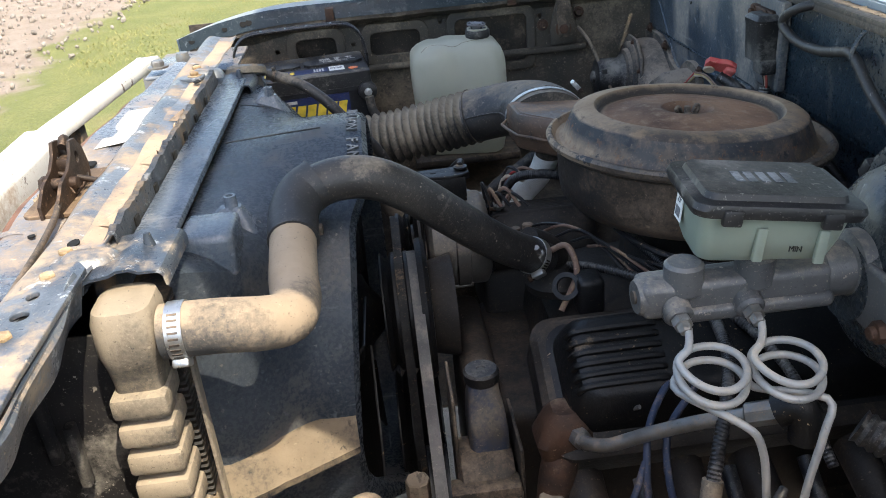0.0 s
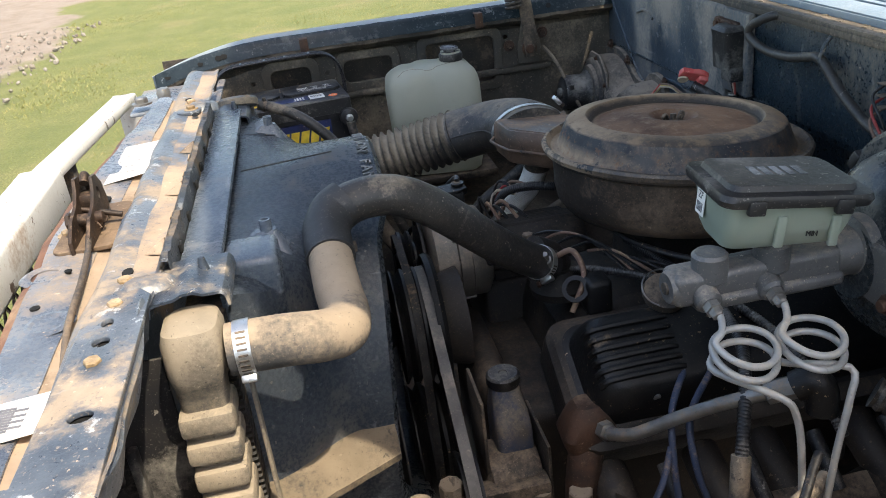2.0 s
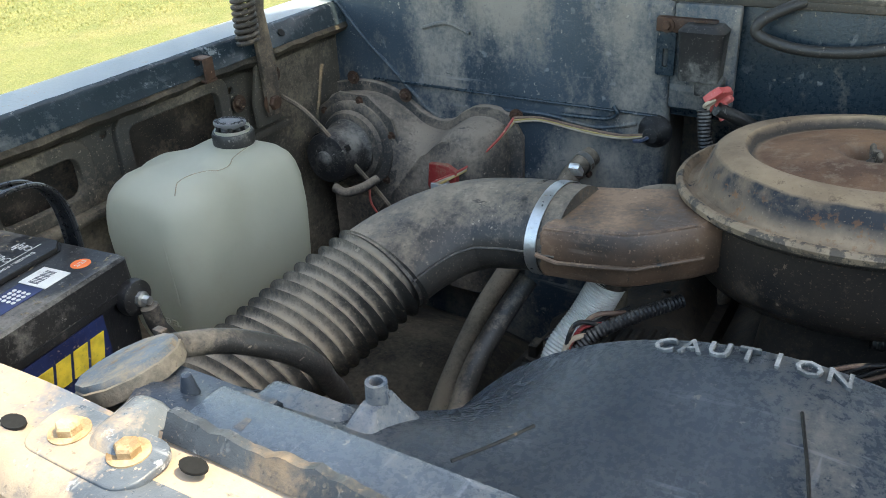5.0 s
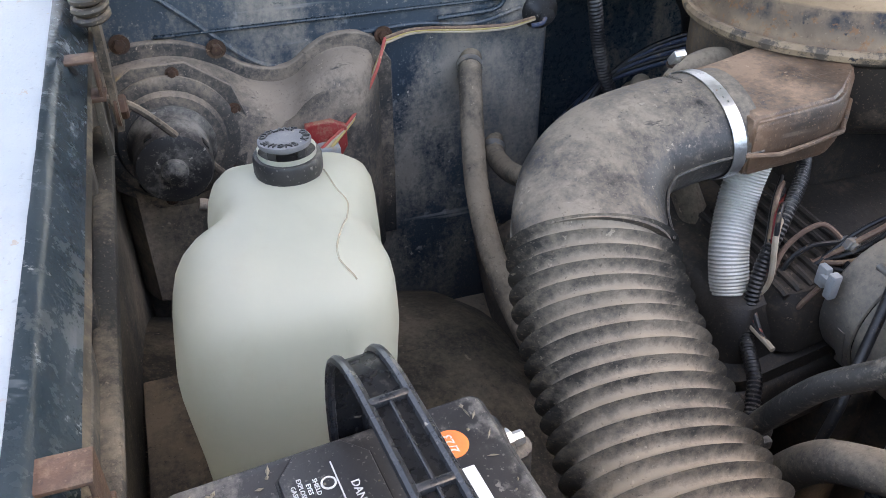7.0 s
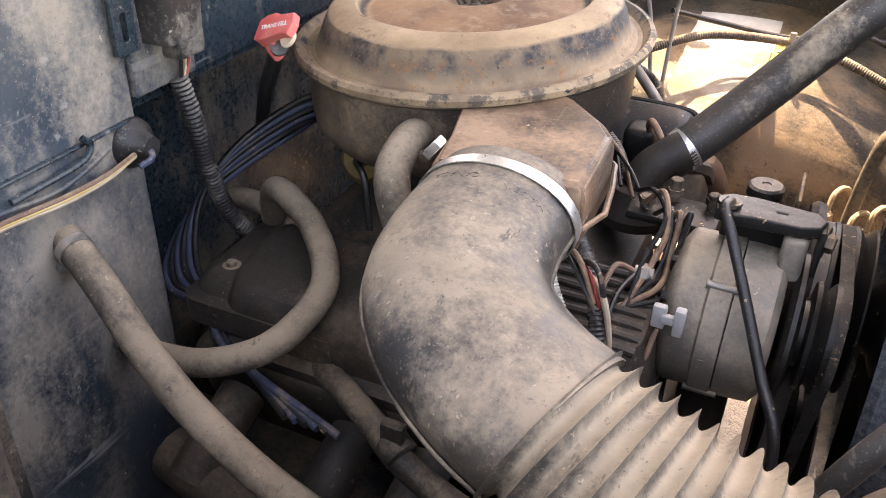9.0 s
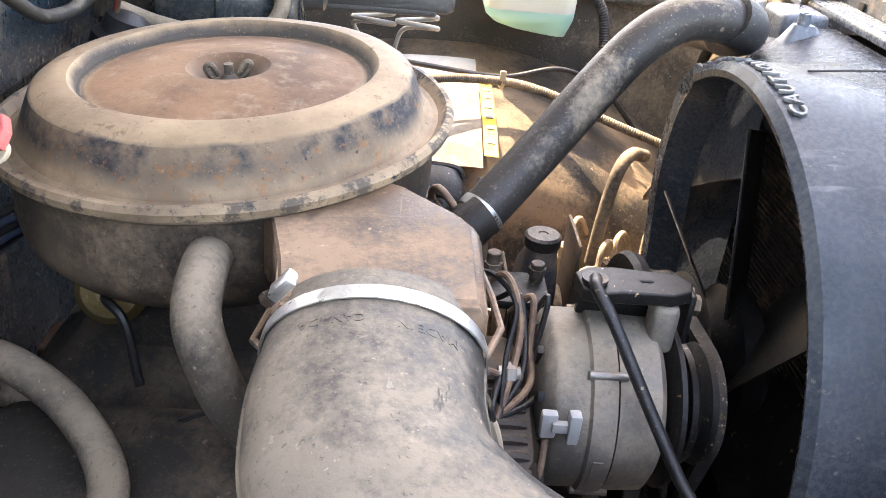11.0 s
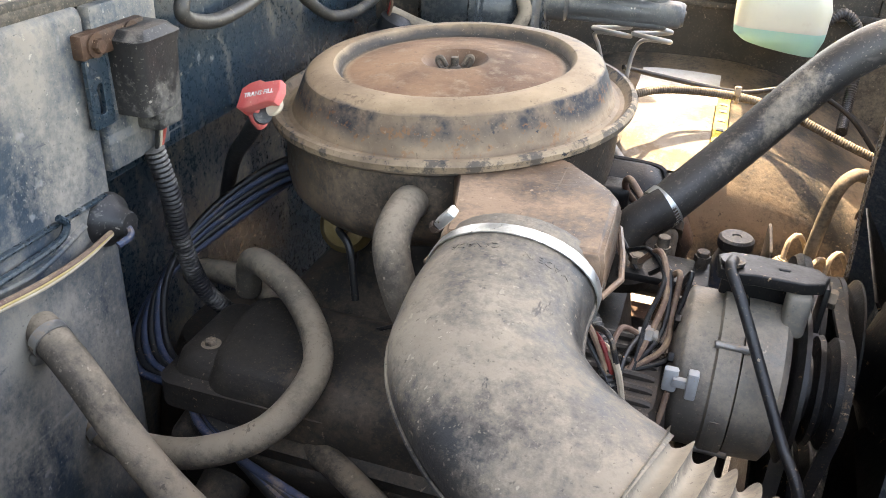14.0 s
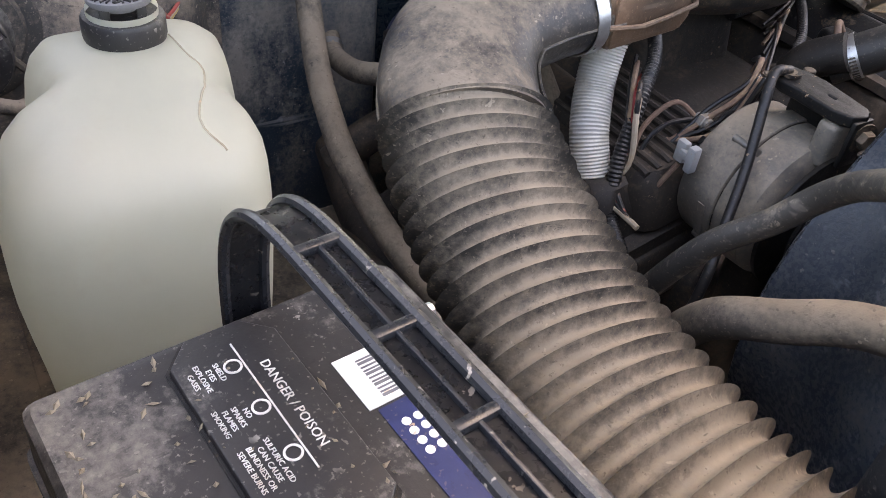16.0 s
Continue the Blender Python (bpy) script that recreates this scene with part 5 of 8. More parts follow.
def air_cleaner():
    a = thing("air_cleaner", (AC.x, AC.y, 0.86), "round dusty black steel air cleaner with a snorkel", "air cleaner")
    base = lathe([(0.06, 0.860), (0.125, 0.862), (0.155, 0.872), (0.168, 0.888), (0.171, 0.905), (0.172, 0.950), (0.178, 0.953), (0.182, 0.956), (0.182, 0.9585), (0.160, 0.9585)], 72, Matrix.Translation(AC))
    base = part("base_pan", lean(base), "cleaner_base", a)
    a1 = radians(-90)
    part("part_label", lean(moved(box(0.1722, 0.1732, -0.016, 0.016, 0.905, 0.935, 0), Matrix.Translation(AC) @ Matrix.Rotation(a1, 4, "Z"))), "zinc", base, "dull silver part label")
    lid = [(0.0, 0.984), (0.014, 0.984), (0.020, 0.986), (0.028, 0.997), (0.034, 1.0015), (0.044, 1.002), (0.080, 0.997), (0.106, 0.993), (0.1125, 0.992), (0.1160, 0.9935), (0.1185, 1.0005), (0.122, 1.004), (0.132, 1.0035), (0.144, 1.0005), (0.1505, 0.996), (0.155, 0.986), (0.162, 0.968), (0.1645, 0.9635), (0.169, 0.9615), (0.1735, 0.9620), (0.1765, 0.9660), (0.1800, 0.9695), (0.1840, 0.9690), (0.1865, 0.9650), (0.185, 0.959), (0.172, 0.958)]
    bm = lathe(lid, 96, Matrix.Translation(AC))
    for v in bm.verts:
        v.co.z += 0.0010 * noise.noise(v.co * 14)
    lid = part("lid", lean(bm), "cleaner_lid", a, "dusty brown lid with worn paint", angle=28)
    nut = join(lathe([(0.0, 0), (0.008, 0), (0.008, 0.008), (0.004, 0.012), (0.004, 0.020), (0, 0.020)], 14, Matrix.Translation((AC.x, AC.y, 0.983))))
    for s in (-1, 1):
        nut = join(nut, tube([(AC.x + s * 0.006, AC.y + s * 0.002, 0.989), (AC.x + s * 0.013, AC.y + s * 0.004, 0.993), (AC.x + s * 0.017, AC.y + s * 0.005, 1.001), (AC.x + s * 0.013, AC.y + s * 0.004, 1.003), (AC.x + s * 0.008, AC.y + s * 0.002, 0.994)], 0.0026, 8, 4))
    part("wing_nut", lean(nut), "dirt_steel", lid)
    # snorkel
    bm = bmesh.new()
    levels = [(0.900, -0.006), (0.906, 0.0), (0.952, 0.0), (0.9585, -0.006)]
    plan = [(0.200, 0.185), (0.174, 0.222), (0.163, 0.270), (0.160, 0.318), (0.034, 0.318), (0.034, 0.232), (0.046, 0.212), (0.085, 0.172), (0.115, 0.150), (0.20, 0.14)]
    c = Vector((0.11, 0.24))
    rings = []
    for z, inset in levels:
        ring = []
        for x, y in plan:
            d = (Vector((x, y)) - c).normalized() * inset
            slope = 0.0 if y < 0.2 else -0.004 * (y - 0.2) / 0.1
            ring.append(bm.verts.new((x + d.x, y + d.y, z + slope)))
        rings.append(ring)
    for r0, r1 in zip(rings, rings[1:]):
        for k in range(len(plan)):
            bm.faces.new((r0[k], r0[(k + 1) % len(plan)], r1[(k + 1) % len(plan)], r1[k]))
    bm.faces.new(rings[0][::-1])
    bm.faces.new(rings[-1])
    bmesh.ops.bevel(bm, geom=[e for e in bm.edges], offset=0.003, segments=2, affect="EDGES", clamp_overlap=True)
    part("snorkel", lean(bm), "snorkel", a, "dusty brown flat steel snorkel")
    # raised seam round the snorkel
    seam = [(x + (Vector((x, y)) - c).normalized().x * 0.002, y + (Vector((x, y)) - c).normalized().y * 0.002, 0.925 - (0.004 * (y - 0.2) / 0.1 if y > 0.2 else 0)) for x, y in plan[2:8]]
    part("snorkel_seam", lean(tube(seam, 0.0026, 8, 3)), "snorkel", a)
    return a


air_cleaner()


# ---- hoses of the cooling system ----
def clamp(parent, at, way, r, start=0, stop=250, n=26, width=0.013, screw=0, flat=1.0, mat="steel", label="bright steel worm clamp"):
    """A worm clamp: band, slots and screw housing."""
    c = part("clamp", band(at, way, r, width, 0.0012, flat), mat, parent, label)
    part("slots", moved(clamp_slots((0, 0, 0), (0, 0, 1), r + 0.0011, width, n, start, stop), aim(at, way) @ Matrix.Diagonal((1, flat, 1, 1))), "dirt_steel", c)
    m = aim(at, way) @ Matrix.Rotation(radians(screw), 4, "Z")
    part("screw_housing", moved(box(r, r + 0.0075, -0.010, 0.008, -width * 0.5, width * 0.5, 0.002), m), mat, c)
    part("screw", moved(join(rod((r + 0.004, 0.006, 0), (r + 0.004, 0.011, 0), 0.0036, 10), hex_bolt((r + 0.004, 0.010, 0), (0, 1, 0), 0.0050, 0.005, False)), m), "rust", c, "rusty hex screw")
    return c


uh = thing("upper_radiator_hose", (-0.335, -0.372, 0.975), "dusty rubber radiator hose with a black joining sleeve", "hose")
low = [(-0.366, -0.372, 1.000), (-0.345, -0.372, 1.000), (-0.315, -0.372, 0.999), (-0.285, -0.366, 0.993), (-0.266, -0.345, 0.984), (-0.262, -0.312, 0.982), (-0.265, -0.281, 0.988), (-0.267, -0.240, 0.996), (-0.268, -0.205, 1.004)]
part("lower_length", tube(low, 0.0235, 22), "hose_sun", uh, "tan dusty hose length with sunlight in its colour")
part("sleeve", tube([(-0.267, -0.222, 1.000), (-0.268, -0.195, 1.007), (-0.266, -0.172, 1.015), (-0.256, -0.153, 1.024), (-0.240, -0.146, 1.031)], 0.0262, 22), "hose_dark", uh, "black rubber joining sleeve")
top = [(-0.258, -0.156, 1.020), (-0.235, -0.147, 1.029), (-0.205, -0.143, 1.031), (-0.175, -0.138, 1.022), (-0.141, -0.127, 0.997), (-0.103, -0.106, 0.958), (-0.065, -0.080, 0.917), (-0.030, -0.054, 0.882), (0.010, -0.020, 0.846), (0.024, -0.008, 0.834)]
part("upper_length", tube(top, 0.0235, 22), "hose", uh, "dusty black hose length")
clamp(uh, (-0.352, -0.372, 1.000), (1, 0, 0), 0.0238, -60, 120, 16, 0.014, 240)
clamp(uh, (0.0085, -0.0222, 0.8473), (0.74, 0.62, -0.66), 0.0238, 0, 200, 24, 0.012, 230)
part("joint_screw", join(box(-0.250, -0.238, -0.205, -0.193, 0.994, 1.004, 0.002)), "dirt_steel", uh)

sb = thing("small_bypass_hoses", (0.02, 0.0, 0.80), "thin dusty coolant pipes beside the thermostat", "pipe")
part("pipe", tube([(0.03, -0.02, 0.85), (0.05, -0.04, 0.865), (0.055, -0.07, 0.84), (0.03, -0.09, 0.80)], 0.004, 10), "wire_brown", sb)
part("sensor", join(rod((0.02, -0.03, 0.835), (0.012, -0.045, 0.862), 0.007, 12), rod((0.012, -0.045, 0.862), (0.008, -0.052, 0.874), 0.004, 10)), "zinc", sb)

# overflow hose from the filler neck, and the lower hose on the passenger side
oh = thing("overflow_hose", (-0.35, 0.42, 0.99), "thin dusty overflow hose curving from the radiator cap", "hose")
part("hose_length", tube([(-0.350, 0.420, 1.017), (-0.336, 0.418, 1.013), (-0.300, 0.408, 0.999), (-0.274, 0.396, 0.983), (-0.252, 0.386, 0.964), (-0.234, 0.382, 0.942), (-0.216, 0.390, 0.914), (-0.186, 0.405, 0.874), (-0.154, 0.415, 0.805), (-0.13, 0.41, 0.74)], 0.0092, 14), "hose", oh)
part("spring_clip", join(band((-0.338, 0.4185, 1.0135), (0.95, -0.2, -0.3), 0.0094, 0.005, 0.0012), box(-0.341, -0.335, 0.414, 0.423, 1.022, 1.029, 0.001)), "dirt_steel", oh, "small dark spring clip")
single("lower_radiator_hose", tube([(-0.371, 0.362, 0.905), (-0.298, 0.374, 0.885), (-0.255, 0.392, 0.860), (-0.209, 0.402, 0.825), (-0.168, 0.392, 0.753), (-0.12, 0.34, 0.68), (-0.08, 0.22, 0.62)], 0.015, 16), "hose_tan", "thick tan lower hose below the bellows", "hose")


def squash(bm, line, seg, k):
    """Flattens a tube made by sweep() to an oval; k is the share of height left along it."""
    bm.verts.ensure_lookup_table()
    for i, p in enumerate(line):
        for j in range(seg):
            v = bm.verts[i * seg + j]
            v.co.z = p.z + (v.co.z - p.z) * (k(i / len(line)) if callable(k) else k)
    return bm


def rolls(points, r_out, r_in, pitch, seg, flat):
    """An oval bellows with sharp crests and shallow valleys, each roll a little different."""
    line = resample(smooth_line(points, 20), pitch / 8)
    radii = []
    for i in range(len(line)):
        uneven = 0.0014 * noise.noise((i // 8 * 0.7, 2.0, 5.0))
        radii.append(r_in + (r_out + uneven - r_in) * (1 - abs(math.sin(math.pi * i / 8)) ** 0.8))
    return squash(sweep(line, radii, seg), line, seg, flat)


# ---- intake duct ----
id_ = thing("intake_duct", (0.04, 0.44, 0.83), "grey dusty rubber intake elbow with a bellows", "duct")
elbow_line = smooth_line([(0.098, 0.300, 0.924), (0.099, 0.335, 0.922), (0.100, 0.372, 0.917), (0.092, 0.415, 0.911), (0.066, 0.449, 0.903), (0.030, 0.472, 0.893), (-0.006, 0.485, 0.884)], 8)
radii = [0.0630 + 0.002 * min(1, i / 30) for i in range(len(elbow_line))]
frames_e = frames_along(elbow_line)
bm = squash(sweep(elbow_line, radii, 36), elbow_line, 36, 0.70)
el = part("elbow", bm, "duct", id_)
seam_side = [p + f[0] * (-1) * (r + 0.0005) for p, f, r in zip(elbow_line, frames_e, radii)]
part("mould_seam", sweep(seam_side, 0.0014, 6), "duct", el)
seam_out = [p + f[0] * (r + 0.0005) for p, f, r in zip(elbow_line, frames_e, radii)]
part("mould_seam", sweep(seam_out, 0.0014, 6), "duct", el)
bel = [(-0.002, 0.484, 0.885), (-0.045, 0.497, 0.874), (-0.089, 0.507, 0.864), (-0.16, 0.518, 0.851), (-0.23, 0.526, 0.842), (-0.315, 0.526, 0.838), (-0.39, 0.516, 0.838), (-0.46, 0.504, 0.838)]
part("bellows", rolls(bel, 0.0715, 0.0585, 0.0152, 48, 0.66), "bellows", id_, "grey ribbed rubber bellows", angle=75)
clamp(id_, (0.0985, 0.326, 0.9225), (0.02, 1, -0.06), 0.0650, 35, 118, 40, 0.0125, 140, 0.70)
def elbow_top(x, y):
    """Height of the elbow's upper face."""
    return 0.922 - 0.135 * (y - 0.335) + 0.0635 * 0.70 * math.sqrt(max(0.0, 1 - ((x - 0.0995) / 0.0635) ** 2))


for text, size, y, x0, st in (("MADE IN", 0.0085, 0.352, 0.070, 1.1), ("CANADA", 0.0085, 0.350, 0.122, 1.1)):
    w = words(text, size, Matrix.Translation((x0, y, 0)), 0.0009)
    w = bend(w, lambda v: Vector((v.x, v.y, elbow_top(v.x, v.y) + v.z + 0.0003)))
    part("moulded_words", w, "duct", el)
for k in range(3):
    w = box(0.090 + k * 0.011, 0.095 + k * 0.011, 0.368, 0.377, 0, 0.0006, 0)
    w = bend(w, lambda v: Vector((v.x, v.y, elbow_top(v.x, v.y) + v.z + 0.0003)))
    part("moulded_mark", w, "duct", el)

hs = thing("preheat_tube", (0.055, 0.30, 0.79), "silver foil preheat tube below the snorkel", "tube")
part("foil_tube", ribbed([(0.090, 0.253, 0.905), (0.087, 0.266, 0.872), (0.076, 0.280, 0.838), (0.052, 0.297, 0.803), (0.030, 0.302, 0.765)], 0.0200, 0.0188, 0.0034, 22, 0.5, 16), "foil", hs)
part("collar", rod((0.092, 0.256, 0.905), (0.091, 0.262, 0.878), 0.0225, 22, 0.002), "dirt_steel", hs)


# ---- coolant jug ----
def jug():
    j = thing("coolant_jug", (0.0, 0.735, 0.74), "milky white plastic coolant jug with a black cap", "coolant bottle")
    lv = [(0.745, -0.080, 0.072, 0.675, 0.795, 0.026), (0.752, -0.087, 0.079, 0.667, 0.803, 0.030), (0.775, -0.091, 0.083, 0.662, 0.807, 0.030), (0.80, -0.094, 0.086, 0.660, 0.810, 0.030), (0.83, -0.096, 0.087, 0.658, 0.812, 0.030), (0.86, -0.098, 0.088, 0.657, 0.814, 0.030),
          (0.885, -0.099, 0.089, 0.657, 0.815, 0.030), (0.902, -0.099, 0.089, 0.657, 0.815, 0.030), (0.918, -0.099, 0.089, 0.658, 0.813, 0.031), (0.934, -0.098, 0.089, 0.659, 0.810, 0.032), (0.948, -0.097, 0.087, 0.661, 0.806, 0.034),
          (0.959, -0.093, 0.083, 0.665, 0.800, 0.034), (0.968, -0.085, 0.075, 0.673, 0.791, 0.032), (0.974, -0.073, 0.063, 0.685, 0.779, 0.028), (0.9765, -0.056, 0.050, 0.697, 0.765, 0.022), (0.978, -0.035, 0.038, 0.707, 0.750, 0.016), (0.9785, -0.012, 0.02, 0.718, 0.736, 0.006), (0.9785, -0.002, 0.006, 0.724, 0.727, 0.001)]
    bm = bmesh.new()
    rings = []
    for z, x0, x1, y0, y1, r in lv:
        ring = [Vector((x, y, z)) for x, y in rounded(x0, x1, y0, y1, r, 7)]
        total = sum((q - p).length for p, q in zip(ring, ring[1:] + ring[:1]))
        even, walked, at = [], 0.0, 0.0
        for p, q in zip(ring, ring[1:] + ring[:1]):
            d = (q - p).length
            while at < walked + d - 1e-9 and len(even) < 112:
                even.append(bm.verts.new(p.lerp(q, (at - walked) / d)))
                at += total / 112
            walked += d
        rings.append(even)
    for a, b in zip(rings, rings[1:]):
        for k in range(112):
            bm.faces.new((a[k], a[(k + 1) % 112], b[(k + 1) % 112], b[k]))
    bm.faces.new(rings[0][::-1])
    bm.faces.new(rings[-1])
    def ease(u):
        u = min(1.0, max(0.0, u))
        return u * u * (3 - 2 * u)
    def shape(v):
        # the head by the cap is narrow on the outer side, a waist parts it from the wide body; the inner side runs aslant
        up = ease((v.z - 0.855) / 0.06)
        outer = max(0.0, (v.y - 0.740) / 0.070)
        dy = -0.032 * outer * up * ease((v.x + 0.012) / 0.034)
        dy -= 0.010 * outer * up * math.exp(-((v.x - 0.004) / 0.013) ** 2)
        dy -= 0.19 * v.x * ease((0.760 - v.y) / 0.07)
        inner = up * ease((0.700 - v.y) / 0.04)
        dy += inner * (0.005 * math.exp(-((v.x + 0.004) / 0.020) ** 2) - 0.005 * math.exp(-((v.x + 0.052) / 0.022) ** 2))
        # pressed panel lines on the top and the inner side
        dent = 0.0035 * math.exp(-((v.x + 0.020 + 0.25 * (v.y - 0.70)) / 0.010) ** 2) * ease((v.z - 0.95) / 0.02)
        sag = 0.006 * ease((0.0 - v.x) / 0.09) * ease((v.z - 0.93) / 0.04)
        return Vector((v.x + 0.0015 * noise.noise(v * 11), v.y + dy + 0.0018 * noise.noise(v * 13), v.z - dent - sag + 0.0012 * noise.noise(v * 17)))
    tank = bend(bm, shape)
    skin = BVHTree.FromBMesh(tank)
    body = part("tank", tank, "jug", j)
    part("mould_seam", bend(tube([(-0.0970, 0.684, 0.83), (-0.0975, 0.684, 0.86), (-0.0985, 0.686, 0.90), (-0.0965, 0.690, 0.940)], 0.0010, 6), shape), "jug", body)
    crease = [skin.find_nearest(p)[0] for p in smooth_line([(0.036, 0.692, 0.975), (0.010, 0.688, 0.975), (-0.004, 0.684, 0.97), (-0.020, 0.688, 0.97), (-0.036, 0.695, 0.975), (-0.062, 0.703, 0.975), (-0.084, 0.691, 0.970)], 6)]
    part("crease", sweep(crease, 0.0007, 6), "seam_stain", body, "thin brown crease line")
    part("neck", lathe([(0.021, 0), (0.021, 0.03)], 28, Matrix.Translation((0.042, 0.716, 0.966))), "jug", body)
    cap = part("cap", lathe([(0.020, 0), (0.0240, 0.001), (0.0248, 0.004), (0.0248, 0.014), (0.0236, 0.0165), (0.018, 0.0165), (0, 0.0165)], 40, Matrix.Translation((0.042, 0.716, 0.9755))), "black_dusty", j, "black ribbed screw cap")
    flip = lathe([(0.010, 0), (0.010, 0.004), (0.0178, 0.004), (0.0190, 0.0055), (0.0190, 0.0080), (0.0175, 0.0090), (0.0, 0.0090)], 36, Matrix.Translation((0.040, 0.717, 0.9955)) @ Matrix.Rotation(radians(6), 4, "Y"))
    flip = part("flip_top", flip, "cap_top", cap)
    for a in (0.6, 2.2, 3.9, 5.4):
        part("leg", box(0.040 + 0.014 * math.cos(a) - 0.0015, 0.040 + 0.014 * math.cos(a) + 0.0015, 0.717 + 0.014 * math.sin(a) - 0.003, 0.717 + 0.014 * math.sin(a) + 0.003, 0.990, 1.000, 0.001), "black_dusty", cap)
    text = "ENGINE COOLANT ONLY "
    for k, ch in enumerate(text):
        if ch == " ":
            continue
        a = radians(200 - 18.0 * k)
        m = Matrix.Translation((0.040, 0.717, 0.9955)) @ Matrix.Rotation(radians(6), 4, "Y") @ Matrix.Rotation(a, 4, "Z") @ Matrix.Translation((0.0150, 0, 0.0090)) @ Matrix.Rotation(radians(-90), 4, "Z")
        part("raised_letter", words(ch, 0.0072, m, 0.0007, bevel=0.0002), "black", cap)
    m = Matrix(((0, 0, -1, -0.0945), (-1, 0, 0, 0.745), (0, 1, 0, 0.800), (0, 0, 0, 1)))
    part("moulded_words", words("COLD LEVEL", 0.0115, m, 0.0012), "jug", body)
    return j


jug()
single("jug_bracket", join(box(-0.11, 0.11, 0.655, 0.82, 0.728, 0.744, 0.004), box(-0.11, 0.11, 0.80, 0.862, 0.735, 0.742, 0.002)), "dirt_steel", "dirty steel tray under the coolant jug", "bracket")


# ---- battery ----
def battery():
    b = thing("battery", (-0.297, 0.745, 0.755), "black side-post car battery with a carry strap", "battery")
    X0, X1, Y0, Y1, TOP = -0.427, -0.166, 0.648, 0.826, 0.943
    part("case", join(loft([(0.758, X0 + 0.006, X1 - 0.006, Y0 + 0.006, Y1 - 0.006, 0.006), (0.905, X0 + 0.003, X1 - 0.003, Y0 + 0.003, Y1 - 0.003, 0.006)], 3), loft([(0.905, X0 - 0.001, X1 + 0.001, Y0 - 0.001, Y1 + 0.001, 0.007), (0.913, X0 - 0.001, X1 + 0.001, Y0 - 0.001, Y1 + 0.001, 0.007)], 3)), "black", b)
    lid = part("lid", loft([(0.913, X0 + 0.001, X1 - 0.001, Y0 + 0.001, Y1 - 0.001, 0.007), (TOP - 0.003, X0 + 0.002, X1 - 0.002, Y0 + 0.002, Y1 - 0.002, 0.007), (TOP, X0 + 0.005, X1 - 0.005, Y0 + 0.005, Y1 - 0.005, 0.006)], 3), "black_dusty", b, "dusty black lid with grass seeds")
    # raised vent covers with a groove round each
    for x0, x1 in ((-0.418, -0.302), (-0.292, -0.176)):
        pts = [(x0 + 0.010, 0.722), (x1 - 0.012, 0.722), (x1, 0.733), (x1, 0.757), (x1 - 0.012, 0.768), (x0 + 0.010, 0.768), (x0, 0.757), (x0, 0.733)]
        part("groove", sheet([(x + (0.0025 if x > (x0 + x1) / 2 else -0.0025), y + (0.0025 if y > 0.745 else -0.0025)) for x, y in pts], [], 0.0008, Matrix.Translation((0, 0, TOP)), 0), "pulley", lid)
        part("vent_cover", sheet(pts, [], 0.004, Matrix.Translation((0, 0, TOP)), 0.001), "black_dusty", lid)
    # warning panel, read from the front of the truck
    def lay(x, y, z=TOP + 0.0052, turn=-90):
        return Matrix.Translation((x, y, z)) @ Matrix.Rotation(radians(turn), 4, "Z")
    def back(x, y, z=TOP + 0.0052):
        return Matrix.Translation((x, y, z)) @ Matrix.Rotation(radians(180), 4, "Z")
    wx = -0.224
    part("warning_words", words("DANGER / POISON", 0.0060, back(wx - 0.004, 0.7345), 0.0002), "white_print", lid)
    part("warning_line", box(wx - 0.037, wx + 0.037, 0.7415, 0.7422, TOP + 0.005, TOP + 0.0055, 0), "white_print", lid)
    for dx, rows in ((0.025, ("SHIELD", "EYES", "EXPLOSIVE", "GASES")), (0.0, ("NO", "SPARKS", "FLAMES", "SMOKING")), (-0.026, ("SULFURIC ACID", "CAN CAUSE", "BLINDNESS OR", "SEVERE BURNS"))):
        for k, text in enumerate(rows):
            part("warning_words", words(text, 0.0033, back(wx + dx, 0.7525 + 0.0037 * k), 0.0002), "white_print", lid)
        part("warning_sign", lathe([(0.0030, 0), (0.0040, 0), (0.0040, 0.0004), (0.0030, 0.0004)], 20, Matrix.Translation((wx + dx, 0.7465, TOP + 0.005))), "white_print", lid)
    # labels on top: white with bars, navy with yellow shapes
    part("bar_label", box(-0.2455, -0.215, 0.675, 0.709, TOP, TOP + 0.0006, 0), "white_label", lid, "white label with bars")
    for k in range(11):
        x = -0.2425 + k * 0.0022
        part("label_bar", box(x, x + (0.0009 if k % 3 else 0.0015), 0.688, 0.700, TOP + 0.0006, TOP + 0.0009, 0), "ink", lid)
    navy = part("navy_label", box(-0.400, -0.247, 0.676, 0.706, TOP, TOP + 0.0005, 0), "navy_label", lid, "navy label with yellow shapes")
    for k in range(5):
        x = -0.319 - k * 0.0125
        part("yellow_shape", box(x - 0.0045, x + 0.0045, 0.681, 0.699, TOP + 0.0005, TOP + 0.0009, 0.0), "yellow_print", lid)
    for i in range(4):
        for k in range(4):
            part("label_dot", lathe([(0, 0), (0.0021, 0), (0.0021, 0.0003), (0, 0.0003)], 12, Matrix.Translation((-0.258 - k * 0.0055, 0.682 + i * 0.0058, TOP + 0.0005))), "white_label", lid)
    part("date_sticker", lathe([(0, 0), (0.0095, 0), (0.0095, 0.0005), (0, 0.0005)], 28, Matrix.Translation((-0.198, 0.680, TOP))), "orange_label", lid, "round orange date sticker")
    part("date_words", words("2/23", 0.0075, Matrix.Translation((-0.198, 0.680, TOP + 0.0006)), 0.0002), "white_print", lid)
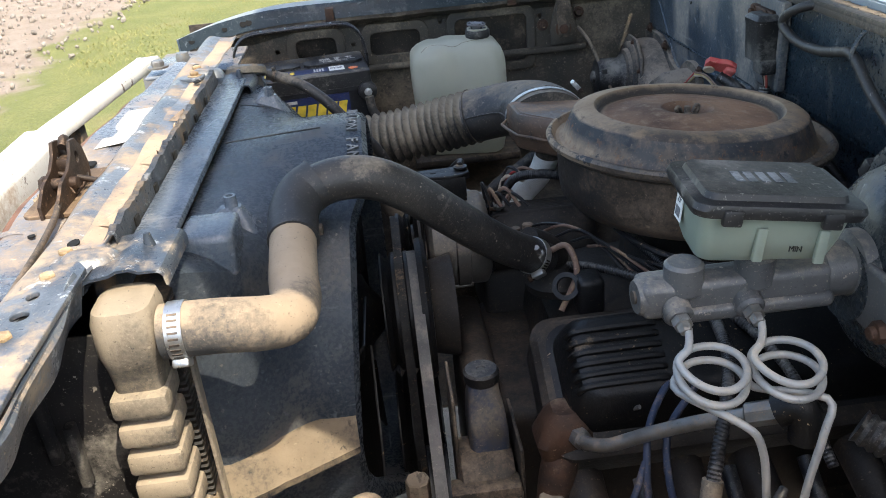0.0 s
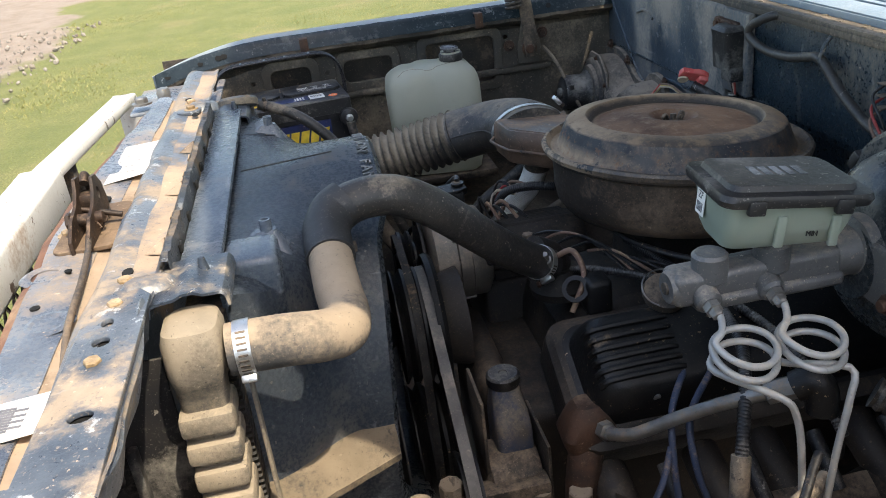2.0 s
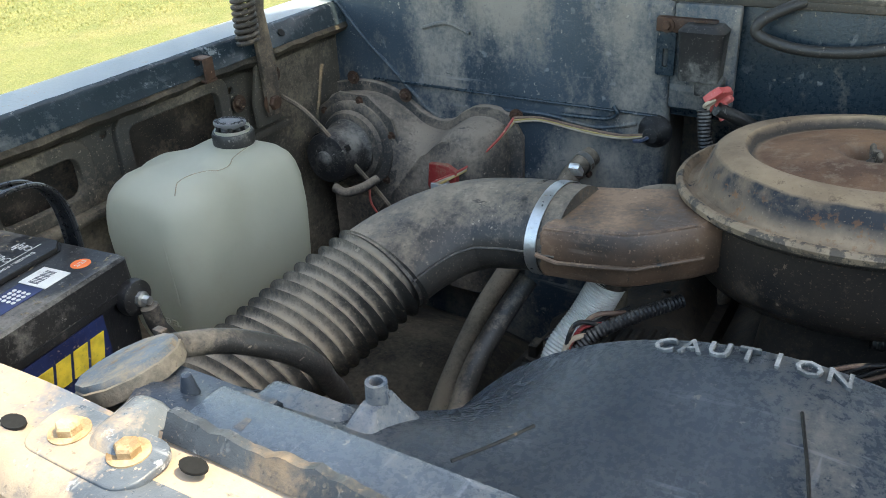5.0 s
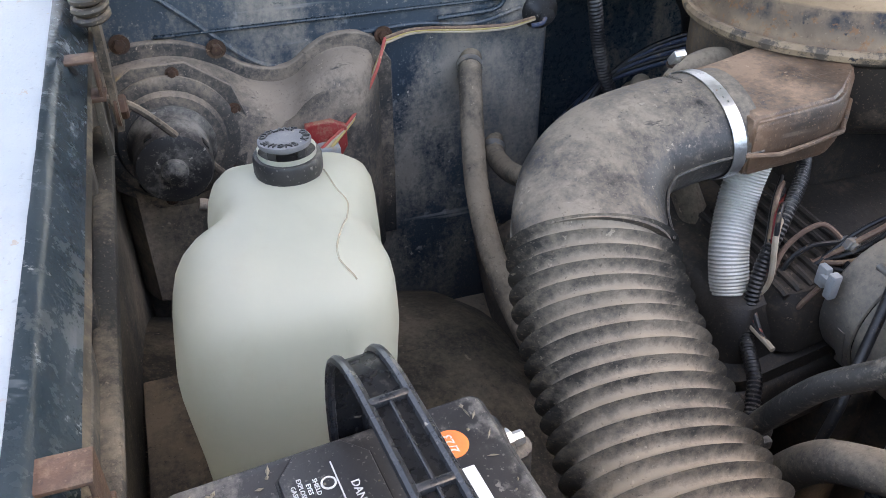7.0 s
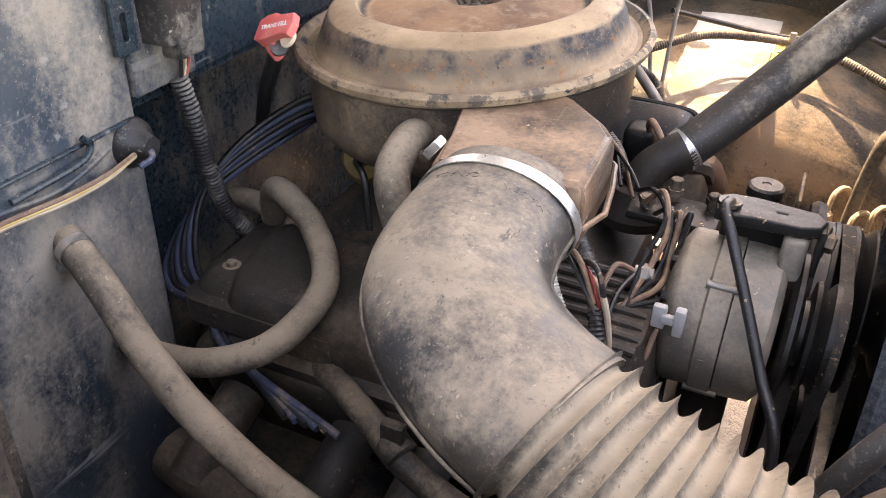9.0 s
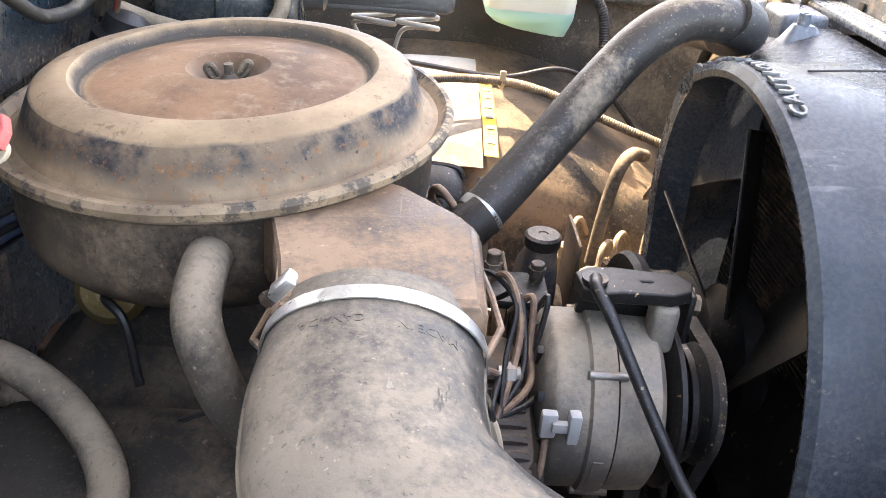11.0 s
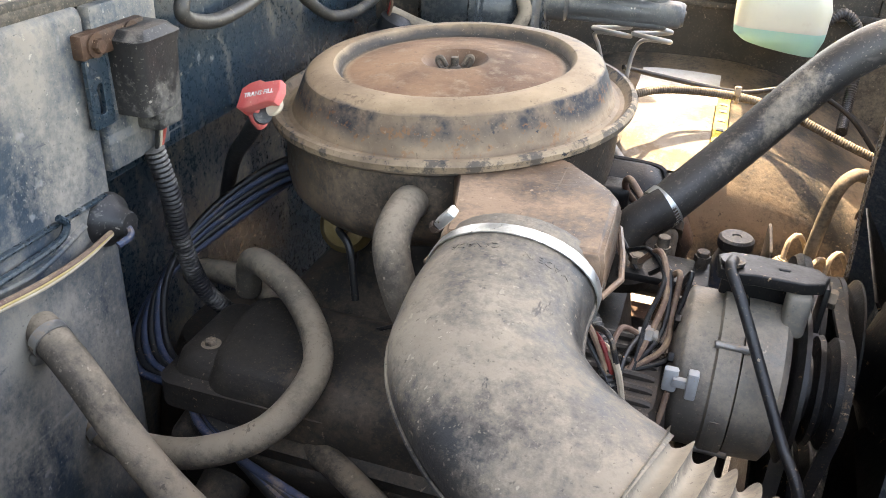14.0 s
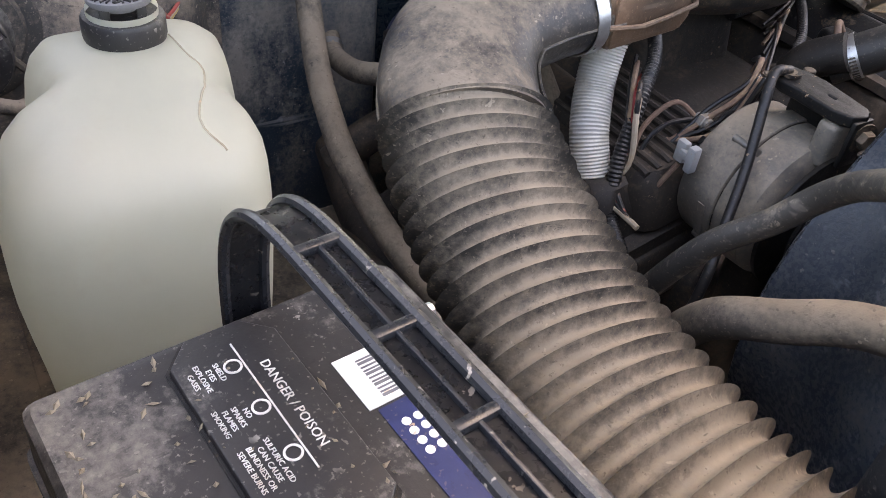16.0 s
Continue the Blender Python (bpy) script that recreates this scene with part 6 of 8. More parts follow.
    # front face label
    part("front_label", box(-0.362, -0.215, Y0 + 0.0005, Y0 + 0.0030, 0.800, 0.903, 0), "navy_label", b, "navy front label with yellow shapes")
    for k in range(6):
        x0 = -0.348 + k * 0.0205
        part("yellow_shape", bend(box(x0, x0 + 0.0165, Y0 - 0.0005, Y0 + 0.0010, 0.862, 0.888, 0), lambda v: Vector((v.x + 0.25 * (v.z - 0.85), v.y, v.z))), "yellow_print", b)
    part("label_bar", box(-0.340, -0.318, Y0 - 0.0005, Y0 + 0.0010, 0.893, 0.899, 0), "white_print", b)
    # strap
    prof = [(-0.1650, 0.930), (-0.1645, 0.950), (-0.1660, 0.972), (-0.1710, 0.992), (-0.1800, 1.007), (-0.1930, 1.017), (-0.2100, 1.0220), (-0.235, 1.0235), (-0.297, 1.0240), (-0.36, 1.0235), (-0.385, 1.022), (-0.402, 1.017), (-0.4150, 1.006), (-0.4240, 0.990), (-0.428, 0.970), (-0.429, 0.950), (-0.428, 0.930)]
    line = smooth_line([(x, 0, z) for x, z in prof], 5)
    bm = bmesh.new()
    rows = []
    for p in line:
        rows.append([bm.verts.new((p.x, y, p.z)) for y in (0.7125, 0.7140, 0.7330, 0.7345)])
    for a, c in zip(rows, rows[1:]):
        for k in range(3):
            bm.faces.new((a[k], a[k + 1], c[k + 1], c[k]))
    bmesh.ops.solidify(bm, geom=list(bm.faces), thickness=0.003)
    strap = part("carry_strap", bm, "strap", b, "glossy black carry strap")
    for y in (0.7140, 0.7330):
        part("strap_edge", sweep([Vector((p.x, y, p.z + 0.001)) for p in line], 0.0026, 8), "strap", strap)
    for x in (-0.228, -0.276, -0.318, -0.366):
        part("strap_rib", box(x - 0.0022, x + 0.0022, 0.7140, 0.7330, 1.0225, 1.0268, 0.0012), "strap", strap)
    part("strap_rib", box(-0.366, -0.228, 0.7226, 0.7244, 1.0225, 1.0262, 0.0006), "strap", strap)
    # side posts with cable ends
    for x in (-0.178, -0.402):
        post = part("terminal", lathe([(0, 0), (0.017, 0), (0.019, 0.005), (0.018, 0.013), (0.010, 0.016), (0, 0.016)], 26, aim((x, Y0 + 0.004, 0.914 - 0.012), (0, -1, 0))), "black_dusty", b, "rubber-covered side terminal")
        part("terminal_bolt", join(lathe([(0, 0), (0.008, 0), (0.008, 0.006), (0.0045, 0.007), (0.0045, 0.014), (0, 0.014)], 8, aim((x, Y0 - 0.010, 0.902), (0, -1, 0)))), "steel", post)
    part("cable", tube([(-0.178, 0.627, 0.895), (-0.175, 0.624, 0.87), (-0.165, 0.62, 0.845), (-0.155, 0.62, 0.80), (-0.15, 0.61, 0.74)], 0.009, 12), "hose", b)
    b.matrix_basis = Matrix.Translation((-0.187, 0.729, 0.763)) @ Matrix.Rotation(radians(6), 4, "Z") @ Matrix.Translation((-0.132, 0.019, 0))
    return b


battery()
single("battery_tray", join(box(-0.46, -0.175, 0.635, 0.86, 0.750, 0.765, 0.004), box(-0.46, -0.175, 0.852, 0.868, 0.752, 0.81, 0.003)), "dirt_steel", "dirty steel battery tray on the inner fender", "bracket")


# ---- brake booster and master cylinder ----
def brakes():
    b = thing("brake_booster", (0.36, -0.345, 0.88), "dusty black round brake booster on the firewall", "brake booster")
    c = aim((0.394, -0.360, 0.962), (-1, -0.02, 0.03))
    part("mount_bracket", join(box(0.385, 0.466, -0.415, -0.305, 0.93, 0.995, 0.006), box(0.452, 0.468, -0.43, -0.29, 0.94, 1.03, 0.006)), "dirt_steel", b)
    rear = lathe([(0, 0), (0.085, 0.0), (0.106, 0.012), (0.114, 0.035), (0.115, 0.080), (0.119, 0.083), (0.119, 0.091), (0.112, 0.094)], 56, c)
    shell = part("rear_shell", rear, "booster", b)
    part("front_shell", lathe([(0.114, 0.091), (0.113, 0.096), (0.100, 0.098), (0.098, 0.106), (0.093, 0.122), (0.081, 0.138), (0.062, 0.149), (0.042, 0.154), (0.040, 0.168), (0, 0.168)], 56, c), "booster", b)
    for k in range(8):
        a = radians(45 * k + 15)
        part("crimp_tab", moved(box(0.110, 0.122, -0.011, 0.011, 0.079, 0.098, 0.003), c @ Matrix.Rotation(a, 4, "Z")), "black_dusty", shell)
    part("check_valve", join(rod((0.272, -0.300, 1.000), (0.244, -0.292, 1.003), 0.012, 16), rod((0.250, -0.292, 1.003), (0.244, -0.285, 0.990), 0.009, 12)), "brass", b)
    part("code_label", box(-0.001, 0.001, -0.013, 0.013, -0.013, 0.013, 0, m=Matrix.Translation((0.268, -0.440, 0.990)) @ Matrix.Rotation(radians(50), 4, "Z")), "white_label", b, "small pale code label")
    m = thing("master_cylinder", (0.12, -0.385, 0.93), "grey aluminium brake master cylinder with a plastic reservoir", "master cylinder")
    ax0, ax1 = Vector((0.035, -0.374, 0.978)), Vector((0.250, -0.364, 0.978))
    way = ax1 - ax0
    body = lathe([(0, 0), (0.0145, 0.0), (0.0165, 0.003), (0.0172, 0.02), (0.0172, 0.16), (0.025, 0.165), (0.025, 0.190), (0.033, 0.194), (0.033, 0.215), (0, 0.215)], 30, aim(ax0, way))
    body = join(body, box(0.037, 0.205, -0.391, -0.355, 0.961, 0.9945, 0.008, 3), box(0.056, 0.205, -0.396, -0.356, 0.957, 0.971, 0.005, 3))
    body = part("cylinder", body, "mc_alu", m)
    part("end_plug", lathe([(0, -0.002), (0.006, -0.002), (0.006, 0.001), (0, 0.001)], 14, aim(ax0, way)), "dirt_steel", body)
    for x in (0.066, 0.128):
        part("outlet_boss", rod((x, -0.380, 0.975), (x, -0.402, 0.968), 0.0125, 20, 0.003), "mc_alu", body)
        part("line_nut", lathe([(0, 0), (0.0085, 0), (0.0085, 0.010), (0, 0.010)], 6, aim((x, -0.400, 0.9685), (0, -0.95, -0.25))), "zinc", body)
        part("grommet_neck", rod((x + 0.010, -0.378, 0.980), (x + 0.010, -0.378, 1.010), 0.017, 22, 0.003), "mc_alu", body)
    part("mount_stud", join(rod((0.215, -0.432, 0.950), (0.250, -0.432, 0.952), 0.006, 12), lathe([(0, 0), (0.010, 0), (0.010, 0.012), (0, 0.012)], 6, aim((0.220, -0.432, 0.9505), (1, 0, 0)))), "rust", body)
    part("flange", box(0.228, 0.238, -0.445, -0.290, 0.935, 0.995, 0.012, 3), "mc_alu", body)
    turn = Matrix.Translation((0.142, -0.370, 0.008)) @ Matrix.Rotation(radians(-5), 4, "Z") @ Matrix.Translation((0, 0, 1.05)) @ Matrix.Rotation(radians(7), 4, "Y") @ Matrix.Translation((0, 0, -1.05)) @ Matrix.Diagonal((0.88, 0.92, 1, 1))
    res = loft([(1.003 - 0.0, -0.060, -0.022, -0.030, 0.030, 0.012), (1.012, -0.064, 0.060, -0.040, 0.040, 0.014), (1.030, -0.067, 0.066, -0.044, 0.044, 0.014), (1.052, -0.070, 0.070, -0.047, 0.047, 0.012)], 4)
    tank = part("reservoir", moved(res, turn), "reservoir", m, "milky green plastic reservoir")
    for x in (-0.012, 0.045):
        part("level_window", moved(box(x - 0.005, x + 0.005, -0.0485, -0.043, 1.010, 1.040, 0.002), turn), "reservoir", tank)
    mm = turn @ Matrix(((1, 0, 0, 0.022), (0, 0, -1, -0.0455), (0, 1, 0, 1.022), (0, 0, 0, 1)))
    part("level_words", words("MIN", 0.007, mm, 0.0006), "black_dusty", tank)
    mm = turn @ Matrix(((1, 0, 0, -0.032), (0, 0, -1, -0.0435), (0, 1, 0, 1.010), (0, 0, 0, 1)))
    mz = turn @ Matrix(((0, 0, -1, -0.0695), (-1, 0, 0, 0.018), (0, 1, 0, 1.034), (0, 0, 0, 1)))
    part("code_label", moved(box(-0.010, 0.010, -0.014, 0.014, -0.0004, 0.0004, 0), mz), "white_label", tank)
    part("code_words", words("ZF", 0.010, mz @ Matrix.Translation((0, 0.005, 0.0006)), 0.0002), "ink", tank)
    for k in range(6):
        part("label_bar", moved(box(-0.007 + k * 0.0024, -0.0058 + k * 0.0024, -0.011, -0.002, 0.0004, 0.0008, 0), mz), "ink", tank)
    lid = loft([(1.050, -0.078, 0.078, -0.054, 0.054, 0.014), (1.056, -0.080, 0.080, -0.056, 0.056, 0.014), (1.061, -0.078, 0.078, -0.054, 0.054, 0.014), (1.062, -0.068, 0.066, -0.044, 0.044, 0.012), (1.067, -0.066, 0.064, -0.042, 0.042, 0.012)], 4)
    lid = part("reservoir_lid", moved(lid, turn), "black_dusty", m, "dusty black reservoir lid")
    for k in range(5):
        part("worn_mark", moved(box(-0.030 + k * 0.012, -0.022 + k * 0.012, -0.012, 0.012, 1.0668, 1.0676, 0), turn), "raised", lid)
    for x, y in ((-0.045, -0.054), (0.045, -0.054), (-0.045, 0.054), (0.045, 0.054)):
        part("lid_clip", moved(box(x - 0.009, x + 0.009, y - 0.004, y + 0.004, 1.044, 1.058, 0.002), turn), "black_dusty", lid)
    # coiled brake lines
    for x, cx, cy, turns in ((0.066, 0.080, -0.443, 1), (0.128, 0.140, -0.449, 2)):
        z0 = 0.952
        pts = [(x, -0.406, 0.967), (x + 0.002, -0.416, 0.964), (x - 0.004, -0.432, 0.958)]
        for k in range(0, 21):
            a = radians(175 + 36 * k)
            r = 0.0275 + 0.0015 * math.sin(0.7 * k + turns)
            pts.append((cx + r * math.cos(a) + 0.0012 * math.sin(1.3 * k), cy + r * math.sin(a), z0 - 0.0015 * k + 0.25 * (r * math.sin(a))))
        if turns == 1:
            pts += [(cx + 0.012, cy - 0.036, z0 - 0.040), (cx + 0.026, cy - 0.042, z0 - 0.060), (cx + 0.032, cy - 0.046, z0 - 0.11), (cx + 0.036, cy - 0.050, z0 - 0.22)]
        else:
            pts += [(cx + 0.026, cy - 0.018, z0 - 0.034), (cx + 0.020, cy - 0.030, z0 - 0.06), (cx + 0.008, cy - 0.036, z0 - 0.11), (cx - 0.006, cy - 0.042, z0 - 0.22)]
        bl = thing("brake_line", (x, -0.41, 0.95), "pale dusty steel brake line wound in a coil", "brake line", "brake lines")
        part("coil", tube(pts, 0.0034, 10, 4), "line", bl)
        part("flare_nut", lathe([(0, 0), (0.0062, 0), (0.0062, 0.007), (0.0045, 0.009), (0, 0.009)], 6, aim((x, -0.4085, 0.9665), (0, -0.95, -0.25))), "zinc", bl, "dull zinc flare nut")
    single("vacuum_hose", tube([(0.246, -0.287, 0.994), (0.240, -0.278, 0.975), (0.255, -0.262, 0.952), (0.300, -0.235, 0.945), (0.36, -0.215, 0.958), (0.405, -0.205, 0.975)], 0.0095, 12), "hose_tan", "dusty vacuum hose from the booster", "hose")


brakes()


# ---- washer bottle ----
def washer():
    w = thing("washer_bottle", (-0.105, -0.735, 0.862), "milky washer bottle with green fluid and a grey flip cap", "washer bottle")
    low = loft([(0.868, -0.150, -0.075, -0.79, -0.70, 0.02), (0.876, -0.178, -0.050, -0.815, -0.67, 0.03), (0.895, -0.187, -0.036, -0.825, -0.66, 0.03), (0.908, -0.188, -0.034, -0.825, -0.66, 0.03)], 5)
    low = bend(low, lambda v: Vector((v.x, v.y, v.z + (0.14 * (v.x + 0.10) if v.z < 0.89 else 0))))
    part("filled_part", low, "washer_fluid", w, "lower part tinted green by the fluid")
    up = loft([(0.908, -0.188, -0.034, -0.825, -0.66, 0.03), (0.945, -0.189, -0.033, -0.825, -0.66, 0.03), (0.962, -0.184, -0.036, -0.822, -0.663, 0.03), (0.978, -0.172, -0.036, -0.815, -0.668, 0.03), (0.995, -0.176, -0.034, -0.818, -0.665, 0.03), (1.025, -0.187, -0.033, -0.82, -0.662, 0.03), (1.042, -0.185, -0.036, -0.818, -0.665, 0.03), (1.050, -0.170, -0.05, -0.805, -0.68, 0.025), (1.052, -0.15, -0.07, -0.79, -0.70, 0.02)], 5)
    part("tank", up, "washer", w)
    part("mount_tab", box(-0.20, -0.02, -0.840, -0.825, 0.985, 1.045, 0.004), "washer", w)
    cap = part("cap", lathe([(0, 0), (0.034, 0), (0.036, 0.003), (0.036, 0.008), (0.033, 0.011), (0, 0.012)], 36, Matrix.Translation((-0.120, -0.735, 1.050))), "grey_clip", w, "grey flip cap")
    part("cap_tab", box(-0.185, -0.150, -0.748, -0.722, 1.053, 1.059, 0.004), "grey_clip", cap)
    for k in range(3):
        part("worn_mark", box(-0.130 + k * 0.008, -0.126 + k * 0.008, -0.742, -0.728, 1.0618, 1.0626, 0), "ink", cap)
    w.matrix_basis = Matrix.Translation((-0.108, -0.772, 0.854))
    single("washer_hose", ribbed([(-0.188, -0.74, 0.915), (-0.215, -0.755, 0.93), (-0.245, -0.76, 0.90), (-0.255, -0.75, 0.85), (-0.25, -0.70, 0.79), (-0.24, -0.62, 0.765)], 0.0095, 0.0082, 0.005, 12), "black_dusty", "ribbed dusty loom beside the washer bottle", "loom")


washer()


# ---- alternator ----
def alternator():
    a = thing("alternator", (-0.06, 0.200, 0.74), "dusty grey cast alternator with a black fan pulley", "alternator")
    c = aim((-0.024, 0.180, 0.788), (-1, 0, 0))
    rear = lathe([(0, 0), (0.040, 0), (0.058, 0.003), (0.070, 0.010), (0.072, 0.014), (0.072, 0.036), (0.0735, 0.037)], 44, c)
    rear = part("rear_housing", rear, "alu", a)
    part("stator", lathe([(0.0735, 0.037), (0.0755, 0.038), (0.0755, 0.056), (0.0735, 0.057)], 44, c), "alu", a)
    front = part("front_housing", lathe([(0.0735, 0.058), (0.0735, 0.066), (0.072, 0.090), (0.064, 0.096), (0.03, 0.098), (0, 0.098)], 44, c), "alu", a)
    for k in range(4):
        t = radians(40 + 90 * k)
        part("through_bolt", moved(rod((0.0745, 0, 0.034), (0.0745, 0, 0.064), 0.0035, 10), c @ Matrix.Rotation(t, 4, "Z")), "zinc", front)
    for k in range(10):
        part("vent_slot", moved(box(0.045, 0.060, -0.004, 0.004, -0.001, 0.006, 0.001), c @ Matrix.Rotation(radians(36 * k), 4, "Z")), "pulley", rear)
    part("part_label", moved(box(0.0748, 0.0757, -0.020, 0.020, 0.042, 0.050, 0), c @ Matrix.Rotation(radians(-165), 4, "Z")), "alu", front)
    part("ear", box(-0.128, -0.108, 0.172, 0.198, 0.845, 0.888, 0.006, 3), "alu", front)
    fan_ = lathe([(0, 0.102), (0.062, 0.102), (0.070, 0.106), (0.070, 0.110), (0.030, 0.116), (0.030, 0.120), (0.048, 0.122), (0.050, 0.126), (0.042, 0.131), (0.050, 0.137), (0.050, 0.142), (0.018, 0.143), (0.014, 0.150), (0, 0.150)], 44, c)
    part("fan_pulley", fan_, "pulley", a, "black fan and pulley")
    plug = part("plug", join(box(-0.034, -0.022, 0.250, 0.258, 0.808, 0.830, 0.002), box(-0.050, -0.041, 0.254, 0.264, 0.808, 0.834, 0.002), box(-0.044, -0.030, 0.255, 0.261, 0.816, 0.824, 0.001)), "grey_clip", a, "pale grey plug")
    part("output_stud", join(rod((-0.012, 0.205, 0.825), (0.006, 0.205, 0.825), 0.006, 10), rod((-0.008, 0.205, 0.825), (0.000, 0.205, 0.825), 0.009, 6)), "zinc", a)
    br = thing("alternator_bracket", (-0.08, 0.15, 0.88), "black steel slotted adjusting bracket over the alternator", "bracket")
    arm = sheet([(-0.050, 0.172), (-0.052, 0.194), (-0.066, 0.199), (-0.080, 0.196), (-0.118, 0.196), (-0.132, 0.190), (-0.136, 0.178), (-0.128, 0.168), (-0.080, 0.162), (-0.060, 0.164)], [rounded(-0.108, -0.096, 0.177, 0.183, 0.0025)], 0.007, Matrix.Translation((0, 0, 0.891)), 0.002)
    part("arm", arm, "pulley", br)
    part("arm_flange", box(-0.130, -0.055, 0.160, 0.165, 0.858, 0.896, 0.002), "pulley", br)
    part("arm_flange", box(-0.139, -0.134, 0.168, 0.192, 0.852, 0.896, 0.002), "pulley", br)
    part("bracket_bolt", hex_bolt((-0.061, 0.187, 0.898), (0, 0, 1), 0.0070, 0.007), "dirt_steel", br, angle=25)
    part("side_bolt", hex_bolt((-0.139, 0.176, 0.880), (-1, 0.2, 0), 0.0085, 0.009), "dirt_steel", br, angle=25)
    single("ground_cable", join(tube([(-0.060, 0.188, 0.905), (-0.058, 0.205, 0.905), (-0.070, 0.222, 0.888), (-0.096, 0.252, 0.842), (-0.118, 0.284, 0.805), (-0.137, 0.311, 0.775), (-0.14, 0.325, 0.72), (-0.13, 0.33, 0.64)], 0.0048, 12), lathe([(0, 0), (0.010, 0), (0.010, 0.003), (0, 0.003)], 16, Matrix.Translation((-0.060, 0.186, 0.9015)))), "wire_black", "black ground cable bolted to the bracket", "cable")
    for k, (mat, pts) in enumerate((("wire_brown", [(-0.028, 0.254, 0.805), (-0.024, 0.268, 0.78), (-0.012, 0.266, 0.75), (0.0, 0.262, 0.73)]), ("wire_brown", [(0.004, 0.206, 0.825), (0.020, 0.225, 0.838), (0.024, 0.255, 0.815), (0.010, 0.275, 0.785), (-0.005, 0.285, 0.77)]), ("wire_black", [(0.004, 0.208, 0.825), (0.012, 0.240, 0.82), (0.012, 0.262, 0.80), (0.0, 0.280, 0.76)]))):
        single("alternator_wire", tube(pts, 0.0026, 8), mat, "dusty wire at the back of the alternator", "wire", "alternator wires")
    single("wire_loom", ribbed([(0.10, 0.19, 0.868), (0.06, 0.225, 0.862), (0.030, 0.262, 0.842), (0.012, 0.290, 0.795), (-0.010, 0.305, 0.745), (-0.055, 0.325, 0.735), (-0.085, 0.345, 0.715)], 0.0075, 0.0063, 0.0042, 12), "black_dusty", "ribbed black wire loom", "loom")
    single("loom_connector", join(box(-0.105, -0.080, 0.335, 0.358, 0.700, 0.722, 0.003), box(-0.112, -0.100, 0.340, 0.353, 0.705, 0.717, 0.002)), "black_dusty", "black plug on the wire loom", "connector")


alternator()


